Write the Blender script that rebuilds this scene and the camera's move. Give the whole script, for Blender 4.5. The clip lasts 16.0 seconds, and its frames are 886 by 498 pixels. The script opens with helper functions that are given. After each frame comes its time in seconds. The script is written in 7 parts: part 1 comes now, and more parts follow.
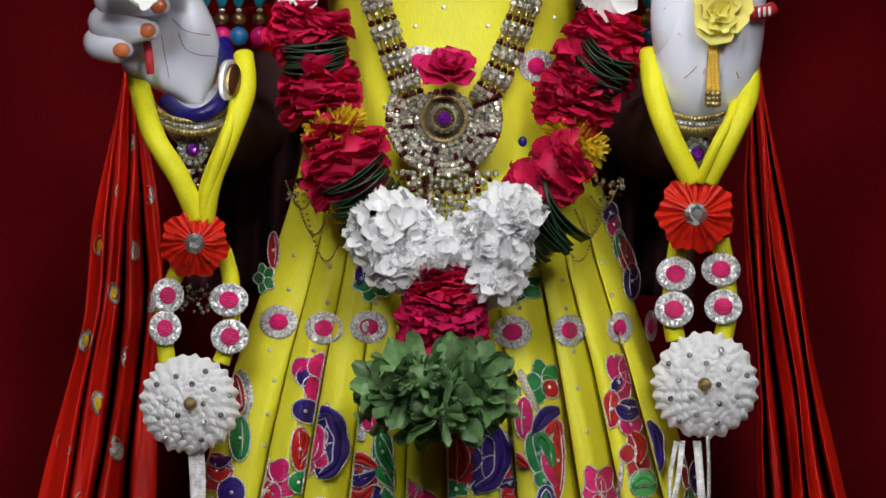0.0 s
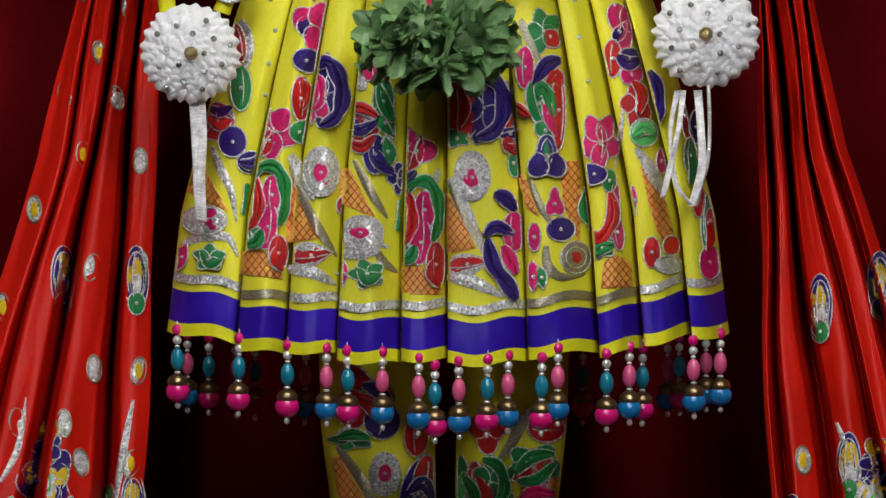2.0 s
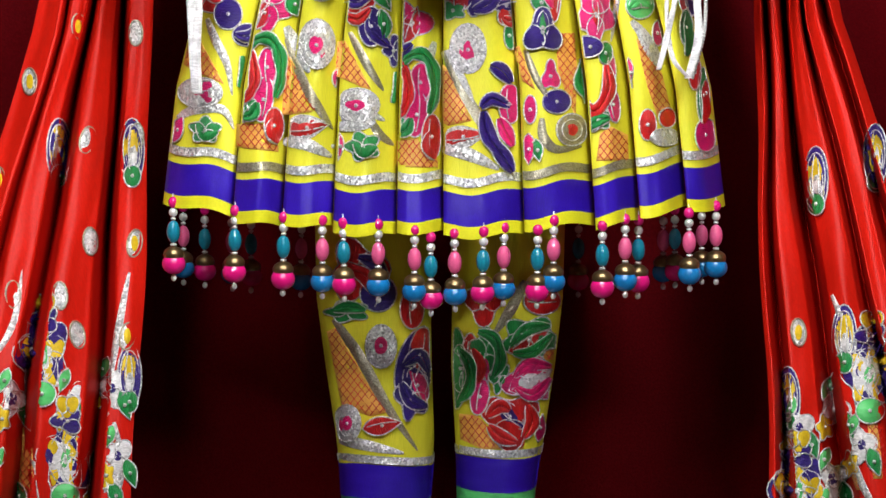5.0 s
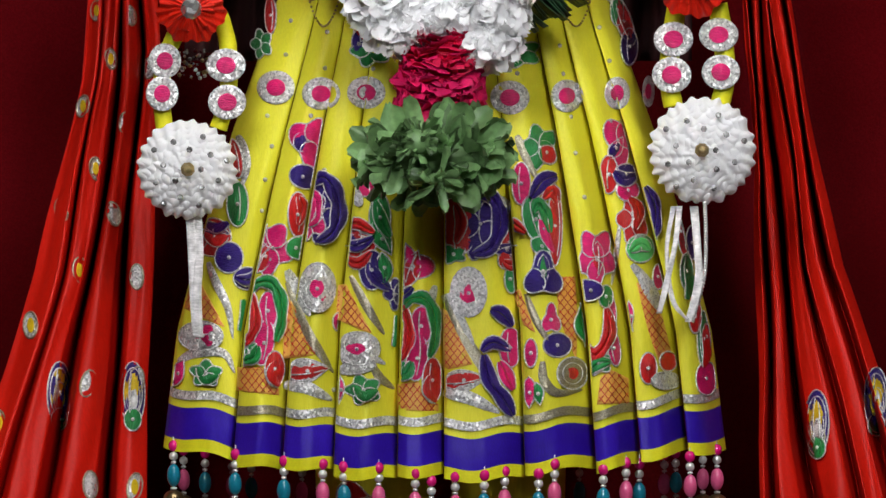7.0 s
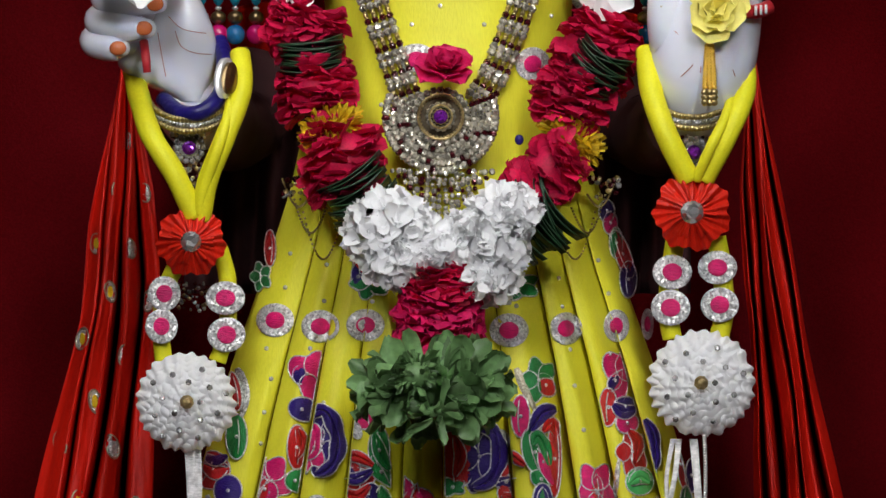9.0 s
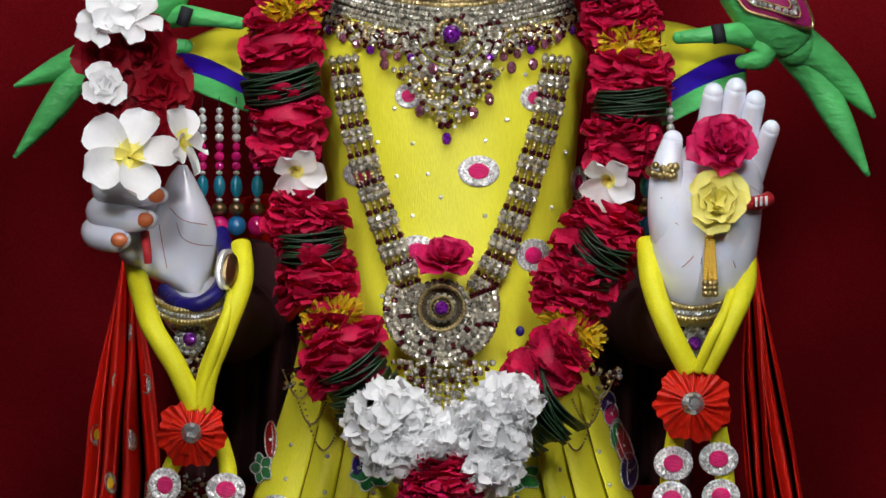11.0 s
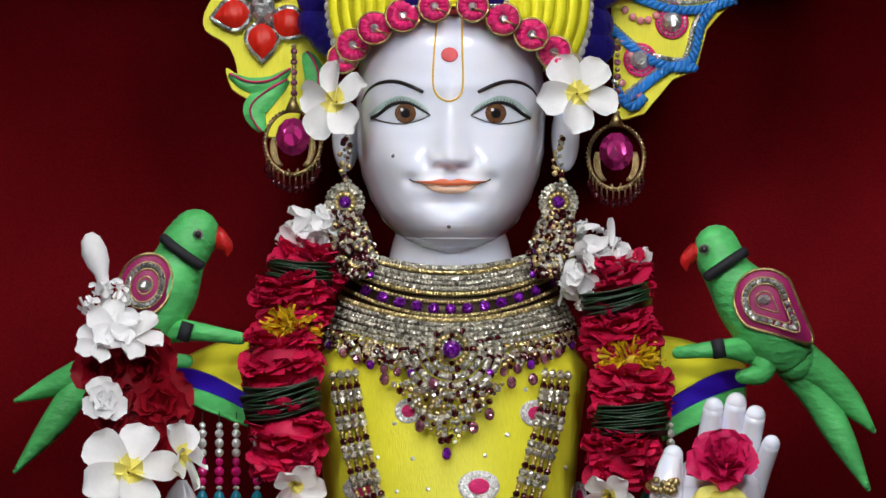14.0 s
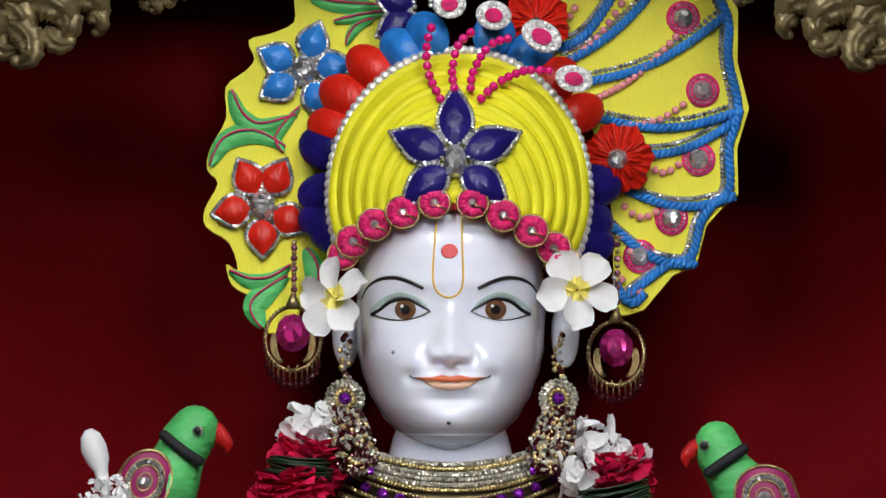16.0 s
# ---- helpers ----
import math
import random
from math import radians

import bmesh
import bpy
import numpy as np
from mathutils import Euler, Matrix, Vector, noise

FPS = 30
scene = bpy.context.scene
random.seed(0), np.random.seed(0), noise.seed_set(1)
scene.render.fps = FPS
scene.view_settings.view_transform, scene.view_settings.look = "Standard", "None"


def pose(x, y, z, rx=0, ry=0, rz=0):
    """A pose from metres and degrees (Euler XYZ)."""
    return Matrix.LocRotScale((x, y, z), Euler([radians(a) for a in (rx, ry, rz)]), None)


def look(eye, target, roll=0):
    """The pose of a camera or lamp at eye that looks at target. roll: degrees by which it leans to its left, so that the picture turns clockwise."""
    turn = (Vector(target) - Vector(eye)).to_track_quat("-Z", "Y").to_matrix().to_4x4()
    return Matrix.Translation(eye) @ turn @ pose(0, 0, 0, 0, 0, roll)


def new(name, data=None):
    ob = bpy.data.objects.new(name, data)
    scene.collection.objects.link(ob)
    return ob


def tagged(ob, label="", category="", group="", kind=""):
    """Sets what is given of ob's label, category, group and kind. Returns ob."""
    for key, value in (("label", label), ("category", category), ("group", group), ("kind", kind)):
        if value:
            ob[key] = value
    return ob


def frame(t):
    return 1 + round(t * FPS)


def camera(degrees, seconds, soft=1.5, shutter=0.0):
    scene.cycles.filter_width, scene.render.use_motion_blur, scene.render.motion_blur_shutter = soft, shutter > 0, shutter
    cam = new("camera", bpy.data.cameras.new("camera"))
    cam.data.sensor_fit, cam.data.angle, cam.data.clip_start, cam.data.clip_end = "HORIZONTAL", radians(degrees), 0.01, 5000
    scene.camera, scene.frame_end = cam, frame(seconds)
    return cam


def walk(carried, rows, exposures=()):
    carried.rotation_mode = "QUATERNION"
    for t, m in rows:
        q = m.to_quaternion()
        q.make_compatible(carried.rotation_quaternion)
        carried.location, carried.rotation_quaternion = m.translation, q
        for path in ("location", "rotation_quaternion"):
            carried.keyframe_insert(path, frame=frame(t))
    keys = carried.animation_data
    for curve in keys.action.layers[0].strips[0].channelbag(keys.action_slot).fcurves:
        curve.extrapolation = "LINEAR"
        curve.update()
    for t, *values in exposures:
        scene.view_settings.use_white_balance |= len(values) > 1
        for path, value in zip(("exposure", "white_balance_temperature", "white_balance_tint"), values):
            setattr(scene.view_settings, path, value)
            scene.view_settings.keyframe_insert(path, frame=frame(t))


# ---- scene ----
cam = camera(12.0, 16.0)
# The camera stands still on a tripod and tilts. Rows: seconds, tilt, turn in degrees.
EYE_Y, EYE_Z = -3.73, 0.72
ROWS = [
    (0.00, -0.000, -0.000),
    (0.50, -1.270, 0.012),
    (1.00, -2.199, 0.012),
    (1.50, -3.597, 0.012),
    (2.00, -4.762, 0.012),
    (2.50, -6.006, 0.012),
    (3.00, -7.087, 0.012),
    (3.20, -7.628, -0.000),
    (3.62, -8.261, -0.005),
    (4.04, -8.111, -0.016),
    (4.46, -7.494, -0.030),
    (4.88, -6.724, -0.042),
    (5.30, -6.118, -0.047),
    (5.50, -5.942, -0.047),
    (6.00, -4.914, -0.041),
    (6.50, -3.868, -0.041),
    (7.00, -3.187, -0.036),
    (7.50, -2.364, -0.036),
    (8.00, -1.482, -0.041),
    (8.50, -0.679, -0.048),
    (9.00, -0.025, -0.047),
    (9.20, 0.304, -0.047),
    (9.62, 0.904, -0.046),
    (10.04, 1.419, -0.043),
    (10.46, 1.903, -0.039),
    (10.88, 2.412, -0.037),
    (11.30, 2.999, -0.035),
    (11.50, 3.364, -0.035),
    (12.00, 3.975, -0.035),
    (12.50, 4.633, -0.035),
    (13.00, 5.244, -0.035),
    (13.50, 5.773, -0.035),
    (14.00, 6.854, -0.035),
    (14.50, 7.536, -0.047),
    (15.00, 8.147, -0.047),
    (15.50, 8.688, -0.035),
    (16.00, 9.522, -0.035),
]
walk(cam, [(t, pose(0, EYE_Y, EYE_Z, 90 + tilt, 0, turn)) for t, tilt, turn in ROWS],
     [(0.0, 0.0), (1.0, -0.05), (2.0, 0.25), (3.2, 1.25), (5.5, 1.15), (7.0, 0.38), (9.0, 0.0), (12.0, -0.1), (16.0, -0.2)])

# ---- light: dim hall, lamps in the shrine's ceiling ----
world = bpy.data.worlds.new("world")
scene.world = world
world.use_nodes = True
world.node_tree.nodes["Background"].inputs[0].default_value = (1.0, 0.95, 0.9, 1)
world.node_tree.nodes["Background"].inputs[1].default_value = 0.045


def lamp(name, eye, target, watts, sx, sy, color, beam=180):
    data = bpy.data.lights.new(name, "AREA")
    data.shape, data.size, data.size_y = "RECTANGLE", sx, sy
    data.energy, data.color, data.spread = watts, color, radians(beam)
    ob = new(name, data)
    ob.matrix_world = look(eye, target)
    return ob


lamp("shrine_lamp_left", (-0.4, -1.4, 2.5), (0, 0, 0.75), 11.5, 0.3, 0.5, (0.99, 0.985, 0.98))
lamp("shrine_lamp_right", (0.4, -1.4, 2.5), (0, 0, 0.75), 11.5, 0.3, 0.5, (0.99, 0.985, 0.98))
lamp("hall_lamp_left", (-0.7, -3.0, 2.0), (0, 0, 0.98), 2.4, 0.5, 0.4, (0.97, 0.98, 1.0), 46)
lamp("hall_lamp_right", (0.8, -3.0, 2.0), (0, 0, 0.98), 2.4, 0.5, 0.4, (0.97, 0.98, 1.0), 46)

# ---- helpers of this scene ----
UNIT, REACH = 0.0005, 3.73
rnd = random.Random(7)


def P(u, v, y):
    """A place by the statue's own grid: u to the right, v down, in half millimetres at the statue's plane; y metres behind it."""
    e = (v - 441) * UNIT / REACH
    d = REACH + y
    return Vector(((u - 784) * UNIT / REACH * d / math.cos(e), y, EYE_Z - d * math.tan(e)))


def K(y):
    """Metres for one grid unit at the depth y."""
    return UNIT * (REACH + y) / REACH


def lerp(a, b, t):
    return a + (b - a) * t


def table(rows, x):
    """Smooth values between rows of (x, value)."""
    if x <= rows[0][0]:
        return rows[0][1]
    for (a, p), (b, q) in zip(rows, rows[1:]):
        if x <= b:
            return lerp(p, q, (x - a) / (b - a))
    return rows[-1][1]


def grid(bm, fn, nu, nv, wrap=False, mat=0, flip=False):
    """A sheet of quads; fn(i / nu, j / nv) gives the places."""
    vs = [[bm.verts.new(fn(i / nu, j / nv)) for i in range(nu if wrap else nu + 1)] for j in range(nv + 1)]
    for j in range(nv):
        for i in range(nu):
            k = (i + 1) % nu if wrap else i + 1
            q = (vs[j][i], vs[j][k], vs[j + 1][k], vs[j + 1][i])
            f = bm.faces.new(q[::-1] if flip else q)
            f.material_index, f.smooth = mat, True
    return vs


def tube(bm, pts, r, n=6, mat=0, closed=False, smooth=True):
    """A round cord along the places; r is a radius or a list of them."""
    pts = [Vector(p) for p in pts]
    m = len(pts)
    rs = r if isinstance(r, (list, tuple)) else [r] * m
    rings, side = [], None
    for i, p in enumerate(pts):
        a = pts[(i - 1) % m] if closed or i else p
        b = pts[(i + 1) % m] if closed or i < m - 1 else p
        t = (b - a).normalized() if (b - a).length > 1e-9 else Vector((0, 0, 1))
        if side is None:
            side = t.cross(Vector((0.3, 1, 0.2))).normalized()
        side = (side - t * side.dot(t)).normalized()
        up = t.cross(side)
        rings.append([bm.verts.new(p + (side * math.cos(2 * math.pi * k / n) + up * math.sin(2 * math.pi * k / n)) * rs[i]) for k in range(n)])
    for i in range(m if closed else m - 1):
        a, b = rings[i], rings[(i + 1) % m]
        for k in range(n):
            f = bm.faces.new((a[k], a[(k + 1) % n], b[(k + 1) % n], b[k]))
            f.material_index, f.smooth = mat, smooth
    if not closed:
        for ring in (rings[0][::-1], rings[-1]):
            f = bm.faces.new(ring)
            f.material_index, f.smooth = mat, smooth


def ball(bm, c, r, mat=0, nu=10, nv=6, smooth=True, turn=None):
    """A bead or stone at c; r is one radius or three."""
    rx, ry, rz = r if isinstance(r, (list, tuple)) else (r, r, r)
    c = Vector(c)

    def at(x, y, z):
        p = Vector((x * rx, y * ry, z * rz))
        return bm.verts.new(c + (turn @ p if turn else p))
    top, bot = at(0, 0, 1), at(0, 0, -1)
    rings = []
    for j in range(1, nv):
        a = math.pi * j / nv
        rings.append([at(math.sin(a) * math.cos(2 * math.pi * i / nu), math.sin(a) * math.sin(2 * math.pi * i / nu), math.cos(a)) for i in range(nu)])
    faces = []
    for i in range(nu):
        k = (i + 1) % nu
        faces.append((top, rings[0][i], rings[0][k]))
        faces.append((bot, rings[-1][k], rings[-1][i]))
        for a, b in zip(rings, rings[1:]):
            faces.append((a[i], b[i], b[k], a[k]))
    for q in faces:
        f = bm.faces.new(q)
        f.material_index, f.smooth = mat, smooth


def stone(bm, c, r, mat=0, n=8, flat=0.6, ry=None):
    """A cut stone facing the front: a table, a crown of facets and a pointed back."""
    c = Vector(c)
    ry = ry or r
    ph = rnd.random()
    ring = lambda s, d: [bm.verts.new(c + Vector((r * s * math.cos(2 * math.pi * (i + ph) / n), -d, ry * s * math.sin(2 * math.pi * (i + ph) / n)))) for i in range(n)]
    a, b = ring(1, 0), ring(0.55, r * flat)
    back = bm.verts.new(c + Vector((0, r * 0.6, 0)))
    tilt = bm.verts.new(c + Vector((rnd.uniform(-.2, .2) * r, -r * flat * 1.12, rnd.uniform(-.2, .2) * r)))
    for i in range(n):
        k = (i + 1) % n
        for q in ((a[i], a[k], b[k], b[i]), (b[i], b[k], tilt), (a[k], a[i], back)):
            bm.faces.new(q).material_index = mat


def patch(bm, outline, surf, lift=0.002, dome=0.002, mat=0, rings=(1.0, 0.86, 0.45)):
    """A padded shape that follows a surface; outline in grid units, surf(u, v) gives the depth."""
    n = len(outline)
    cu, cv = sum(p[0] for p in outline) / n, sum(p[1] for p in outline) / n
    prev = [bm.verts.new(P(u, v, surf(u, v) + 0.003)) for u, v in outline]
    first = True
    for s in rings:
        h = lift + dome * (1 - s * s)
        cur = [bm.verts.new(P(cu + (u - cu) * s, cv + (v - cv) * s, surf(cu + (u - cu) * s, cv + (v - cv) * s) - (h if not first else lift))) for u, v in outline]
        for i in range(n):
            k = (i + 1) % n
            f = bm.faces.new((prev[i], prev[k], cur[k], cur[i]))
            f.material_index, f.smooth = mat, True
        prev, first = cur, False
    c = bm.verts.new(P(cu, cv, surf(cu, cv) - lift - dome))
    for i in range(n):
        f = bm.faces.new((prev[i], prev[(i + 1) % n], c))
        f.material_index, f.smooth = mat, True


def oval(u, v, a, b, turn=0, n=18):
    c, s = math.cos(radians(turn)), math.sin(radians(turn))
    return [(u + a * math.cos(t) * c - b * math.sin(t) * s, v + a * math.cos(t) * s + b * math.sin(t) * c) for t in (2 * math.pi * i / n for i in range(n))]


def leafline(u, v, length, width, turn=0, n=7, bend=0.0):
    """The outline of a pointed leaf or petal from its foot at u, v; turn 0 points right, 90 down."""
    c, s = math.cos(radians(turn)), math.sin(radians(turn))
    side = lambda sg: [(length * i / n, sg * width * 0.5 * math.sin(math.pi * (i / n) ** 0.8) + bend * length * (i / n) ** 2) for i in range(n + 1)]
    pts = side(1) + side(-1)[-2:0:-1]
    return [(u + x * c - y * s, v + x * s + y * c) for x, y in pts]


def bloomline(u, v, r, petals=5, deep=0.3, turn=0, n=30, squash=1.0):
    return [(u + r * (1 - deep * (0.5 + 0.5 * math.cos(petals * t))) * math.cos(t + radians(turn)), v + squash * r * (1 - deep * (0.5 + 0.5 * math.cos(petals * t))) * math.sin(t + radians(turn)))
            for t in (2 * math.pi * i / n for i in range(n))]


def line(pts, surf, lift=0.0):
    return [P(u, v, surf(u, v) - lift) for u, v in pts]


def curve(pts, n=8):
    """A smooth line through grid points (Catmull-Rom)."""
    out = []
    q = [pts[0]] + list(pts) + [pts[-1]]
    for i in range(len(pts) - 1):
        a, b, c, d = q[i:i + 4]
        for k in range(n):
            t = k / n
            out.append(tuple(0.5 * (2 * b[j] + (c[j] - a[j]) * t + (2 * a[j] - 5 * b[j] + 4 * c[j] - d[j]) * t * t + (3 * b[j] - a[j] - 3 * c[j] + d[j]) * t ** 3) for j in range(len(b))))
    out.append(tuple(pts[-1]))
    return out


def thing(name, label, category, at=(0, 0, 0), group="", kind=""):
    ob = new(name)
    ob.empty_display_size = 0.02
    ob.location = at
    return tagged(ob, label, category, group, kind)


def meshed(name, bm, materials):
    me = bpy.data.meshes.new(name)
    bmesh.ops.recalc_face_normals(bm, faces=bm.faces)
    bm.to_mesh(me)
    bm.free()
    for m in materials if isinstance(materials, (list, tuple)) else [materials]:
        me.materials.append(m)
    return me


JOINED = {"crystal_row", "stone_ring", "crystal_rim", "crystal_ring", "fringe", "bell", "lattice", "stone_web", "tulle_pompom", "gold_rim", "lace_drop", "strand", "stem", "gem_knot", "bead_fringe", "net_cord", "tuberose", "basil_tip", "basil_sprig", "rose_bloom", "marigold", "white_blossom", "red_rose", "white_rose", "leaf_fold"}


def part(name, bm, materials, parent=None, label="", local=None):
    """Links a bmesh as one mesh object under a thing or a part. The mesh is in world places unless local gives a pose."""
    me = bm if isinstance(bm, bpy.types.Mesh) else meshed(name, bm, materials)
    ob = new(name, me)
    if local is not None:
        ob.matrix_basis = local
    if parent is not None:
        ob.parent = parent
        base = parent.matrix_basis.copy()
        up = parent
        while up.parent is not None:
            base = up.parent.matrix_basis @ up.matrix_parent_inverse @ base
            up = up.parent
        ob.matrix_parent_inverse = base.inverted()
    if name in JOINED:
        ob["kind"] = "stuff"
    if label:
        tagged(ob, label)
    return ob

# ---- materials ----


def material(name, color, rough=0.6, metal=0.0, vary=0.25, size=40.0, bump=0.2, grain=900.0, weave=0.0, sheen=0.0, sss=0.0, coat=0.0, thin=0.0, spec=0.5, depth=0.001, stripe=None, island=0.0, hue2=None):
    """A surface with colour that varies at two scales, and fine relief."""
    m = bpy.data.materials.new(name)
    m.use_nodes = True
    nt = m.node_tree
    N, L = nt.nodes, nt.links
    b = N["Principled BSDF"]
    co = N.new("ShaderNodeTexCoord")
    big = N.new("ShaderNodeTexNoise")
    big.inputs["Scale"].default_value, big.inputs["Detail"].default_value = size, 4
    fine = N.new("ShaderNodeTexNoise")
    fine.inputs["Scale"].default_value, fine.inputs["Detail"].default_value = grain, 2
    mp = N.new("ShaderNodeMapping")
    if stripe:
        mp.inputs["Scale"].default_value = stripe
    L.new(co.outputs["Object"], mp.inputs["Vector"])
    L.new(co.outputs["Object"], big.inputs["Vector"])
    L.new(mp.outputs["Vector"], fine.inputs["Vector"])
    ramp = N.new("ShaderNodeMix")
    ramp.data_type = "RGBA"
    dark = hue2 if hue2 else tuple(c * (1 - vary) for c in color)
    lite = tuple(min(1, c * (1 + vary * 0.6) + 0.01 * vary) for c in color)
    ramp.inputs["A"].default_value, ramp.inputs["B"].default_value = (*dark, 1), (*lite, 1)
    sharp = N.new("ShaderNodeMapRange")
    sharp.inputs["From Min"].default_value, sharp.inputs["From Max"].default_value = 0.3, 0.7
    L.new(big.outputs["Fac"], sharp.inputs["Value"])
    L.new(sharp.outputs["Result"], ramp.inputs["Factor"])
    two = N.new("ShaderNodeMix")
    two.data_type, two.blend_type = "RGBA", "MULTIPLY"
    two.inputs["Factor"].default_value = min(1.0, vary * 1.6)
    tone = N.new("ShaderNodeMapRange")
    tone.inputs["From Min"].default_value, tone.inputs["From Max"].default_value = 0.3, 0.7
    tone.inputs["To Min"].default_value, tone.inputs["To Max"].default_value = 0.6, 1.1
    L.new(fine.outputs["Fac"], tone.inputs["Value"])
    L.new(ramp.outputs["Result"], two.inputs["A"])
    L.new(tone.outputs["Result"], two.inputs["B"])
    out = two.outputs["Result"]
    if island:
        geo = N.new("ShaderNodeNewGeometry")
        rr = N.new("ShaderNodeMapRange")
        rr.inputs["To Min"].default_value, rr.inputs["To Max"].default_value = 1 - island, 1 + island * 0.5
        L.new(geo.outputs["Random Per Island"], rr.inputs["Value"])
        mul = N.new("ShaderNodeMix")
        mul.data_type, mul.blend_type = "RGBA", "MULTIPLY"
        mul.inputs["Factor"].default_value = 1.0
        L.new(out, mul.inputs["A"])
        L.new(rr.outputs["Result"], mul.inputs["B"])
        out = mul.outputs["Result"]
    L.new(out, b.inputs["Base Color"])
    b.inputs["Roughness"].default_value = rough
    b.inputs["Metallic"].default_value = metal
    b.inputs["Specular IOR Level"].default_value = spec
    b.inputs["Sheen Weight"].default_value = sheen
    b.inputs["Coat Weight"].default_value = coat
    b.inputs["Coat Roughness"].default_value = 0.08
    if sss:
        b.inputs["Subsurface Weight"].default_value = sss
        b.inputs["Subsurface Radius"].default_value = (0.01, 0.008, 0.006)
        b.inputs["Subsurface Scale"].default_value = 0.6
    if thin:
        tr, mx = N.new("ShaderNodeBsdfTranslucent"), N.new("ShaderNodeMixShader")
        L.new(out, tr.inputs["Color"])
        mx.inputs[0].default_value = thin
        L.new(b.outputs[0], mx.inputs[1])
        L.new(tr.outputs[0], mx.inputs[2])
        L.new(mx.outputs[0], N["Material Output"].inputs["Surface"])
    if bump:
        bp = N.new("ShaderNodeBump")
        bp.inputs["Strength"].default_value, bp.inputs["Distance"].default_value = bump, depth
        L.new(fine.outputs["Fac"], bp.inputs["Height"])
        L.new(bp.outputs["Normal"], b.inputs["Normal"])
    return m


def glitter(name, color, cell, rough=0.2, metal=0.9, tilt=0.7, low=0.25):
    """Metal thread or cut stones: each small cell is turned its own way and has its own tone."""
    m = bpy.data.materials.new(name)
    m.use_nodes = True
    N, L = m.node_tree.nodes, m.node_tree.links
    b = N["Principled BSDF"]
    co, vo, geo = N.new("ShaderNodeTexCoord"), N.new("ShaderNodeTexVoronoi"), N.new("ShaderNodeNewGeometry")
    vo.inputs["Scale"].default_value = cell
    L.new(co.outputs["Object"], vo.inputs["Vector"])
    off, add, nrm = N.new("ShaderNodeVectorMath"), N.new("ShaderNodeVectorMath"), N.new("ShaderNodeVectorMath")
    off.operation, add.operation, nrm.operation = "MULTIPLY_ADD", "ADD", "NORMALIZE"
    off.inputs[1].default_value, off.inputs[2].default_value = (tilt * 2,) * 3, (-tilt,) * 3
    L.new(vo.outputs["Color"], off.inputs[0])
    L.new(off.outputs[0], add.inputs[0])
    L.new(geo.outputs["Normal"], add.inputs[1])
    L.new(add.outputs[0], nrm.inputs[0])
    L.new(nrm.outputs[0], b.inputs["Normal"])
    tone, mix = N.new("ShaderNodeSeparateColor"), N.new("ShaderNodeMix")
    mix.data_type = "RGBA"
    mix.inputs["A"].default_value, mix.inputs["B"].default_value = (*[c * low for c in color], 1), (*color, 1)
    L.new(vo.outputs["Color"], tone.inputs[0])
    L.new(tone.outputs[1], mix.inputs["Factor"])
    L.new(mix.outputs["Result"], b.inputs["Base Color"])
    b.inputs["Roughness"].default_value, b.inputs["Metallic"].default_value = rough, metal
    return m


YELLOW = material("yellow_silk", (0.79, 0.74, 0.04), 0.48, spec=0.25, vary=0.12, size=9, bump=0.3, depth=0.0015, grain=190, stripe=(5, 5, 0.4))
YPIPE = material("yellow_piping", (0.78, 0.73, 0.018), 0.5, spec=0.25, vary=0.12, size=30, bump=0.2, grain=500)
RED = material("red_satin", (0.66, 0.015, 0.004), 0.38, spec=0.35, vary=0.22, size=12, bump=0.5, depth=0.003, grain=70, stripe=(3, 3, 0.7))
SHAWLRED = material("red_silk_satin", (0.63, 0.009, 0.002), 0.5, spec=0.2, vary=0.2, size=9, bump=0.2, depth=0.001, grain=160, stripe=(4, 4, 0.5))
CURTAIN = material("red_velvet_curtain", (0.12, 0.0008, 0.003), 0.95, spec=0.02, vary=0.4, size=2.6, bump=0.3, grain=500)
BLUE = material("violet_blue_silk", (0.032, 0.006, 0.4), 0.45, spec=0.25, vary=0.3, size=14, bump=0.25, grain=260, stripe=(6, 6, 0.5))
NAVY = material("navy_satin", (0.011, 0.006, 0.14), 0.34, spec=0.35, vary=0.3, size=40, bump=0.7, depth=0.004, grain=70)
SKYBLUE = material("sky_blue_satin", (0.02, 0.2, 0.62), 0.36, spec=0.4, vary=0.3, size=40, bump=0.7, depth=0.004, grain=70)
GREEN = material("green_silk", (0.1, 0.54, 0.15), 0.4, spec=0.35, vary=0.25, size=25, bump=0.8, depth=0.004, grain=60, stripe=(1, 1, 2))
EGREEN = material("green_thread", (0.012, 0.28, 0.06), 0.34, spec=0.5, vary=0.28, size=70, bump=1.0, depth=0.002, grain=330, stripe=(4, 1, 0.5))
EPINK = material("pink_thread", (0.85, 0.012, 0.18), 0.34, spec=0.5, vary=0.28, size=70, bump=1.0, depth=0.002, grain=330, stripe=(0.5, 1, 4))
ERED = material("red_thread", (0.66, 0.012, 0.012), 0.34, spec=0.5, vary=0.28, size=70, bump=1.0, depth=0.002, grain=330, stripe=(4, 1, 0.5))
EPURPLE = material("purple_thread", (0.03, 0.008, 0.19), 0.34, spec=0.5, vary=0.28, size=70, bump=1.0, depth=0.002, grain=330, stripe=(0.5, 1, 4))
EORANGE = material("orange_net", (0.82, 0.42, 0.08), 0.55, vary=0.15, size=60, bump=0.4, grain=800)
EWHITE = material("white_thread", (0.8, 0.77, 0.77), 0.36, spec=0.4, vary=0.35, size=140, bump=0.9, grain=170, stripe=(1, 1, 4))
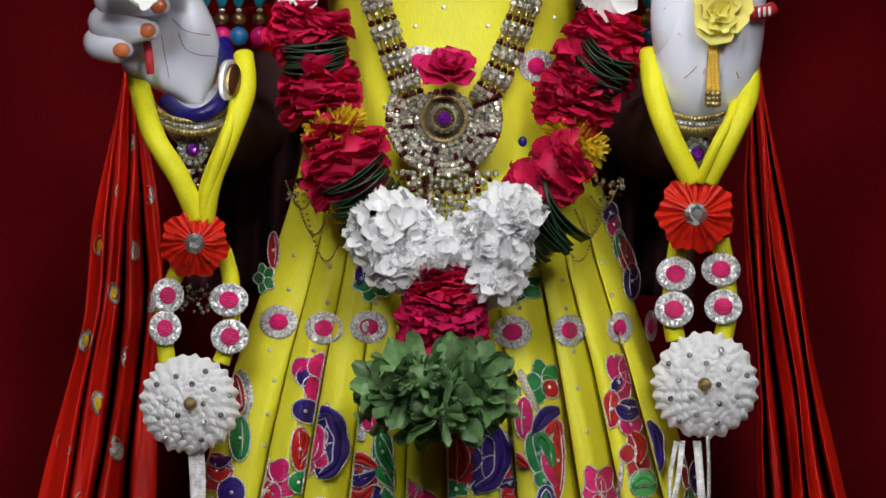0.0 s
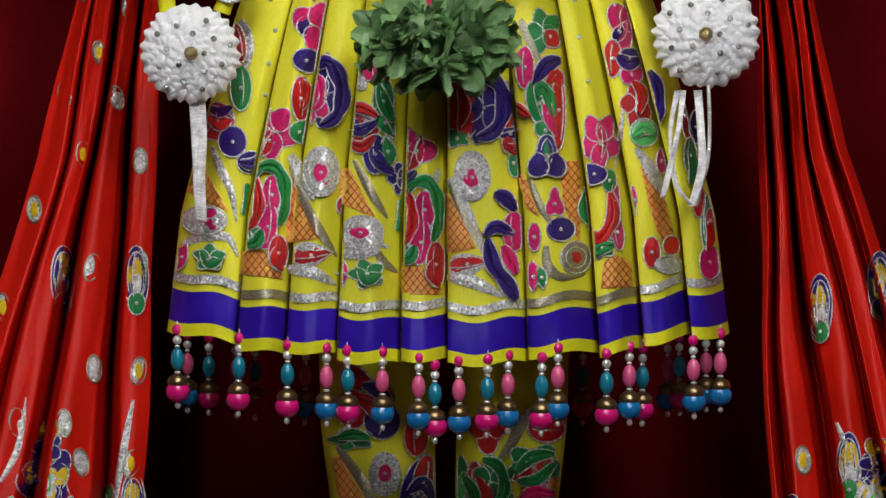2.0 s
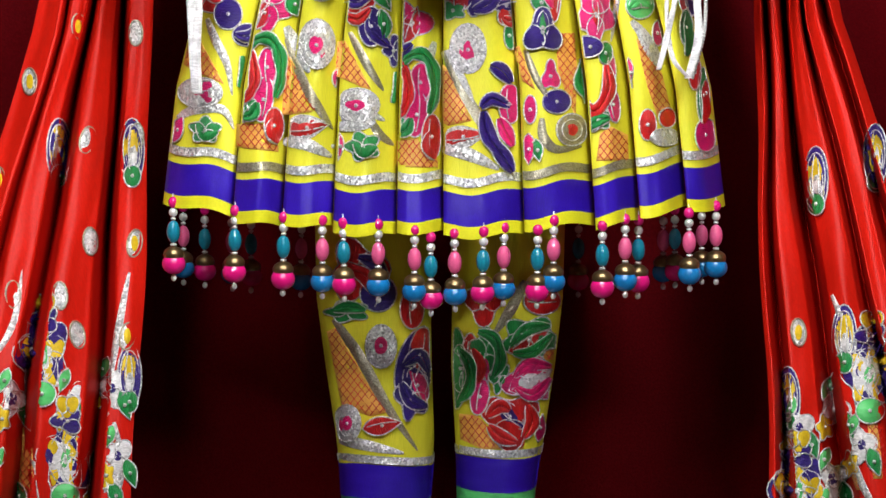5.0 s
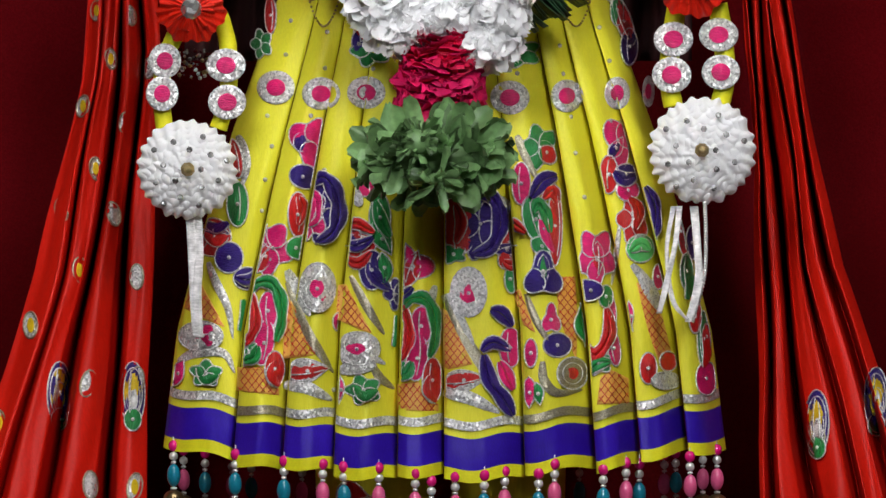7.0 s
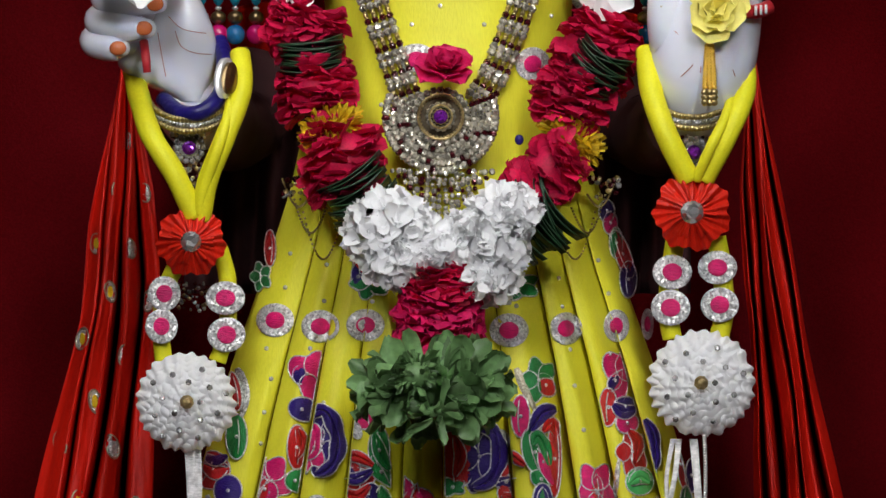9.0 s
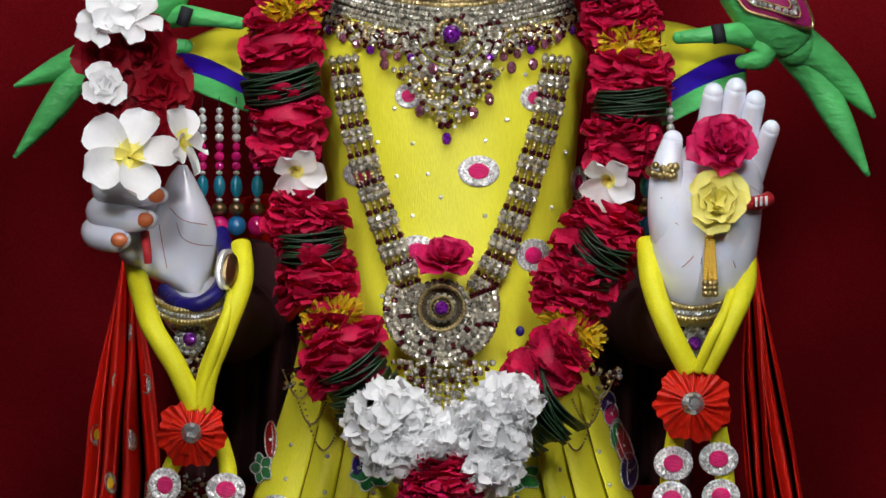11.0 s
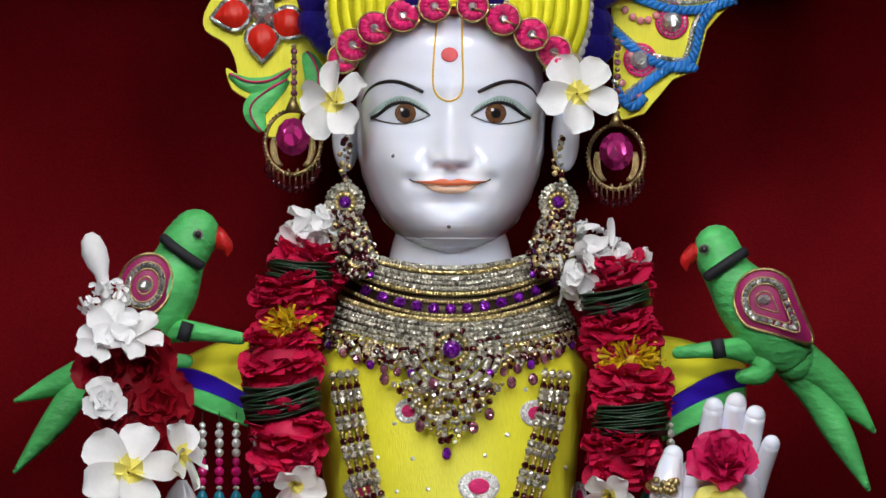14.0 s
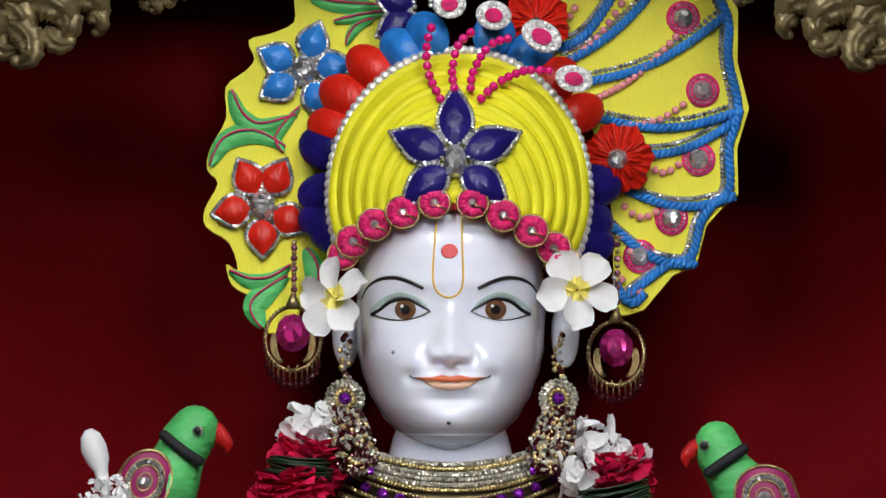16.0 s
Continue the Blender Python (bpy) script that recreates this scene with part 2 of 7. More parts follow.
SILVER = glitter("silver_zari", (0.98, 0.97, 0.96), 560, 0.34, 0.35, 0.5, 0.38)
OLDSILVER = glitter("grey_zari", (0.6, 0.55, 0.4), 1100, 0.4, 0.7, 0.3, 0.45)
GOLD = material("gilded_metal", (0.5, 0.38, 0.17), 0.35, 0.95, vary=0.4, size=200, bump=0.3, grain=900)
BRASS = material("carved_brass", (0.3, 0.24, 0.12), 0.48, 0.6, vary=0.35, size=30, bump=0.3, grain=300)
MARBLE = material("white_marble", (0.8, 0.825, 0.93), 0.13, vary=0.03, size=6, bump=0.01, grain=60, sss=0.25, coat=0.5)
ROSE = material("crimson_rose_petal", (0.76, 0.01, 0.085), 0.5, thin=0.28, spec=0.25, vary=0.3, size=60, bump=0.2, grain=500, island=0.3)
DARKROSE = material("dark_red_rose_petal", (0.4, 0.004, 0.018), 0.5, thin=0.2, spec=0.25, vary=0.3, size=60, bump=0.2, grain=500, island=0.3)
PINKROSE = material("pink_rose_petal", (0.8, 0.014, 0.14), 0.5, thin=0.2, spec=0.25, vary=0.25, size=60, bump=0.2, grain=500, island=0.25)
MARIGOLD = material("yellow_marigold_petal", (0.9, 0.6, 0.01), 0.6, thin=0.2, vary=0.25, size=90, bump=0.2, grain=700, island=0.3)
WHITEPETAL = material("white_petal", (0.97, 0.97, 0.98), 0.45, thin=0.3, spec=0.25, vary=0.04, size=60, bump=0.1, grain=300)
YROSE = material("pale_yellow_rose", (0.92, 0.84, 0.24), 0.5, thin=0.15, spec=0.25, vary=0.06, size=60, bump=0.05, grain=500)
LEAF = material("dark_green_leaf", (0.012, 0.05, 0.018), 0.42, vary=0.4, size=50, bump=0.3, grain=400, island=0.4)
HERB = material("green_herb_leaf", (0.2, 0.37, 0.14), 0.4, thin=0.25, vary=0.35, size=60, bump=0.3, grain=200, island=0.6)
CHAMP = glitter("champagne_crystal", (1.0, 0.94, 0.78), 270, 0.2, 0.5, 0.6, 0.12)
CRYSTAL = glitter("clear_crystal", (1.0, 1.0, 1.0), 180, 0.2, 0.6, 0.6, 0.12)
VIOLET = glitter("violet_stone", (0.3, 0.02, 0.55), 420, 0.1, 0.4, 0.5, 0.25)
PINKGEM = glitter("pink_stone", (1.0, 0.05, 0.4), 130, 0.22, 0.5, 0.5, 0.25)
AMBERGEM = glitter("mauve_drop_stone", (0.42, 0.14, 0.22), 300, 0.1, 0.4, 0.5, 0.25)
DARKGEM = glitter("dark_red_stone", (0.1, 0.008, 0.014), 420, 0.12, 0.4, 0.5, 0.25)
PEARL = material("silver_pearl", (0.85, 0.84, 0.82), 0.2, 0.5, vary=0.1, size=100, bump=0, grain=300, coat=0.4)
PINKBEAD = material("hot_pink_bead", (0.7, 0.006, 0.18), 0.22, vary=0.1, size=100, bump=0, grain=300, coat=0.6)
ROSEBEAD = material("rose_pearl", (0.75, 0.27, 0.3), 0.25, vary=0.1, size=100, bump=0, grain=300, coat=0.5)
TEALBEAD = material("teal_bead", (0.005, 0.2, 0.3), 0.2, vary=0.15, size=100, bump=0, grain=300, coat=0.6)
BLUEBEAD = material("blue_bead", (0.005, 0.16, 0.42), 0.2, vary=0.15, size=100, bump=0, grain=300, coat=0.6)
BEADGOLD = material("antique_gold_bead", (0.3, 0.21, 0.1), 0.28, 0.9, vary=0.25, size=100, bump=0, grain=300)
BLACK = material("black_paint", (0.012, 0.01, 0.012), 0.3, vary=0.2, size=60, bump=0)
BROWN = material("brown_iris", (0.16, 0.075, 0.035), 0.15, vary=0.3, size=200, bump=0)
LIP = material("coral_paint", (0.72, 0.16, 0.06), 0.3, vary=0.08, size=60, bump=0)
LOWLIP = material("pale_peach_paint", (0.8, 0.52, 0.36), 0.25, vary=0.08, size=60, bump=0)
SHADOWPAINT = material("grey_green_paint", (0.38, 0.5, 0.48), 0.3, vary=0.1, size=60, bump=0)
OCHRE = material("ochre_paint", (0.75, 0.45, 0.05), 0.35, vary=0.1, size=60, bump=0)
REDPAINT = material("red_paint", (0.62, 0.03, 0.04), 0.4, vary=0.1, size=60, bump=0)
NAIL = material("orange_nail_paint", (0.75, 0.19, 0.06), 0.2, vary=0.08, size=60, bump=0, coat=0.5)
MAROON = material("maroon_cloth", (0.34, 0.006, 0.12), 0.5, vary=0.25, size=60, bump=0.4, grain=800)
BLACKCLOTH = material("black_velvet_ribbon", (0.006, 0.006, 0.012), 0.7, vary=0.2, size=60, bump=0.3)
# canopy cloth; also the shade put into the sleeves and sheets under the arms
CLOTH_AND_SHADE = material("dark_wine_cloth", (0.05, 0.006, 0.008), 0.8, vary=0.3, size=20, bump=0.3)
WALLPAINT = material("warm_wall_plaster", (0.32, 0.26, 0.22), 0.8, vary=0.1, size=4, bump=0.2, grain=200)
FLOORSTONE = material("dark_velvet_dais", (0.03, 0.004, 0.006), 0.85, spec=0.1, vary=0.3, size=6, bump=0.3, grain=400)
WHITETULLE = material("white_tulle", (0.98, 0.98, 1.0), 0.6, thin=0.38, spec=0.2, vary=0.04, size=80, bump=0.15, grain=400)

PALMLINE = material("rose_brown_paint", (0.42, 0.16, 0.15), 0.4, vary=0.1, size=60, bump=0)
DARKWEB = material("dark_gilded_web", (0.08, 0.058, 0.03), 0.4, 0.8, vary=0.3, size=100, bump=0.2, grain=400)

# ---- the shrine: closed room, dais, curtain ----


def HD(x, y): return (x + 5, y - 1240)      # head and crown
def CH(x, y): return (x + 5, y - 683)       # chest
def WA(x, y): return (x + 6, y + 3)         # waist
def SK(x, y): return (x + 5, y + 415)       # skirt
def LG(x, y): return (x, y + 993)           # legs


def slab(name, lo, hi, mat, label, category, parent=None):
    bm = bmesh.new()
    bmesh.ops.create_cube(bm, size=1)
    for v in bm.verts:
        v.co = Vector([lo[i] + (v.co[i] + 0.5) * (hi[i] - lo[i]) for i in range(3)])
    bmesh.ops.bevel(bm, geom=bm.edges[:], offset=0.004, segments=2, affect="EDGES")
    return tagged(part(name, bm, mat), label, category, kind="structure")


slab("floor", (-2.6, -5.0, -1.0), (2.6, 1.2, -0.9), WALLPAINT, "pale stone floor of the temple hall", "floor")
slab("wall_north", (-2.6, 1.2, -0.9), (2.6, 1.3, 2.7), WALLPAINT, "plain plastered wall behind the curtain", "wall")
slab("wall_south", (-2.6, -5.1, -0.9), (2.6, -5.0, 2.7), WALLPAINT, "plain plastered wall of the hall", "wall")
slab("wall_west", (-2.7, -5.0, -0.9), (-2.6, 1.2, 2.7), WALLPAINT, "plain plastered side wall", "wall")
slab("wall_east", (2.6, -5.0, -0.9), (2.7, 1.2, 2.7), WALLPAINT, "plain plastered side wall", "wall")
slab("ceiling", (-2.6, -5.0, 2.7), (2.6, 1.2, 2.8), WALLPAINT, "plain plastered ceiling", "ceiling")
slab("dais", (-1.3, -0.5, -0.9), (1.3, 0.12, 0.0), FLOORSTONE, "dais covered with dark wine velvet", "dais")

bm = bmesh.new()


def curtain_at(s, t):
    x = lerp(-1.3, 1.3, s)
    low = max(0.0, (t - 0.48) / 0.52)
    y = 0.36 + 0.02 * math.sin(x * 7 + 1.1) * (1 + 2 * low) + 0.02 * low * math.sin(x * 31 + 0.6 * math.sin(x * 7)) + 0.008 * math.sin(x * 17 + 2)
    y += 0.006 * math.sin(t * 21 + x * 2.5) * (1 - low) + 0.008 * noise.noise((x * 3, t * 5, 1.0))
    z = lerp(2.3, -0.35, t)
    y -= 0.07 * math.exp(-((z - 1.09 - 0.04 * math.sin(x * 2.3)) / 0.16) ** 2) + 0.02 * math.exp(-((z - 0.68 + 0.05 * x) / 0.07) ** 2)
    return Vector((x, y, z))


grid(bm, curtain_at, 170, 110)
tagged(part("curtain", bm, CURTAIN), "deep red cloth curtain hanging in soft folds", "curtain", kind="structure")

# ---- the marble statue: one mesh, painted ----
HEAD_U = 802
A_HEAD = [(300, 118), (330, 136), (380, 150), (450, 162), (550, 168), (620, 165), (660, 156), (700, 141), (740, 118), (770, 88), (785, 66), (796, 38), (802, 12)]
B_HEAD = [(300, .07), (380, .092), (420, .099), (470, .103), (550, .1), (650, .1), (710, .098), (740, .094), (765, .086), (785, .072), (796, .058), (802, .046)]


def soft_rows(rows, x):
    return sum(table(rows, x + d) for d in (-16, -8, 0, 8, 16)) / 5 if x < 770 else table(rows, x)


def face_y(u, v):
    y16, du = v + 1240, u - HEAD_U
    a, b = soft_rows(A_HEAD, y16), soft_rows(B_HEAD, y16)
    r = min(1.0, abs(du) / a)
    y = 0.03 - b * max(0.0, 1 - r ** 2.12) ** (1 / 2.12)
    g = lambda x0, y0, sx, sy: math.exp(-((du - x0) / sx) ** 2 - ((y16 - y0) / sy) ** 2)
    pair = lambda x0, y0, sx, sy: g(x0, y0, sx, sy) + g(-x0, y0, sx, sy)
    # nose: soft bridge, rounded tip, wings and nostrils
    ridge = max(0.0, min(1.0, (y16 - 490) / 130))
    base = 643 + 5 * math.exp(-(du / 12) ** 2)
    drop = 1.0 if y16 < base - 10 else max(0.0, math.cos(min(1.0, (y16 - base + 10) / 13) * math.pi / 2))
    y -= (0.0028 + 0.0068 * ridge ** 1.3) * drop * math.exp(-(du / (17 + 7 * ridge)) ** 2) * (1 if y16 > 500 else max(0, 1 - (500 - y16) / 60))
    y -= 0.005 * pair(26, 630, 10, 9) + 0.0062 * g(0, 627, 17, 13) - 0.003 * pair(13, 645, 7, 3.5) - 0.0026 * pair(43, 632, 6, 12)
    # mouth, chin, cheeks
    y -= 0.005 * g(0, 671, 46, 7) + 0.0065 * g(0, 685, 36, 8) - 0.004 * g(0, 655, 12, 8) - 0.0045 * g(0, 708, 46, 11)
    y += 0.004 * pair(72, 667, 13, 12)
    y -= 0.0085 * g(0, 748, 44, 28) + 0.0085 * pair(96, 636, 48, 42) + 0.003 * pair(60, 720, 50, 40)
    # eye sockets and brows
    y += 0.0055 * pair(82, 552, 44, 20) - 0.0045 * pair(82, 548, 32, 16)
    y -= 0.0032 * pair(76, 500, 64, 17) + 0.003 * pair(84, 425, 60, 40)
    return y


def back_y(u, v):
    y16, du = v + 1240, u - HEAD_U
    a, b = table(A_HEAD, y16), table(B_HEAD, y16)
    return 0.03 + b * 0.95 * (1 - min(1.0, abs(du) / a) ** 2) ** 0.5


bm = bmesh.new()


def head_at(s, t):
    y16 = 300 + 502 * (1 - (1 - t) ** 1.6)
    v = y16 - 1240
    a = table(A_HEAD, y16)
    ang = 2 * math.pi * s
    u = HEAD_U + a * math.sin(ang)
    return P(u, v, face_y(u, v) if math.cos(ang) >= -1e-6 else back_y(u, v))


grid(bm, head_at, 240, 230, wrap=True)
# neck, shoulders' core
NECK = [(745, 92), (780, 104), (830, 114), (880, 128), (930, 170)]


def neck_at(s, t):
    y16 = 735 + 200 * t
    a = table(NECK, y16)
    ang = 2 * math.pi * s
    return P(HEAD_U + a * math.sin(ang), y16 - 1240, 0.035 - 0.062 * math.cos(ang) * (1 if t < 0.8 else 1 + (t - .8)))


grid(bm, neck_at, 40, 10, wrap=True)
for x in (612, 1000):
    u, v = HD(x, 590)
    ball(bm, P(u, v, 0.045), (0.013, 0.012, 0.032), nu=14, nv=10)
# eyes, brows, lips and marks, painted on
for sg in (-1, 1):
    cx = HEAD_U + sg * 82
    lid = lambda dx, dy: (cx + sg * dx, dy - 1240)
    up = curve([lid(-46, 552), lid(-34, 544), lid(-6, 530), lid(22, 533), lid(44, 549), lid(58, 557)], 5)
    lowl = curve([lid(58, 557), lid(30, 565), lid(0, 567), lid(-28, 560), lid(-46, 552)], 5)
    shade = curve([lid(-40, 540), lid(-24, 527), lid(6, 517), lid(36, 527), lid(62, 550)], 5)
    patch(bm, shade + up[::-1], face_y, 0.0004, 0.0, 6)
    patch(bm, up + lowl[1:-1], face_y, 0.0008, 0.0012, 0)
    patch(bm, oval(cx - sg * 2, 548 - 1240, 19, 18), face_y, 0.0022, 0.0006, 2)
    patch(bm, oval(cx - sg * 2, 548 - 1240, 9, 9, n=12), face_y, 0.003, 0.0003, 3)
    # white dot at the pupil's upper left, a painted-in glint
    patch(bm, oval(cx - sg * 2 - 6, 542 - 1240, 3, 3, n=8), face_y, 0.0036, 0.0002, 1)
    tube(bm, line(up, face_y, 0.0018), [0.0006 + 0.0012 * min(1, i / 14) for i in range(len(up))], 6, 3)
    tube(bm, line(lowl, face_y, 0.0012), [0.0003 + 0.0004 * max(0, 1 - i / 10) for i in range(len(lowl))], 6, 3)
    brow = curve([lid(-34, 511), lid(-8, 499), lid(18, 492), lid(44, 495), lid(64, 508), lid(76, 530)], 6)
    tube(bm, line(brow, face_y, 0.0004), [0.0004 + 0.0014 * math.sin(math.pi * min(1, 0.25 + 0.75 * i / len(brow))) for i in range(len(brow))], 6, 3)
    for k in range(12):
        a = up[6 + k]
        tube(bm, line([a, (a[0] + sg * 2, a[1] - 7)], face_y, 0.0012), 0.0003, 4, 3)
lipu = curve([HD(729, 668), HD(760, 668), HD(783, 664), HD(797, 667), HD(811, 664), HD(834, 668), HD(864, 668)], 5)
mid = curve([HD(864, 668), HD(830, 675), HD(797, 677), HD(764, 675), HD(729, 668)], 6)
lipl = curve([HD(742, 671), HD(766, 686), HD(797, 692), HD(828, 686), HD(852, 671)], 6)
patch(bm, lipu + mid[1:-1], face_y, 0.0006, 0.0016, 4)
patch(bm, lipl + curve([HD(852, 671), HD(828, 677), HD(797, 679), HD(766, 677), HD(742, 671)], 6)[1:-1], face_y, 0.0006, 0.002, 5)
tube(bm, line(curve([HD(724, 665), HD(734, 670), HD(764, 676), HD(797, 678), HD(830, 676), HD(858, 670), HD(868, 665)], 6), face_y, 0.0016), [0.0002 + 0.0006 * abs(i / 18 - 1) ** 2 for i in range(37)], 6, 3)
mark = curve([HD(773, 380), HD(768, 440), HD(766, 495), HD(775, 518), HD(794, 527), HD(812, 518), HD(819, 495), HD(818, 440), HD(817, 378)], 6)
tube(bm, line(mark, face_y, -0.0002), 0.001, 6, 7)
patch(bm, oval(*HD(795, 445), 15, 13), face_y, 0.0006, 0.0006, 8)
for x, y in ((696, 624), (794, 749)):
    stone(bm, P(*HD(x, y), face_y(*HD(x, y))), 0.002, 9)


def limb(pts, rs, mat=0, n=14):
    """A smooth round limb through places with radii in metres."""
    q = curve([(*p, r) for p, r in zip(pts, rs)], 6)
    path = [P(a, b, c) for a, b, c, d in q]
    tube(bm, path, [d for a, b, c, d in q], n, mat)
    ball(bm, path[0], q[0][3] * 0.99, mat, n, 8)
    ball(bm, path[-1], q[-1][3] * 0.99, mat, n, 8)


def at(sec, x, y, d):
    return (*sec(x, y), d)


# forearms and the lifted right hand (palm open) and the closed left hand
limb([at(WA, 400, 240, 0.06), at(WA, 350, 200, -0.04), at(CH, 345, 862, -0.075)], [0.03, 0.034, 0.03], n=20)
# the left palm: thumb mound and heel in one rounded form
PALM_L = [(640, 318), (650, 304), (670, 294), (700, 282), (730, 268), (755, 248), (775, 222), (795, 206), (810, 214), (825, 236), (840, 264), (852, 292), (866, 318)]
PALM_R = [(640, 328), (650, 338), (670, 348), (700, 364), (730, 377), (755, 384), (780, 386), (800, 384), (825, 378), (850, 372), (866, 368)]


def soft_table(rows, x):
    return sum(table(rows, x + d) for d in (-9, -4.5, 0, 4.5, 9)) / 5


def palm_front(x, y):
    lo, hi = soft_table(PALM_L, y), soft_table(PALM_R, y)
    q = max(-1.0, min(1.0, (2 * x - lo - hi) / max(4, hi - lo)))
    mound = 0.008 * math.exp(-((x - 345) / 34) ** 2 - ((y - 735) / 48) ** 2) - 0.005 * math.exp(-((x - 285) / 26) ** 2 - ((y - 770) / 50) ** 2)
    thick = 0.007 + 0.017 * min(1.0, max(0.0, (y - 640) / 70))
    return -0.124 + 0.034 * max(0.0, (y - 650) / 216) ** 1.3 - thick * math.sqrt(max(0.0, 1 - abs(q) ** 2.4)) - mound * (1 - q * q)


def palm_at(s, t):
    y = 640 + 226 * t
    lo, hi = soft_table(PALM_L, y), soft_table(PALM_R, y)
    ang = 2 * math.pi * s
    x = (lo + hi) / 2 + (hi - lo) / 2 * math.sin(ang)
    f = palm_front(x, y)
    if math.cos(ang) < -1e-6:
        f = -0.124 + 0.034 * max(0.0, (y - 650) / 216) ** 1.3 - 0.026 * math.cos(ang)
    return P(*CH(x, y), f)


grid(bm, palm_at, 64, 44, wrap=True)
limb([at(CH, 350, 872, -0.085), at(CH, 345, 850, -0.08), at(CH, 335, 815, -0.085)], [0.028, 0.027, 0.02], n=20)
for y0, x1, x2, r in ((690, 190, 282, 0.0125), (733, 182, 262, 0.0135), (768, 172, 216, 0.0125)):
    limb([at(CH, 290, y0 + 20, -0.11), at(CH, x1 + 10, y0 - 14, -0.115), at(CH, x1, y0 - 4, -0.14), at(CH, x1 + 35, y0 + 2, -0.158), at(CH, x2, y0 + 4, -0.16)], [0.014, r, r, r, r * 0.62])
    u, v = CH(x2 - 6, y0 + 4)
    ball(bm, P(u, v, -0.168), (0.0075, 0.004, 0.0062), 10, 12, 8)
limb([at(WA, 1160, 250, 0.06), at(WA, 1220, 205, -0.04), at(CH, 1236, 860, -0.11)], [0.03, 0.034, 0.038], n=20)
limb([at(CH, 1236, 868, -0.11), at(CH, 1242, 810, -0.12), at(CH, 1250, 740, -0.12), at(CH, 1262, 680, -0.115)], [0.036, 0.045, 0.047, 0.044], n=22)
limb([at(CH, 1196, 780, -0.125), at(CH, 1180, 720, -0.14), at(CH, 1180, 650, -0.145), at(CH, 1190, 596, -0.145)], [0.022, 0.017, 0.014, 0.009])
for x0, x1, y1, r in ((1232, 1262, 512, .0115), (1262, 1302, 504, .012), (1292, 1336, 526, .0115), (1312, 1364, 576, .010)):
    limb([at(CH, x0, 690, -0.115), at(CH, lerp(x0, x1, .55), lerp(690, y1, .5), -0.12), at(CH, x1, y1, -0.14)], [0.016, r, r * 0.78])
# the lines of the palms
rp = lambda u, v: -0.1195 - 0.046 * math.sqrt(max(0.05, 1 - ((u - 1252) / 94) ** 2))
lp = lambda u, v: palm_front(u - 5, v + 683)
for surf, pts in ((rp, [(1195, 742), (1222, 768), (1232, 800)]), (rp, [(1240, 770), (1228, 800), (1206, 822)]), (rp, [(1272, 780), (1292, 800), (1302, 822)]), (rp, [(1248, 776), (1242, 800), (1240, 816)]),
                  (lp, [(312, 742), (322, 768), (345, 780), (376, 783)]), (lp, [(281, 745), (288, 785), (295, 822)]), (lp, [(300, 716), (325, 738), (366, 746)])):
    tube(bm, line(curve([CH(*q) for q in pts], 6), surf, -0.0001), 0.00042, 5, 11)
# feet, turned to the front
for x0, x1 in ((690, 668), (884, 908)):
    limb([at(LG, x0, 740, 0.005), at(LG, x0, 785, 0.005), at(LG, (x0 + x1) / 2, 832, -0.025), at(LG, x1, 858, -0.09), at(LG, x1, 882, -0.15)], [0.026, 0.027, 0.03, 0.035, 0.024], n=20)
    for k in range(5):
        limb([at(LG, x1 + (k - 2) * 26, 878, -0.13), at(LG, x1 + (k - 2) * 29, 899 - abs(k - 2) * 3, -0.185 + 0.012 * abs(k - 2))], [0.012, 0.0095])
        u, v = LG(x1 + (k - 2) * 29, 890 - abs(k - 2) * 3)
        ball(bm, P(u, v, -0.193 + 0.012 * abs(k - 2)), (0.006, 0.003, 0.005), 10, 10, 6)
    u, v = LG(x0, 815)
    ball(bm, P(u, v, 0.05), (0.028, 0.035, 0.03), 0, 14, 10)
for v in bm.verts:
    v.co.z = max(v.co.z, 0.001)
statue = part("statue", bm, [MARBLE, EWHITE, BROWN, BLACK, LIP, LOWLIP, SHADOWPAINT, OCHRE, REDPAINT, CRYSTAL, NAIL, PALMLINE])
tagged(statue, "polished white marble statue with painted eyes and lips", "statue")

# ---- clothes ----
SKIRT_W = [(250, .5), (340, .54), (480, .63), (640, .745), (760, .82), (900, .9), (1000, .95), (1210, 1.0), (1300, 1.02)]
PLEATS = [-491, -366, -278, -188, -76, 6, 148, 273, 353, 438, 506]


def skirt_hem(h):
    return 1262 - 56 * (h / 500) ** 2


def skirt_depth(h, v):
    """Depth of the skirt at the hem place h and height v."""
    a = lerp(0.11, 0.2, max(0, min(1, (v - 330) / 900)))
    y = -a * math.sqrt(max(0.0, 1 - (h / 540) ** 2)) + 0.01
    low = max(0.0, min(1.0, (v - 300) / 500))
    for i in range(10):
        if PLEATS[i] <= h <= PLEATS[i + 1]:
            s = (h - PLEATS[i]) / (PLEATS[i + 1] - PLEATS[i])
            break
    else:
        i, s = (0, 0.0) if h < 0 else (9, 1.0)
    y += low * (0.036 * abs(s - 0.5) ** 1.5 - 0.016 * (1 - s)) * (0.8 if i == 5 else 1.7 if i > 5 else 1.15)
    y += low * (0.005 * noise.noise((h * 0.02, v * 0.006, 3.0 + i)) + 0.002 * noise.noise((h * 0.06, v * 0.02, 7.0 + i)))
    return y


def skirt_y(u, v):
    return skirt_depth((u - 784) / table(SKIRT_W, v), v)


skirt = thing("skirt", "knee-length yellow silk skirt with knife pleats, embroidery and a blue border", "skirt", P(784, 800, 0))


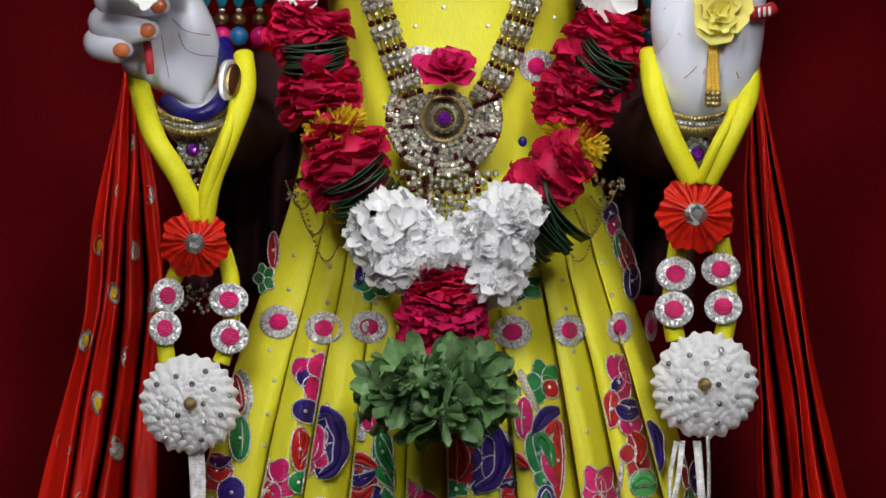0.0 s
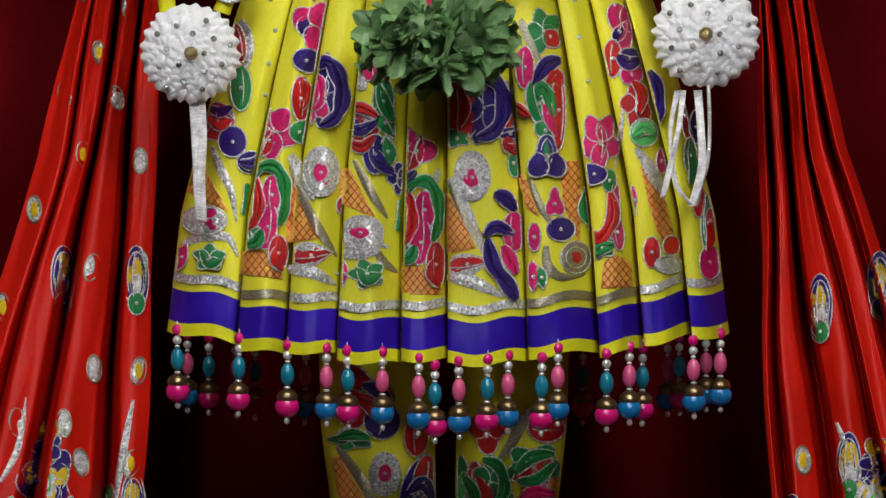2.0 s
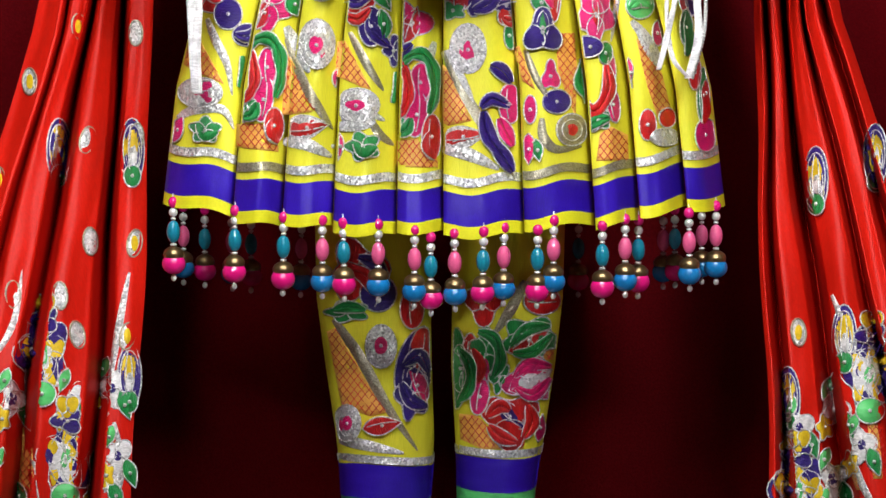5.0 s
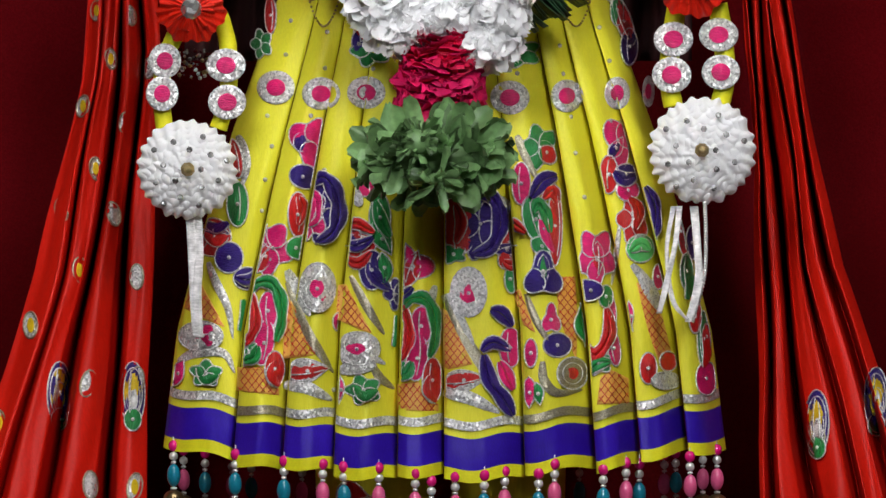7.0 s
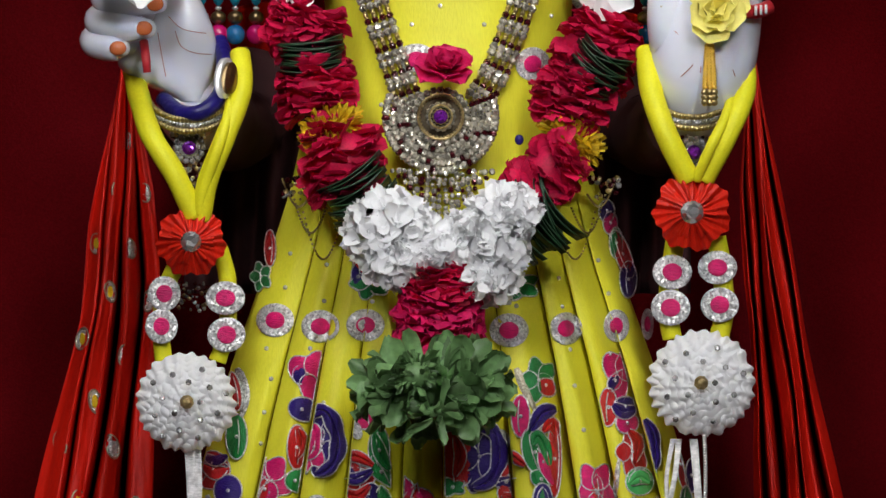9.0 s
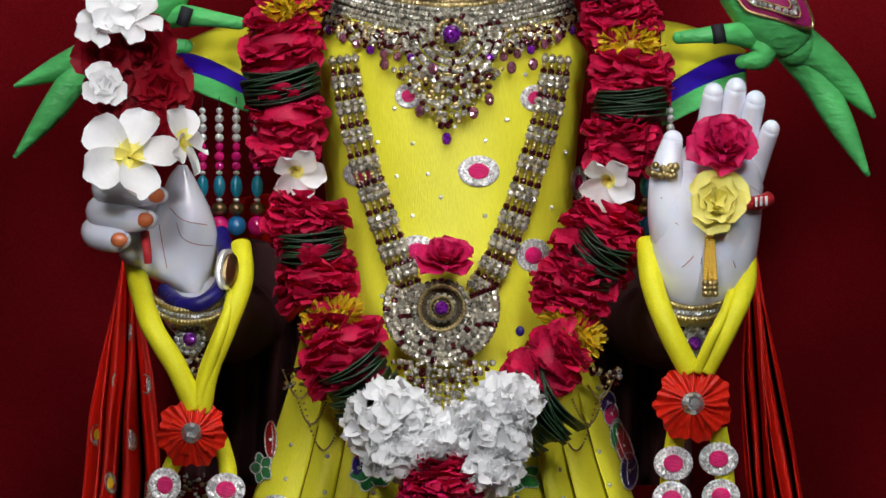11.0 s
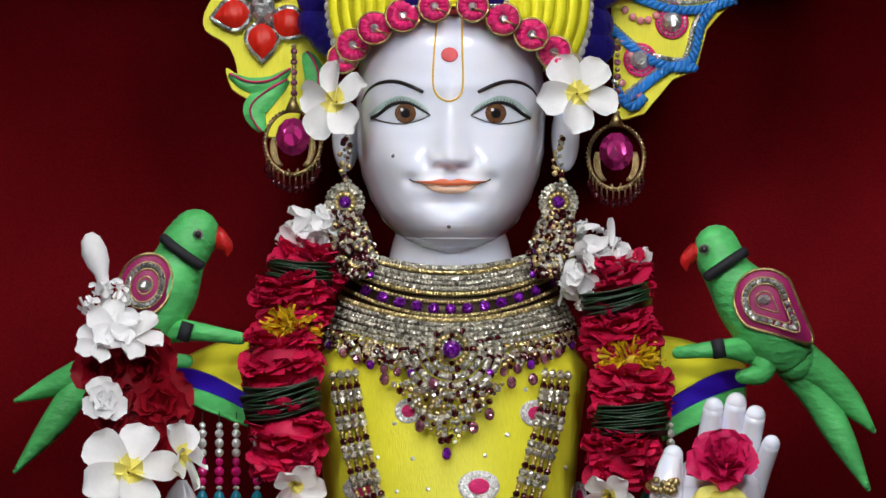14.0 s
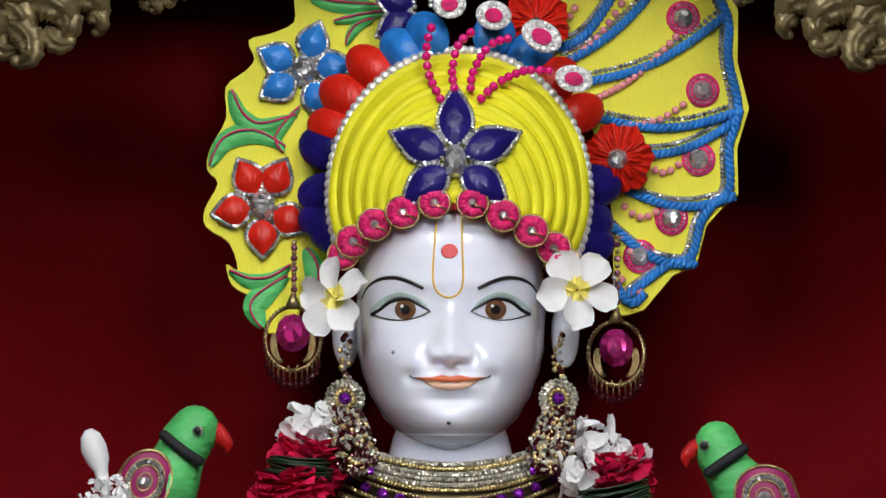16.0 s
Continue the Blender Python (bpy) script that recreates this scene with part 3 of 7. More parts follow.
def pleat_strip(name, i, lo, hi, rows, mat, lift=0.0, label=""):
    """One strip of one pleat; lo and hi are heights above the hem, in grid units (None: the waist)."""
    a, b = PLEATS[i], PLEATS[i + 1]
    bm = bmesh.new()

    def at_(s, t):
        h = lerp(a, b, s)
        e = skirt_hem(h) + 5 * math.sin(h * 0.05 + i) + (4 if i % 2 else -4)
        v0 = 250 if hi is None else e - hi
        v = lerp(v0, e - lo, t)
        hh = min(max(h, a + 0.01), b - 0.01)
        return P(784 + h * table(SKIRT_W, v), v, skirt_depth(hh, v) - lift)

    def wrapped(s, t):
        q = s * 1.0
        if q < 0.06 or q > 0.94:
            p = at_(0.0 if q < 0.06 else 1.0, t)
            k = (0.06 - q) / 0.06 if q < 0.06 else (q - 0.94) / 0.06
            return p + Vector((0.004 * k * (1 if q < .5 else -1), 0.02 * k, 0))
        return at_((q - 0.06) / 0.88, t)
    grid(bm, wrapped, 18, rows)
    return part(name, bm, mat, skirt, label)


for i in range(10):
    pleat_strip("pleat", i, 78, None, 40, YELLOW)
    pleat_strip("border_band", i, 22, 78, 3, BLUE, 0.0016, "violet-blue silk border band")
    pleat_strip("hem_edge", i, 0, 22, 2, YPIPE, 0.0028, "folded yellow hem")
    pleat_strip("zari_line", i, 92, 108, 1, SILVER if i not in (1, 6, 7) else OLDSILVER, 0.002, "silver zari line")

# bodice
BOD = [(-335, 120), (-300, 205), (-240, 245), (-100, 228), (60, 215), (250, 235), (360, 275)]


def bodice_y(u, v):
    a = table(BOD, v)
    r = min(1.0, abs(u - 800) / a)
    return 0.03 - lerp(0.1, 0.14, max(0, min(1, (v + 300) / 500))) * (1 - r ** 2.2) ** (1 / 2.2) + 0.0015 * noise.noise((u * .02, v * .012, 5))


bm = bmesh.new()


def bodice_at(s, t):
    v = lerp(-335, 420, t)
    ang = 2 * math.pi * s
    u = 800 + table(BOD, v) * math.sin(ang)
    return P(u, v, bodice_y(u, v) if math.cos(ang) > -1e-6 else 0.03 - 0.12 * math.cos(ang))


grid(bm, bodice_at, 64, 48, wrap=True)
bodice = part("bodice", bm, YELLOW)
tagged(bodice, "fitted yellow silk tunic top with silver-edged medallions", "tunic")

# trousers: two legs with cuffs
trousers = thing("trousers", "tapered yellow silk trousers with embroidery and blue and green cuffs", "trousers", P(784, 1500, 0))
LEGS = [[(100, 560, 772), (380, 566, 768), (500, 582, 770), (620, 600, 774), (680, 607, 772), (730, 610, 768), (780, 618, 762)],
        [(100, 800, 1010), (380, 806, 1002), (500, 804, 988), (640, 812, 966), (680, 814, 958), (730, 814, 952), (765, 816, 950)]]


def leg_y(k, u, v):
    y32 = v - 993
    lo, hi = table([(r[0], r[1]) for r in LEGS[k]], y32), table([(r[0], r[2]) for r in LEGS[k]], y32)
    r = min(1.0, abs(u - (lo + hi) / 2) / ((hi - lo) / 2))
    b = (hi - lo) / 2 * UNIT * 1.15
    return 0.0 - b * math.sqrt(max(0, 1 - r * r)) + 0.002 * noise.noise((u * .03, v * .03, k))


def leg_strip(name, k, y0, y1, rows, mat, lift, label=""):
    bm = bmesh.new()

    def at_(s, t):
        y32 = lerp(y0, y1, t)
        lo, hi = table([(r[0], r[1]) for r in LEGS[k]], y32), table([(r[0], r[2]) for r in LEGS[k]], y32)
        ang = 2 * math.pi * s
        c = (lo + hi) / 2
        u = c + (hi - lo) / 2 * math.sin(ang) * (1 + lift * 12)
        v = y32 + 993 + 7 * math.cos(ang) + 3 * math.sin(ang * 2 + k)
        wr = 0.0012 * math.sin(y32 * 0.25 + ang * 2) if rows < 8 else 0.0
        y = leg_y(k, min(max(u, lo), hi), v) if math.cos(ang) > 0 else (hi - lo) / 2 * UNIT * -1.15 * math.cos(ang)
        return P(u, v, y - lift * math.cos(ang) + wr)
    grid(bm, at_, 36, rows, wrap=True)
    return part(name, bm, mat, trousers, label)


for k, e in ((0, 0), (1, -14)):
    leg_strip("trouser_leg", k, 100, 672 + e, 40, YELLOW, 0.0)
    leg_strip("blue_cuff", k, 670 + e, 730 + e, 6, BLUE, 0.0012, "violet-blue silk cuff band")
    leg_strip("green_cuff", k, 728 + e, 774 + e, 5, GREEN, 0.0004, "green silk cuff band")
    leg_strip("zari_line", k, 654 + e, 668 + e, 2, SILVER, 0.002, "silver zari line")

# shawl: a panel falls from each arm to the dais
SHAWL = [([(100, 222), (150, 215), (400, 165), (560, 147), (750, 102), (900, 68), (1100, 2), (1300, -62), (1500, -115), (1950, -190)],
          [(100, 240), (150, 246), (330, 274), (500, 287), (900, 272), (1200, 266), (1300, 262), (1500, 250), (1850, 230), (1950, 226)]),
         ([(100, 1330), (330, 1318), (500, 1322), (715, 1340), (1193, 1346), (1493, 1361), (1873, 1370), (1950, 1374)],
          [(100, 1340), (150, 1352), (400, 1398), (600, 1436), (883, 1494), (1105, 1576), (1300, 1640), (1950, 1820)])]


def shawl_y(k, u, v):
    lo, hi = table(SHAWL[k][0], v), table(SHAWL[k][1], v)
    s = max(0.0, min(1.0, (u - lo) / max(1, hi - lo)))
    return shawl_fold(k, s, v)


GAPS = (((0.2, 0.035, 0.55), (0.5, 0.055, 1.0), (0.8, 0.05, 1.0)), ((0.1, 0.035, 0.8), (0.35, 0.05, 1.0), (0.58, 0.035, 0.7), (0.82, 0.05, 1.0)))


def shawl_gap(k, s, v):
    """How deep the cloth is tucked in between two broad folds, 0 to 1."""
    cut = 0.0
    for j, (g, w, deep) in enumerate(GAPS[k]):
        c = g + 0.03 * math.sin(v * 0.0017 + 2 * j + k) - 0.012 * math.sin(v * 0.006 + j)
        q = min(1.0, abs(s - c) / (w * (1.15 if s > c else 1.7)))
        cut = max(cut, deep * (1 - q * q * (3 - 2 * q)))
    return cut


def shawl_fold(k, s, v):
    amp = 0.1 * min(1.0, 0.35 + (v - 100) / 700)
    ridge = 1 - shawl_gap(k, s, v)
    fine = 0.007 * math.sin(s * 17 + v * 0.0012 + k) + 0.006 * noise.noise((s * 5, v * 0.003, k)) + 0.002 * noise.noise((s * 16, v * 0.008, k + 4))
    lean = max(0.0, min(1.0, (v - 700) / 1100))
    return 0.15 - 0.17 * lean * lean * (3 - 2 * lean) - amp * ridge + fine - 0.02 * math.sin(math.pi * s)


def shawl_panel(k):
    root = thing("shawl", "red satin shawl panel with gold-edged sequins and an embroidered hem", "shawl", P(table(SHAWL[k][0], 400), 400, 0.1), group="shawl panels")
    for name, v0, v1, rows, mat, lift in (("cloth", 110, 1812 + 20 * k, 100, SHAWLRED, 0.0), ("zari_line", 1808 + 20 * k, 1826 + 20 * k, 2, OLDSILVER, 0.002), ("green_hem", 1822 + 20 * k, 1912, 4, GREEN, 0.001)):
        bm = bmesh.new()

        def at_(s, t):
            v = lerp(v0, v1, t)
            u = lerp(table(SHAWL[k][0], v), table(SHAWL[k][1], v), s) + 3 * math.sin(v * 0.013 + s * 9)
            return P(u, v, shawl_fold(k, s, v) - lift)
        grid(bm, at_, 190, rows)
        ob = part(name, bm, mat, root)
        sol = ob.modifiers.new("thick", "SOLIDIFY")
        sol.thickness = 0.0012
    return root


shawls = [shawl_panel(0), shawl_panel(1)]

# ---- flowers ----


def petal(bm, base, way, up, length, width, curl=0.2, cup=0.25, ruffle=0.08, mat=0, mat2=None, nt=5, ns=4, shape=0.55):
    """One petal or leaf: foot at base, pointing along way, its face towards up."""
    way = way.normalized()
    side = way.cross(up)
    if side.length < 1e-6:
        side = way.cross(Vector((0.3, 0.2, 1)))
    side.normalize()
    up = side.cross(way).normalized()
    ph = rnd.random() * 50

    def at_(s, t):
        q = 2 * s - 1
        w = width * 0.5 * (max(0.03, t) ** shape) * (1 - (t * 0.985) ** 5) ** 0.5
        r = ruffle * length * t * (noise.noise((ph + q * 1.7, t * 2.2, ph)) + 0.5 * math.sin(q * 6 + ph) * t * t)
        return base + way * (length * (t - 0.25 * abs(curl) * t * t)) + side * (w * q) + up * (cup * width * 0.5 * q * q + curl * length * t * t + r)
    vs = grid(bm, at_, ns, nt, mat=mat)
    if mat2 is not None:
        for f in {f for row in vs[:3] for v in row for f in v.link_faces}:
            if all(any(v in row for row in vs[:3]) for v in f.verts):
                f.material_index = mat2


def sphere_way(n, i, jitter=0.2):
    z = 1 - 2 * (i + 0.5) / n
    a = i * 2.399963
    r = math.sqrt(max(0, 1 - z * z))
    return Vector((r * math.cos(a) + rnd.uniform(-jitter, jitter), r * math.sin(a) + rnd.uniform(-jitter, jitter), z + rnd.uniform(-jitter, jitter))).normalized()


def rose_bm(R, petals=26, face=Vector((0, -1, 0.15)), ruffle=0.07, split=False, wide=1.0):
    """An open rose round the origin, R metres, facing the front."""
    bm, made = bmesh.new(), []
    face = face.normalized()
    a0 = face.cross(Vector((0, 0, 1))).normalized()
    b0 = face.cross(a0)
    for i in range(petals):
        if split:
            bm = bmesh.new()
            made.append(bm)
        k = i / petals
        ang = i * 2.3999 + rnd.uniform(-.2, .2)
        out = a0 * math.cos(ang) + b0 * math.sin(ang)
        way = (out * (0.12 + 1.05 * k) + face * (1.0 - 0.75 * k))
        base = out * (R * 0.10 * k) - face * R * 0.35
        petal(bm, base, way, face - out * (1.2 * (1 - k)), R * (0.75 + 0.4 * k), R * (0.55 + 0.62 * k) * wide, curl=-0.22 + 0.05 * k, cup=0.34 - 0.16 * k, ruffle=ruffle, shape=0.4, nt=6, ns=6)
    return made if split else bm


def rose_block_bm(rx, ry, rz, n=64):
    """Pressed roses threaded on a string: crowded petals that lie in layers."""
    bm = bmesh.new()
    for i in range(n):
        a = -math.pi / 2 + rnd.uniform(-2.1, 2.1)
        h = rnd.uniform(-1, 1)
        belly = math.sqrt(max(0.1, 1 - 0.55 * h * h))
        out = Vector((math.cos(a), math.sin(a), 0))
        base = Vector((math.cos(a) * rx * 0.3, math.sin(a) * ry * 0.3, h * rz * 0.85))
        way = out + Vector((0, 0, 0.4 * h + rnd.uniform(-0.2, 0.32)))
        L = 0.72 * belly * math.hypot(math.cos(a) * rx, math.sin(a) * ry) * rnd.uniform(0.85, 1.15)
        petal(bm, base, way, Vector((rnd.uniform(-.4, .4), rnd.uniform(-0.9, -0.1), 1)), L, rx * rnd.uniform(0.8, 1.3), curl=rnd.uniform(-0.42, 0.05), cup=rnd.uniform(-0.15, 0.3), ruffle=0.15, nt=6, ns=6)
    ball(bm, (0, 0, 0), (rx * 0.75, ry * 0.7, rz * 0.85), nu=14, nv=8)
    return bm


def bunch_bm(rx, ry, rz, n, length, width, mat2=None, ruffle=0.25, curl=0.2, nt=4, droop=0.0, cup=0.35, lay=0.0):
    """A ball of small blossoms or leaves that stand out on all sides."""
    bm = bmesh.new()
    for i in range(n):
        d = sphere_way(n, i, 0.25)
        base = Vector((d.x * rx * 0.55, d.y * ry * 0.55, d.z * rz * 0.55))
        up = Vector((rnd.uniform(-1, 1), rnd.uniform(-1, 0.2), rnd.uniform(-0.5, 1)))
        way = d + Vector((rnd.uniform(-.5, .5), rnd.uniform(-.4, .2), rnd.uniform(-.5, .5) - droop))
        if lay:
            side = d.cross(Vector((rnd.uniform(-1, 1), rnd.uniform(-1, 1), rnd.uniform(-1, 1)))).normalized()
            base, up, way = Vector((d.x * rx, d.y * ry, d.z * rz)) * 0.8 - side * length * 0.4, d + Vector((0, -0.4, 0.2)), side + d * rnd.uniform(0.1, 0.9) * lay
        petal(bm, base, way, up, length * rnd.uniform(.7, 1.25), width * rnd.uniform(.7, 1.2), curl=rnd.uniform(-curl, curl), cup=cup, ruffle=ruffle, nt=nt, ns=3 if nt < 5 else 4, mat2=mat2)
    ball(bm, (0, 0, 0), (rx * 0.6, ry * 0.6, rz * 0.6), nu=12, nv=8)
    return bm


def leaf_stack_bm(rx, rz, n=9):
    """Folded dark leaves threaded edge to edge: bowed ribbons, one over the other."""
    bm = bmesh.new()
    for i in range(n):
        z = lerp(-rz, rz, i / (n - 1))
        sag = rnd.uniform(0.1, 0.5) * rz
        w = rx * rnd.uniform(0.75, 1.0)
        skew = rnd.uniform(-.3, .3) * rz

        def at_(s, t):
            x = lerp(-w, w, s)
            k = 1 - (x / w) ** 2
            return Vector((x, -0.014 * t - 0.012 * k ** 0.5 * t, z - sag * k + skew * x / w + 0.004 * t))
        grid(bm, at_, 12, 3)
        tube(bm, [at_(s / 12, 1) for s in range(13)], 0.0007, 5)
    ball(bm, (0, 0.012, 0), (rx * 0.85, 0.016, rz * 0.9), nu=12, nv=8)
    return bm


def frangipani_bm(R, face=Vector((0, -1, 0.2)), spin=0.0, flat=0.35, squash=1.0, split=False):
    bm, made = bmesh.new(), []
    face = face.normalized()
    a0 = face.cross(Vector((0, 0, 1))).normalized()
    b0 = face.cross(a0)
    for i in range(5):
        if split:
            bm = bmesh.new()
            made.append(bm)
        ang = spin + i * 2 * math.pi / 5
        out = a0 * math.cos(ang) + b0 * math.sin(ang) * squash
        side = face.cross(out)
        petal(bm, out * R * 0.03 - face * R * 0.12, out + face * flat, face + side * 0.3, R * 1.02, R * 1.08, curl=-0.2, cup=0.32, ruffle=0.02, mat=0, mat2=1, nt=8, ns=6, shape=0.5)
    return made if split else bm


def put(bm, mat, name, at_, parent=None, label="", turn=(0, 0, 0)):
    me = bm if isinstance(bm, bpy.types.Mesh) else meshed(name, bm, mat)
    ob = part(name, me, mat, parent, label, pose(*at_, *turn))
    if len(me.polygons) > 700 and parent is not None:
        ob["kind"] = "stuff"
    return ob


def solo(ob, label, category, group=""):
    return tagged(ob, label, category, group)


def bloom(name, bms, mats, at_, label, category, group=""):
    """A flower with each petal a part."""
    root = thing(name, label, category, at_, group)
    for b in bms:
        part("petal", b, mats, root, "", pose(*at_))
    return root


# the great garland
garland = thing("garland", "thick flower garland of crimson roses, marigolds, folded leaves and white blossoms", "garland", P(*WA(775, 420), -0.2))
ROSES = [(CH, 548, 256, 72, 36, -.02), (CH, 516, 322, 72, 44, -.04), (CH, 496, 432, 76, 60, -.06), (CH, 507, 572, 74, 66, -.08), (CH, 540, 745, 78, 46, -.10),
         (WA, 542, 55, 78, 46, -.11), (WA, 562, 165, 78, 50, -.13), (WA, 604, 285, 84, 62, -.16),
         (CH, 1085, 292, 72, 42, -.02), (CH, 1097, 382, 74, 46, -.04), (CH, 1115, 490, 78, 46, -.06), (CH, 1100, 602, 72, 46, -.08), (WA, 1058, 92, 84, 56, -.11), (WA, 1012, 176, 78, 48, -.13), (WA, 968, 308, 62, 72, -.16)]
for i, (sec, x, y, rx, rz, d) in enumerate(ROSES):
    if (sec, y) == (CH, 745):
        continue
    tilt = {7: 12, 12: -22, 13: -18, 14: -50}.get(i, rnd.uniform(-6, 6))
    put(rose_block_bm(rx * K(d), 0.032, rz * K(d)), ROSE, "rose_bloom", P(*sec(x, y), d), garland, "crowded crimson rose petals", (rnd.uniform(-12, 8), -tilt if i < 8 else -tilt, rnd.uniform(-15, 15)))
for sec, x, y, rx, rz, d, tilt in ((CH, 530, 280, 60, 16, -.03, -8), (CH, 500, 505, 74, 26, -.075, 12), (WA, 552, 104, 60, 24, -.12, 4), (WA, 640, 345, 70, 40, -.17, 28), (CH, 1090, 330, 64, 18, -.04, 14), (CH, 1115, 540, 70, 24, -.075, 2), (WA, 1052, 128, 56, 36, -.125, -32), (WA, 952, 385, 78, 42, -.165, -62)):
    put(leaf_stack_bm(rx * K(d), rz * K(d), 7 + rz // 6), LEAF, "leaf_fold", P(*sec(x, y), d), garland, "folded dark green leaves", (0, tilt * -1 if x > 784 else -tilt, 0))
for sec, x, y, rx, rz, d, tilt in ((CH, 516, 372, 50, 26, -.055, -15), (WA, 586, 226, 66, 26, -.15, 18), (CH, 1112, 430, 60, 30, -.055, 0), (WA, 1010, 250, 66, 38, -.14, -35)):
    put(bunch_bm(rx * K(d), 0.026, rz * K(d), 190, 0.014, 0.006, nt=3), MARIGOLD, "marigold", P(*sec(x, y), d), garland, "yellow marigold", (0, -tilt, 0))
for x, y, rx, rz in ((690, 412, 80, 74), (776, 448, 56, 44), (858, 430, 78, 66), (862, 490, 46, 36), (705, 462, 50, 34), (895, 378, 46, 44)):
    put(bunch_bm(rx * K(-.2), 0.035, rz * K(-.2), 210, 0.019, 0.018, ruffle=0.24, cup=0.4, lay=0.75, nt=5), WHITEPETAL, "white_blossom", P(*WA(x, y), -0.2), garland, "crumpled white blossoms")
for y, rx in ((510, 76), (555, 80), (605, 80)):
    put(rose_block_bm(rx * K(-.2), 0.04, 40 * K(-.2), 76), PINKROSE if y > 520 else ROSE, "rose_bloom", P(*WA(778, y), -0.2), garland, "wound pink rose petals")
put(bunch_bm(168 * K(-.21), 0.055, 70 * K(-.21), 190, 0.029, 0.024, ruffle=0.14, curl=0.35, nt=5, droop=0.1, cup=0.22), HERB, "basil_sprig", P(*WA(766, 690), -0.25), garland, "bunch of fresh green basil leaves")
put(bunch_bm(46 * K(-.24), 0.02, 40 * K(-.24), 60, 0.01, 0.006, nt=3), HERB, "basil_tip", P(*WA(735, 665), -0.295), garland, "basil flower tip")
put(bunch_bm(26 * K(-.24), 0.012, 18 * K(-.24), 14, 0.022, 0.014, nt=5), HERB, "basil_tip", P(*WA(770, 730), -0.3), garland, "basil leaves")
# white blossoms on the shoulders
for x, y, rx, rz, d in ((552, 205, 42, 26, -.0), (590, 185, 26, 20, -.0), (1046, 230, 36, 42, -.0), (1095, 258, 30, 22, -.0), (1022, 280, 22, 40, -.02)):
    put(bunch_bm(rx * K(d), 0.02, rz * K(d), 26, 0.024, 0.02, ruffle=0.15, nt=5, lay=0.8), WHITEPETAL, "tuberose", P(*CH(x, y), d - 0.02), garland, "white tuberose blossom")
# frangipani tucked into the strands
for x, y, spin, R in ((525, 655, 0.6, 58), (1078, 672, 0.2, 60)):
    bloom("frangipani_flower", frangipani_bm(R * K(-.1), Vector((0.25 if x < 784 else -.2, -1, -0.5)), spin, 0.9, split=True), [WHITEPETAL, YROSE], P(*CH(x, y - 5), -0.115), "half-closed white frangipani tucked into the garland", "flower", "frangipani flowers")
for x, y, spin in ((590, 528, 1.0), (1022, 512, 0.25)):
    bloom("frangipani_flower", frangipani_bm(76 * K(-.06), Vector((-0.75 if x < 784 else 0.15, -1, 0.1)), spin, 0.3, split=True), [WHITEPETAL, YROSE], P(*HD(x, y), -0.055), "white frangipani with a yellow heart worn at the temple", "flower", "frangipani flowers")
# single rose over the pendant
bloom("rose", rose_bm(52 * K(-.14), 17, Vector((0.1, -1, 1.3)), 0.12, split=True, wide=1.35), PINKROSE, P(*WA(790, 112), -0.15), "single crimson rose lying over the pendant", "rose")
# posy in the closed hand
posy = thing("hand_posy", "posy of tuberose, dark red roses and frangipani in the closed hand", "posy", P(*CH(230, 600), -0.15))
for x, y, R, d in ((185, 450, 46, -.16), (255, 440, 50, -.155), (215, 500, 58, -.15), (285, 505, 50, -.165), (262, 570, 56, -.17)):
    put(rose_bm(R * K(d) * 1.2, 16, Vector((rnd.uniform(-.5, .5), -1, rnd.uniform(-.1, .6))), 0.1, wide=1.4), DARKROSE, "red_rose", P(*CH(x, y), d), posy, "dark red rose")
put(rose_bm(40 * K(-.16), 11, Vector((0, -1, .1)), wide=1.4), WHITEPETAL, "white_rose", P(*CH(184, 500), -0.2), posy, "small white rose")
for x, y, spin, R, f in ((228, 622, 0.6, 92, Vector((0.1, -1, 0.45))), (325, 595, 0.5, 66, Vector((0.95, -.4, 0.25)))):
    put(frangipani_bm(R * K(-.15), f, spin, 0.35), [WHITEPETAL, YROSE], "frangipani_flower", P(*CH(x, y), -0.205), posy, "white frangipani with a yellow heart")
for x, y, R in ((160, 330, 22), (215, 318, 26), (180, 300, 24), (205, 292, 16)):
    put(bunch_bm(R * .45 * K(-.13), 0.008, R * .4 * K(-.13), 14, R * .85 * K(-.13), R * .75 * K(-.13), ruffle=0.08, nt=5, lay=1.0), WHITEPETAL, "tuberose", P(*CH(x, y), -0.165), posy, "white tuberose blossom")
for x, y, R, spin in ((200, 368, 52, 0.9), (238, 385, 56, 0.2), (172, 400, 44, 0.5)):
    put(frangipani_bm(R * K(-.15), Vector((0.1, -1, 0.5)), spin, 0.5), [WHITEPETAL, WHITEPETAL], "tuberose", P(*CH(x, y), -0.185), posy, "open white tuberose blossom")
bm = bmesh.new()
tube(bm, [P(*CH(*p), -.16) for p in ((157, 204), (160, 214), (166, 236), (174, 258), (179, 276), (184, 300), (190, 335))], [0.0035, 0.0085, 0.0112, 0.0098, 0.006, 0.0048, 0.004], 14)
part("tuberose_bud", bm, WHITEPETAL, posy, "closed white tuberose bud")
# flowers in the open palm
bloom("rose", rose_bm(58 * K(-.15), 22, Vector((0.05, -1, 0.6)), 0.14, split=True, wide=1.35), PINKROSE, P(*CH(1280, 598), -0.175), "crimson rose held in the open palm", "rose")
bloom("yellow_rose", rose_bm(54 * K(-.15), 13, Vector((0, -1, 0.1)), 0.02, split=True, wide=1.5), YROSE, P(*CH(1268, 703), -0.185), "pale yellow foam rose tied to the palm", "rose")

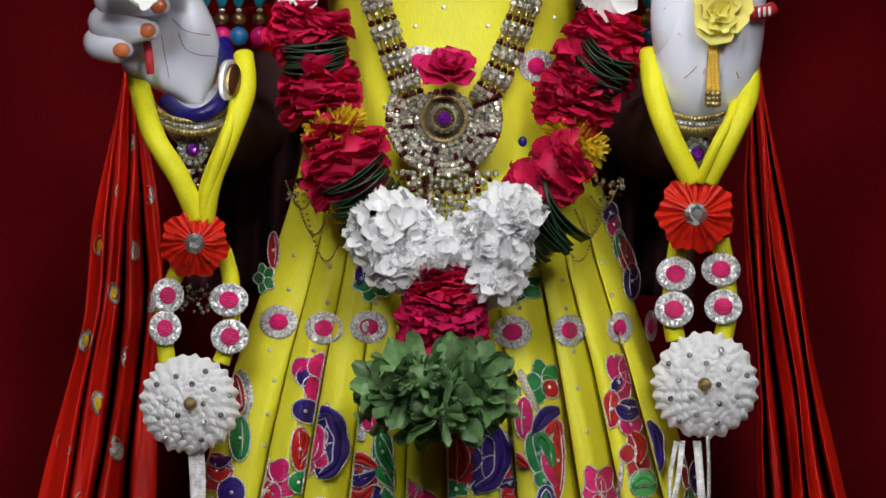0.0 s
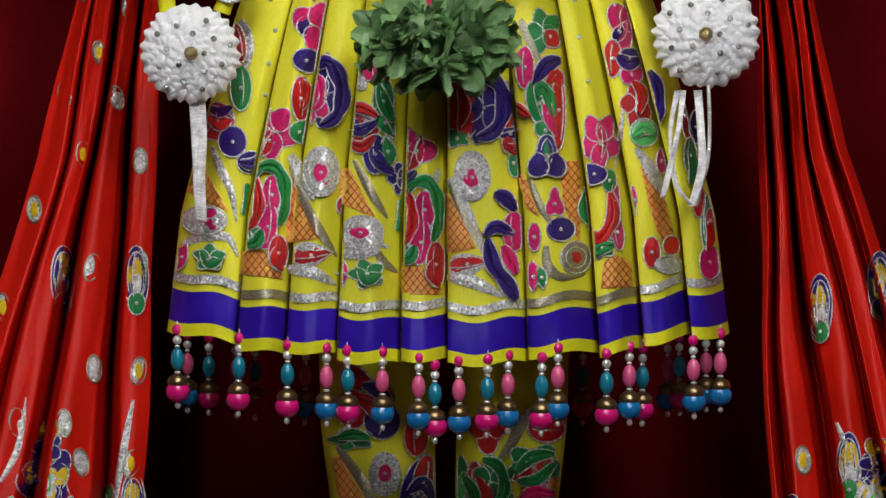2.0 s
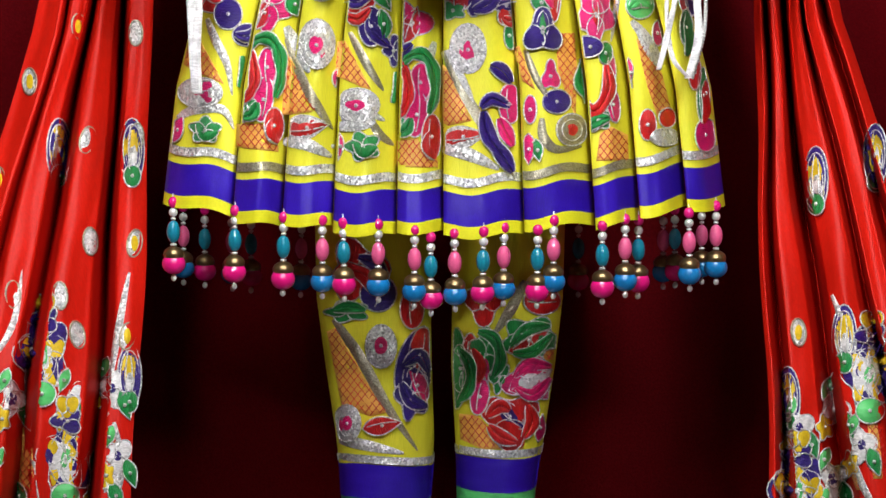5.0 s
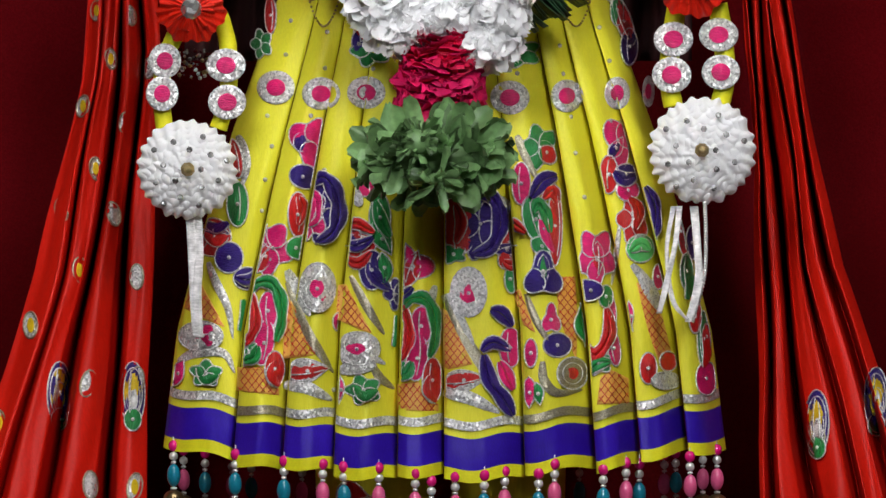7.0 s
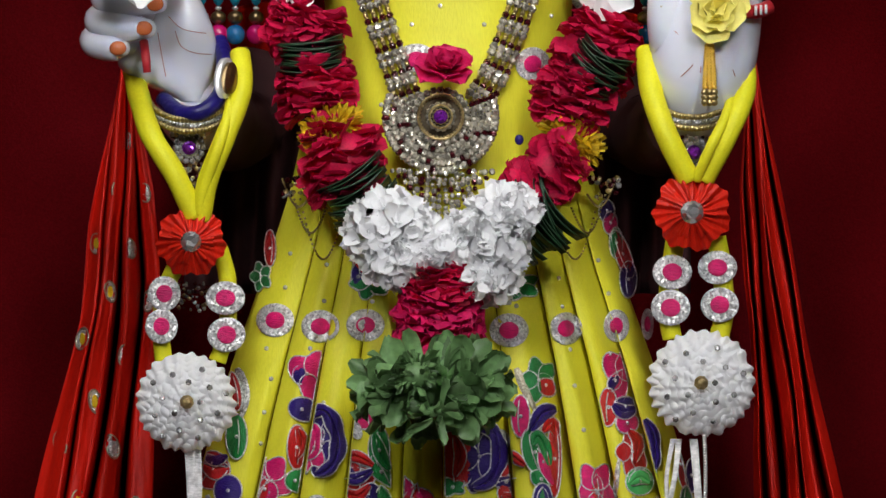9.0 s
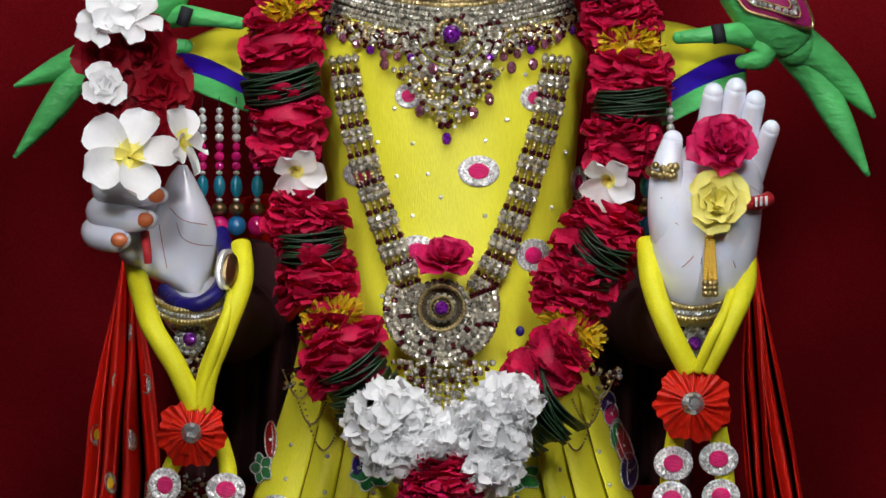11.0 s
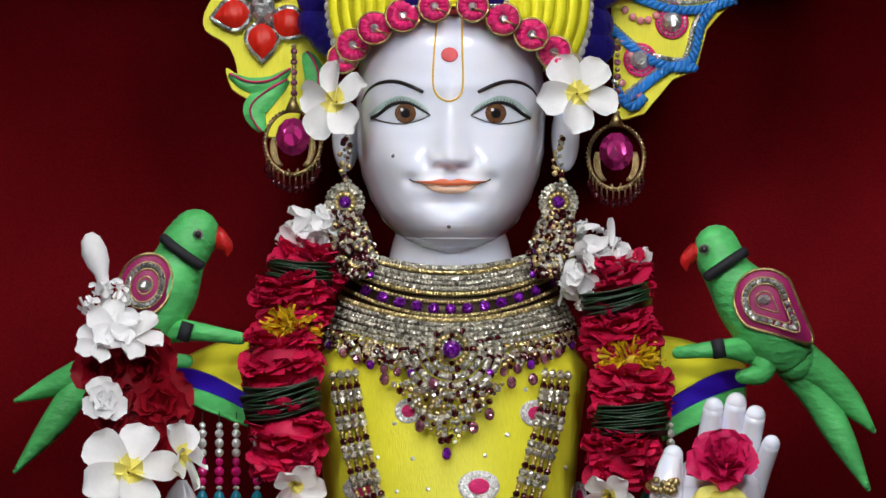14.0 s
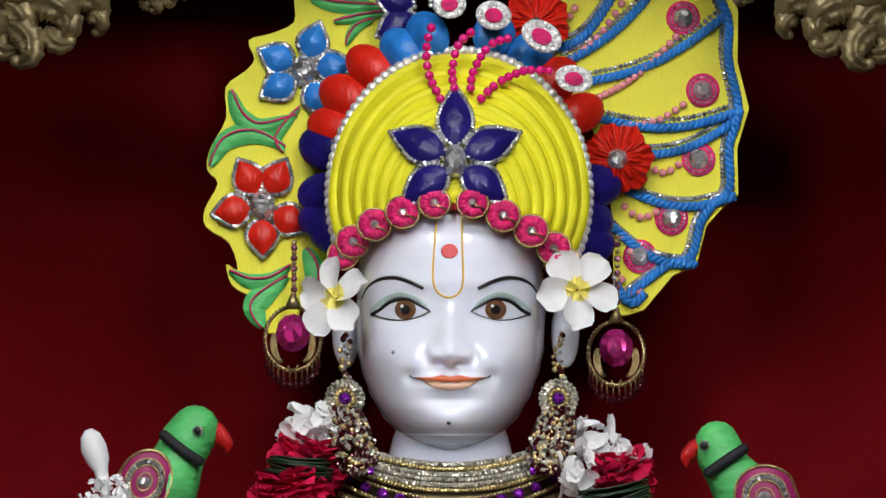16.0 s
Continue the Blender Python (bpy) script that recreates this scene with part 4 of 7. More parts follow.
# ---- the crown and head ornaments ----
CROWN_Y = 0.0
crown = thing("crown", "yellow coiled turban crown with satin flowers and beaded fan", "crown", P(*HD(812, 330), 0.0))
CU, CV = HD(812, 345)


def dome_y(u, v):
    r2 = ((u - CU) / 235) ** 2 + ((v - CV) / 262) ** 2
    return 0.03 - 0.098 * math.sqrt(max(0.0, 1 - min(1.0, r2))) ** 0.9


BROW = [HD(*p) for p in ((560, 500), (600, 462), (640, 420), (700, 386), (800, 362), (900, 386), (965, 425), (1012, 468), (1060, 510))]
bm = bmesh.new()
ball(bm, P(CU, CV - 20, 0.07), (0.108, 0.115, 0.112), nu=32, nv=20)
part("turban_core", bm, YELLOW, crown)
for k in range(10):
    bm = bmesh.new()
    f = 1 - k / 10.5
    pts = []
    for i in range(41):
        a = math.pi * (1.15 - 1.3 * i / 40)
        u, v = CU + 219 * f * math.cos(a), CV + 4 * k - 240 * f * math.sin(a) * (1 if math.sin(a) > 0 else 0.9)
        u += 2.0 * noise.noise((i * .12, k, 2))
        if v > table(BROW, u) - 8:
            continue
        pts.append(P(u, v, min(dome_y(u, v), 0.022)))
    tube(bm, pts, [0.0064 + 0.0004 * math.sin(i * .9 + k) for i in range(len(pts))], 12)
    part("coil", bm, YPIPE, crown)
bm = bmesh.new()


def dome_at(s, t):
    a = 2 * math.pi * s
    u, v = CU + 222 * t * math.cos(a), CV - 243 * t * math.sin(a)
    v = min(v, table(BROW, u) - 4)
    return P(u, v, min(dome_y(u, v) - 0.0047, 0.03))


grid(bm, dome_at, 64, 24, wrap=True)
part("turban_front", bm, YPIPE, crown)
# pearl edge
for i in range(66):
    a = math.pi * (1.16 - 1.32 * i / 65)
    u, v = CU + 229 * math.cos(a), CV - 254 * math.sin(a)
    if i == 0:
        bm = bmesh.new()
        ball(bm, (0, 0, 0), 0.0054, nu=12, nv=8)
        pearl_mesh = meshed("pearl", bm, PEARL)
    part("pearl", pearl_mesh, PEARL, crown, "", pose(*P(u, v, -0.004 - 0.01 * math.sin(max(0, a)))))
# five-petalled flower


def satin_petal(parent, u, v, length, width, turn, mat, surf, name="petal", rim=True, lift=0.006, dome=0.007):
    bm = bmesh.new()
    o = leafline(u, v, length, width, turn, 9) if rim else oval(u + length * .5 * math.cos(radians(turn)), v + length * .5 * math.sin(radians(turn)), length * .5, width * .5, turn, 20)
    patch(bm, o, surf, lift, dome)
    ob = part(name, bm, mat, parent)
    if rim:
        b2 = bmesh.new()
        n = len(o)
        per = [o[i] for i in range(n)]
        for i in range(n):
            for h in (0.0, 0.5):
                q = per[i], per[(i + 1) % n]
                w = (lerp(q[0][0], q[1][0], h), lerp(q[0][1], q[1][1], h))
                stone(b2, P(*w, surf(*w) - lift * 0.9), 0.0029, n=6)
        part("crystal_rim", b2, [CRYSTAL], ob, "row of clear crystals")
    return ob


flower = part("satin_flower", (lambda b: (stone(b, P(*HD(805, 285), dome_y(*HD(805, 285)) - 0.014), 0.010, n=10, ry=0.0155), b)[1])(bmesh.new()), CRYSTAL, crown, "large oval clear crystal heart")
front = lambda u, v: dome_y(u, v) - 0.006
for turn, L in ((-90, 108), (-22, 108), (38, 100), (142, 104), (202, 108)):
    c, s = math.cos(radians(turn)), math.sin(radians(turn))
    u, v = HD(805 + 16 * c, 283 + 22 * s)
    satin_petal(flower, u, v, L, 62, turn, NAVY, front)
# pink ruffled band over the brow
band = lambda u, v: face_y(min(max(u, HEAD_U - 160), HEAD_U + 160), v) - 0.006
for x, y, r in ((606, 452, 26), (624, 428, 29), (662, 398, 29), (712, 376, 29), (768, 360, 27), (836, 360, 27), (890, 382, 29), (940, 409, 29), (980, 440, 29), (1000, 462, 24)):
    bm = bmesh.new()
    n = 26
    u0, v0 = HD(x, y)
    y0 = min(band(u0, v0), dome_y(u0, v0 - 20), -0.02) - 0.012

    def ruffle_at(s, t):
        a = 2 * math.pi * s
        rr = r * (0.22 + 0.8 * t) * (1 + 0.05 * math.sin(a * 9) * t)
        return P(u0 + rr * math.cos(a), v0 + rr * math.sin(a) * 0.95, y0 - 0.007 * math.sin(math.pi * min(1, t * .9 + .1)) + 0.0012 * math.sin(a * 13) * t)
    grid(bm, ruffle_at, 52, 5, wrap=True)
    ob = part("pink_ruffle", bm, EPINK, crown, "gathered pink satin rosette")
    b2 = bmesh.new()
    stone(b2, P(u0, v0, y0 - 0.006), 0.0042)
    part("crystal", b2, CRYSTAL, ob)
    b2 = bmesh.new()
    tube(b2, [P(u0 + (r + 1) * math.cos(a), v0 + (r + 1) * .95 * math.sin(a), y0 - 0.001) for a in (2 * math.pi * i / 24 for i in range(24))], 0.0012, 5, closed=True)
    tube(b2, [P(u0 - 3, v0, y0 - .008), P(u0 + r * .8, v0 + r * .4, y0 - .006)], 0.001, 5)
    part("gold_cord", b2, GOLD, ob)
bm = bmesh.new()
tube(bm, [P(*HD(x, y), -0.01 - 0.055 * math.sin(math.pi * (x - 590) / 425)) for x, y in curve([(590, 470), (640, 420), (700, 386), (800, 362), (900, 386), (965, 425), (1012, 474)], 6)], 0.006, 10)
part("brow_band", bm, REDPAINT, crown, "padded red band over the brow")
# big satin petals behind the pearl edge
edge = lambda u, v: 0.03 + 0.0002 * (abs(u - CU) - 200)
for x, y, L, w, turn, mat in ((640, 430, 100, 80, 200, NAVY), (620, 400, 95, 76, 190, NAVY), (625, 340, 100, 78, 175, NAVY), (625, 275, 100, 80, 195, NAVY), (635, 240, 95, 76, 195, RED), (650, 195, 95, 76, 210, RED), (690, 150, 95, 72, 220, RED),
                              (745, 120, 90, 72, 222, SKYBLUE), (775, 105, 90, 76, 245, SKYBLUE), (860, 100, 80, 76, 290, SKYBLUE), (900, 115, 90, 72, 330, SKYBLUE), (950, 170, 90, 76, 320, RED), (985, 220, 90, 70, 335, RED),
                              (1000, 330, 100, 78, 0, NAVY), (990, 370, 100, 78, 20, NAVY), (990, 420, 100, 76, 10, NAVY), (980, 440, 95, 70, 30, NAVY)):
    satin_petal(crown, *HD(x, y), L, w, turn, mat, edge, "border_petal", False, 0.012, 0.012)


def plate(outline, y, mat, parent, name, thick=0.007, label=""):
    """A padded flat board cut to an outline."""
    bm = bmesh.new()
    f = [bm.verts.new(P(*p, y)) for p in outline]
    bm.faces.new(f)
    geo = bmesh.ops.extrude_face_region(bm, geom=bm.faces[:])
    for v in [g for g in geo["geom"] if isinstance(g, bmesh.types.BMVert)]:
        v.co.y += thick
    bmesh.ops.triangulate(bm, faces=[g for g in bm.faces if len(g.verts) > 4])
    return part(name, bm, mat, parent, label)


# leafy side board
PANEL_Y = 0.058
flatp = lambda u, v: PANEL_Y
o = [HD(*p) for p in curve([(470, 590), (445, 530), (410, 505), (400, 468), (420, 478), (405, 430), (364, 402), (362, 370), (385, 325), (366, 300), (372, 262), (400, 210), (399, 155), (432, 128), (450, 105), (440, 72), (480, 60), (520, 40), (520, 0), (520, -60), (720, -70), (700, 150), (640, 440), (560, 470), (520, 590)], 3)]
board = plate(o, PANEL_Y, YELLOW, crown, "leaf_board", 0.008, "yellow satin board cut in leaf shapes")
for cx, cy, mat, gem_turn, L, w in ((538, 126, SKYBLUE, 0, 68, 54), (464, 364, RED, 0, 70, 56)):
    for turn in ((-72, -8, 62, 150, 205) if mat is SKYBLUE else (-62, 28, 90, 170, -118)):
        c, s = math.cos(radians(turn)), math.sin(radians(turn))
        satin_petal(board, *HD(cx + 20 * c, cy + 22 * s), L, w, turn, mat, flatp)
    bm = bmesh.new()
    stone(bm, P(*HD(cx, cy), PANEL_Y - 0.006), 0.012, n=10, ry=0.0155)
    part("crystal", bm, CRYSTAL, board, "oval clear crystal")
for pts, w in (([(408, 160), (425, 205), (460, 225), (525, 205)], 17), ([(372, 295), (400, 250), (450, 238), (505, 262)], 19), ([(502, 270), (490, 245), (510, 215), (530, 190)], 10), ([(405, 480), (440, 498), (480, 495), (515, 470)], 14), ([(465, 580), (450, 545), (470, 520), (510, 490)], 22), ([(590, 40), (640, 30), (700, 20)], 10), ([(550, 0), (600, 10), (680, 12)], 14), ([(612, 80), (630, 50), (660, 35)], 10), ([(540, 440), (556, 480), (552, 540)], 18)):
    bm = bmesh.new()
    q = curve([HD(*p) for p in pts], 8)
    n = len(q)
    prof = [max(0.15, math.sin(math.pi * (0.06 + 0.94 * i / n))) ** 0.8 for i in range(n)]

    def strip_at(s, t):
        i = min(n - 1, int(round(t * (n - 1))))
        a, b = q[max(0, i - 1)], q[min(n - 1, i + 1)]
        d = Vector((b[0] - a[0], b[1] - a[1])).normalized()
        k = (2 * s - 1) * w * prof[i]
        return P(q[i][0] - d.y * k, q[i][1] + d.x * k, PANEL_Y - 0.0015 - 0.004 * (1 - (2 * s - 1) ** 2))
    grid(bm, strip_at, 6, n - 1)
    ob = part("green_leaf", bm, GREEN, board, "green satin-stitch leaf")
    b2 = bmesh.new()
    tube(b2, [strip_at(0.3, i / 12) + Vector((0, -.002, 0)) for i in range(13)], 0.0009, 5)
    part("vein", b2, EPINK, ob)
# ribbed fan board
FAN_Y = 0.062
FC = (905, 345)
tips = [(1140, 545), (1188, 492), (1228, 462), (1268, 372), (1303, 340), (1306, 255), (1322, 190), (1300, 100), (1302, 20), (1262, -50)]
o = [HD(*p) for p in [(1085, 560), (1110, 558), (1140, 548), (1190, 488), (1232, 470), (1250, 400), (1274, 372), (1306, 344), (1304, 262), (1325, 192), (1304, 110), (1305, 20), (1270, -60), (950, -70), (940, 120), (1040, 200), (1080, 330), (1085, 450)]]
fan = plate(o, FAN_Y, YELLOW, crown, "fan_board", 0.008, "yellow satin fan with blue braid, pearls and crystals")
fany = lambda u, v: FAN_Y


def twisted(bm, pts):
    """A cord of two strands wound round each other along grid points."""
    dense = curve(pts, 8)
    for ph in (0.0, math.pi):
        run, walked = [], 0.0
        for i, p in enumerate(dense):
            a, b = dense[max(0, i - 1)], dense[min(len(dense) - 1, i + 1)]
            d = Vector((b[0] - a[0], b[1] - a[1])).normalized()
            walked += math.dist(p, dense[max(0, i - 1)])
            k = 4.4 * math.cos(walked * 0.3 + ph)
            run.append(P(p[0] - d.y * k, p[1] + d.x * k, FAN_Y - 0.003 - 0.0016 * math.sin(walked * 0.3 + ph)))
        tube(bm, run, 0.0025, 6)


for a, b in (((1080, 398), (1232, 468)), ((1108, 336), (1300, 348)), ((1062, 210), (1312, 195)), ((1105, 270), (1300, 215)), ((1040, 145), (1286, 25)), ((1000, 110), (1190, -60)), ((985, 85), (1085, -10)), ((1090, 505), (1140, 520))):
    sag = 24
    pts = [HD(lerp(a[0], b[0], t), lerp(a[1], b[1], t) + sag * math.sin(math.pi * t)) for t in (i / 14 for i in range(15))]
    bm = bmesh.new()
    twisted(bm, pts)
    part("blue_braid", bm, SKYBLUE, fan)
    bm = bmesh.new()
    for u, v in curve(pts, 2):
        stone(bm, P(u - 4, v - 14, FAN_Y - 0.001), 0.0026, n=6)
    part("crystal_row", bm, CRYSTAL, fan)
rim_pts = curve([HD(*p) for p in [(1100, 530), (1140, 500), (1180, 470), (1222, 455), (1240, 395), (1262, 362), (1290, 335), (1290, 260), (1306, 195), (1288, 105), (1286, 30), (1250, -40)]], 5)
bm = bmesh.new()
twisted(bm, rim_pts)
part("blue_braid", bm, SKYBLUE, fan)
bm = bmesh.new()
for i in range(0, len(rim_pts) - 1):
    for h in (0, .5):
        stone(bm, P(lerp(rim_pts[i][0], rim_pts[i + 1][0], h) - 13, lerp(rim_pts[i][1], rim_pts[i + 1][1], h) - 2, FAN_Y - 0.001), 0.0026, n=6)
part("crystal_row", bm, CRYSTAL, fan)
bm = bmesh.new()
ball(bm, (0, 0, 0), 0.0036, nu=10, nv=7)
rosebead = meshed("rose_pearl", bm, ROSEBEAD)
for a, b, n in (((1145, 292), (1200, 292), 5), ((1105, 366), (1160, 376), 5), ((1100, 420), (1116, 446), 2), ((1100, 220), (1208, 186), 9), ((1060, 172), (1195, 66), 14), ((1012, 105), (1110, -10), 10), ((1000, 30), (1024, -10), 4), ((1100, 495), (1130, 515), 3)):
    for i in range(n):
        t = i / (n - 1)
        part("rose_pearl", rosebead, ROSEBEAD, fan, "", pose(*P(*HD(lerp(a[0], b[0], t), lerp(a[1], b[1], t) + 14 * math.sin(math.pi * t)), FAN_Y - 0.0025)))
for x, y in ((1132, 454), (1188, 387), (1236, 282), (1243, 160), (1208, 32)):
    bm = bmesh.new()
    patch(bm, oval(*HD(x, y), 30, 30, n=20), fany, 0.002, 0.0015)
    ob = part("pink_disc", bm, EPINK, fan)
    bm = bmesh.new()
    stone(bm, P(*HD(x, y), FAN_Y - 0.004), 0.0095, n=12)
    part("crystal", bm, CRYSTAL, ob, "round cut crystal")
    bm = bmesh.new()
    for i in range(22):
        a = 2 * math.pi * i / 22
        stone(bm, P(*HD(x + 23 * math.cos(a), y + 23 * math.sin(a)), FAN_Y - 0.003), 0.0014, n=5)
    part("crystal_ring", bm, CRYSTAL, ob)


def ruffle_flower(u, v, y, R, mat, parent, gem=16, label=""):
    """A pleated satin rosette with a stone in its heart."""
    bm = bmesh.new()
    for layer, (r, dep) in enumerate(((1.0, 0.0), (0.7, 0.005))):
        ph = rnd.random() * 6

        def at_(s, t):
            a = 2 * math.pi * s
            big = 1 + (0.06 * math.sin(a * 7 + ph) + 0.03 * math.sin(a * 19 + ph)) * t
            rr = R * r * (0.12 + 0.88 * t) * big
            yy = y - dep - 0.011 * (1 - (t * .9) ** 2) - 0.0022 * t * math.sin(a * 23 + ph + t) + 0.004 * math.sin(a * 7 + ph) * t
            return P(u + rr * math.cos(a), v + rr * math.sin(a), yy)
        grid(bm, at_, 150, 8, wrap=True)
    ob = part("rosette", bm, mat, parent, label)
    bm = bmesh.new()
    stone(bm, P(u, v, y - 0.016), gem * UNIT, n=12)
    part("crystal", bm, CRYSTAL, ob, "round clear crystal")
    return ob


ruffle_flower(*HD(1092, 282), 0.045, 62, RED, crown, 19, "pleated red satin rosette")
ruffle_flower(*HD(948, 40), 0.045, 58, RED, crown, 10, "pleated red satin rosette")
for turn, mat in ((200, NAVY), (150, NAVY), (-30, NAVY)):
    c, s = math.cos(radians(turn)), math.sin(radians(turn))
    satin_petal(crown, *HD(748 + 16 * c, 18 + 16 * s), 78, 56, turn, mat, lambda u, v: 0.03)
# top medallions and pink bead strings


def medallion(u, v, a, b, y, parent, turn=0, surf=None):
    """An oval of silver zari with a pink heart."""
    surf = surf or (lambda p, q: y)
    bm = bmesh.new()
    patch(bm, oval(u, v, a, b, turn, 24), surf, 0.0016, 0.0004)
    ob = part("medallion", bm, SILVER, parent, "silver zari oval with a pink heart")
    bm = bmesh.new()
    patch(bm, oval(u, v, a * .5, b * .5, turn, 18), surf, 0.003, 0.0012)
    part("pink_heart", bm, EPINK, ob)
    return ob


for x, y, a, b, t in ((795, 8, 30, 26, 0), (873, 28, 32, 26, 10), (958, 65, 38, 27, 28), (1015, 140, 34, 24, 12)):
    medallion(*HD(x, y), a, b, -0.04, crown, t)
bm = bmesh.new()
ball(bm, (0, 0, 0), 0.0042, nu=10, nv=7)
pinkbead = meshed("pink_bead", bm, PINKBEAD)
for pts in ([(768, 35), (755, 80), (758, 130), (780, 178)], [(845, 50), (812, 78), (800, 125), (804, 160)], [(915, 66), (868, 80), (838, 125), (832, 160)], [(985, 128), (930, 126), (880, 148), (845, 182)]):
    q = curve(pts, 12)
    acc, last = 0, q[0]
    for p in q:
        acc += math.dist(p, last)
        last = p
        if acc > 13.5:
            acc = 0
            u, v = HD(*p)
            part("pink_bead", pinkbead, PINKBEAD, crown, "", pose(*P(u, v, min(dome_y(u, v) - 0.014, -0.045))))

# ---- jewellery ----


def collar_y(u, v):
    t = max(0.0, min(1.0, (v + 430) / 200))
    y = -0.05 - 0.045 * t + 0.1 * ((u - 800) / 230) ** 2
    return min(y, bodice_y(u, v) - 0.006) if v > -330 else y


def arc_rows(bm, cx, w, yc, ye, n, r, surf, mat=0, lift=0.0, sec=CH, facets=6):
    for i in range(n):
        q = -1 + 2 * i / (n - 1)
        u, v = sec(cx + w * q, lerp(yc, ye, q * q))
        stone(bm, P(u, v, surf(u, v) - lift), r, mat, facets)


collar = thing("necklace", "broad gilded collar necklace set with clear crystals and violet stones", "necklace", P(*CH(795, 340), -0.08))
bm = bmesh.new()


def collar_at(s, t):
    q = 2 * s - 1
    w = table([(0, 150), (.35, 182), (1, 222)], t)
    y = lerp(lerp(262, 395, t), lerp(238, 362, t), q * q)
    u, v = CH(797 + w * q, y)
    return P(u, v, collar_y(u, v) + 0.001)


grid(bm, collar_at, 60, 16)
ob = part("backing", bm, DARKWEB, collar, "gilded metal web")
for j, (yc, ye, w, n) in enumerate(((266, 240, 150, 54), (274, 247, 151, 54), (284, 256, 154, 54), (293, 264, 157, 54), (303, 272, 161, 54), (312, 280, 166, 54), (358, 318, 194, 64), (366, 327, 199, 64), (375, 336, 204, 64), (384, 345, 209, 64), (393, 355, 214, 64), (402, 366, 219, 64), (411, 377, 222, 64))):
    bm = bmesh.new()
    arc_rows(bm, 797 + (w / n if j % 2 else 0), w - (w / n if j % 2 else 0), yc, ye, n - j % 2, (.003, .0025)[j % 2], collar_y, 0, 0.002 + 0.0008 * (j % 2))
    part("crystal_row", bm, [GOLD if j in (1, 5, 6, 12) else CHAMP], collar)
for i in range(13):
    q = -1 + 2 * i / 12
    u, v = CH(797 + 180 * q, lerp(338, 290, q * q))
    bm = bmesh.new()
    stone(bm, P(u, v, collar_y(u, v) - 0.003), 0.0052, 0, 8)
    part("violet_stone", bm, VIOLET, collar)
bm = bmesh.new()
arc_rows(bm, 797, 184, 326, 280, 60, .002, collar_y, 0, 0.002)
arc_rows(bm, 797, 186, 350, 302, 64, .002, collar_y, 0, 0.002)
part("gold_rim", bm, GOLD, collar)
# lace of drops below the collar
for side in (-1, 1):
    for i in range(7):
        x = 797 + side * (70 + 24 * i)
        y0 = 418 - 3.5 * i * i * 0.3
        bm = bmesh.new()
        for k in range(26):
            u, v = CH(x + rnd.uniform(-12, 12), y0 + rnd.uniform(-14, 24))
            stone(bm, P(u, v, collar_y(u, v) - 0.002), rnd.choice((.0022, .0028, .0034)), rnd.choice((0, 0, 1, 2, 2)), 6)
        u, v = CH(x, y0 + 34 - 2 * i)
        ball(bm, P(u, v, collar_y(u, v) - 0.004), (0.0036, 0.003, 0.0044), 3, 8, 6, False)
        part("lace_drop", bm, [CHAMP, GOLD, DARKGEM, AMBERGEM if i % 3 else VIOLET], collar)
bib = part("bib", (lambda b: (stone(b, P(*CH(799, 409), -0.108), .008, 0, 10), b)[1])(bmesh.new()), VIOLET, collar, "large violet stone")
for r, n, s in ((17, 14, .0024), (26, 20, .0026), (38, 24, .0036), (52, 32, .0034), (68, 40, .0036), (84, 44, .0034)):
    bm = bmesh.new()
    for i in range(n):
        a = 2 * math.pi * i / n if r < 40 else math.pi * (-0.08 + 1.16 * i / (n - 1))
        u, v = CH(799 + r * math.cos(a), 409 + r * math.sin(a) * 0.95)
        stone(bm, P(u, v, collar_y(u, v) - 0.007 + r * 3e-5), s, 0 if i % 5 else 1, 6)
    part("stone_ring", bm, [CHAMP if r != 26 else GOLD, DARKGEM], bib)
bm = bmesh.new()
for j in range(11):
    y = 470 + j * 10
    half = 100 * (1 - ((y - 470) / 115.0)) ** 0.9 if y < 585 else 0
    n = max(1, int(half / 5.2))
    for i in range(n):
        x = 797 - half + 2 * half * (i + .5) / n + rnd.uniform(-2, 2)
        u, v = CH(x - 4, y + rnd.uniform(-3, 3))
        stone(bm, P(u, v, collar_y(u, v) - 0.004), rnd.choice((.0022, .003, .0036)), rnd.choice((0, 0, 1, 2)), 6)
part("stone_web", bm, [CHAMP, GOLD, DARKGEM], bib)
for x, y in ((742, 545), (766, 470), (838, 548), (866, 524), (790, 594), (905, 468), (680, 462), (943, 462)):
    bm = bmesh.new()
    u, v = CH(x, y)
    ball(bm, P(u, v, collar_y(u, v) - 0.007), (0.0044, 0.004, 0.0056), 0, 8, 6, False)
    part("drop_stone", bm, AMBERGEM if x != 790 else VIOLET, bib, "faceted mauve drop stone")

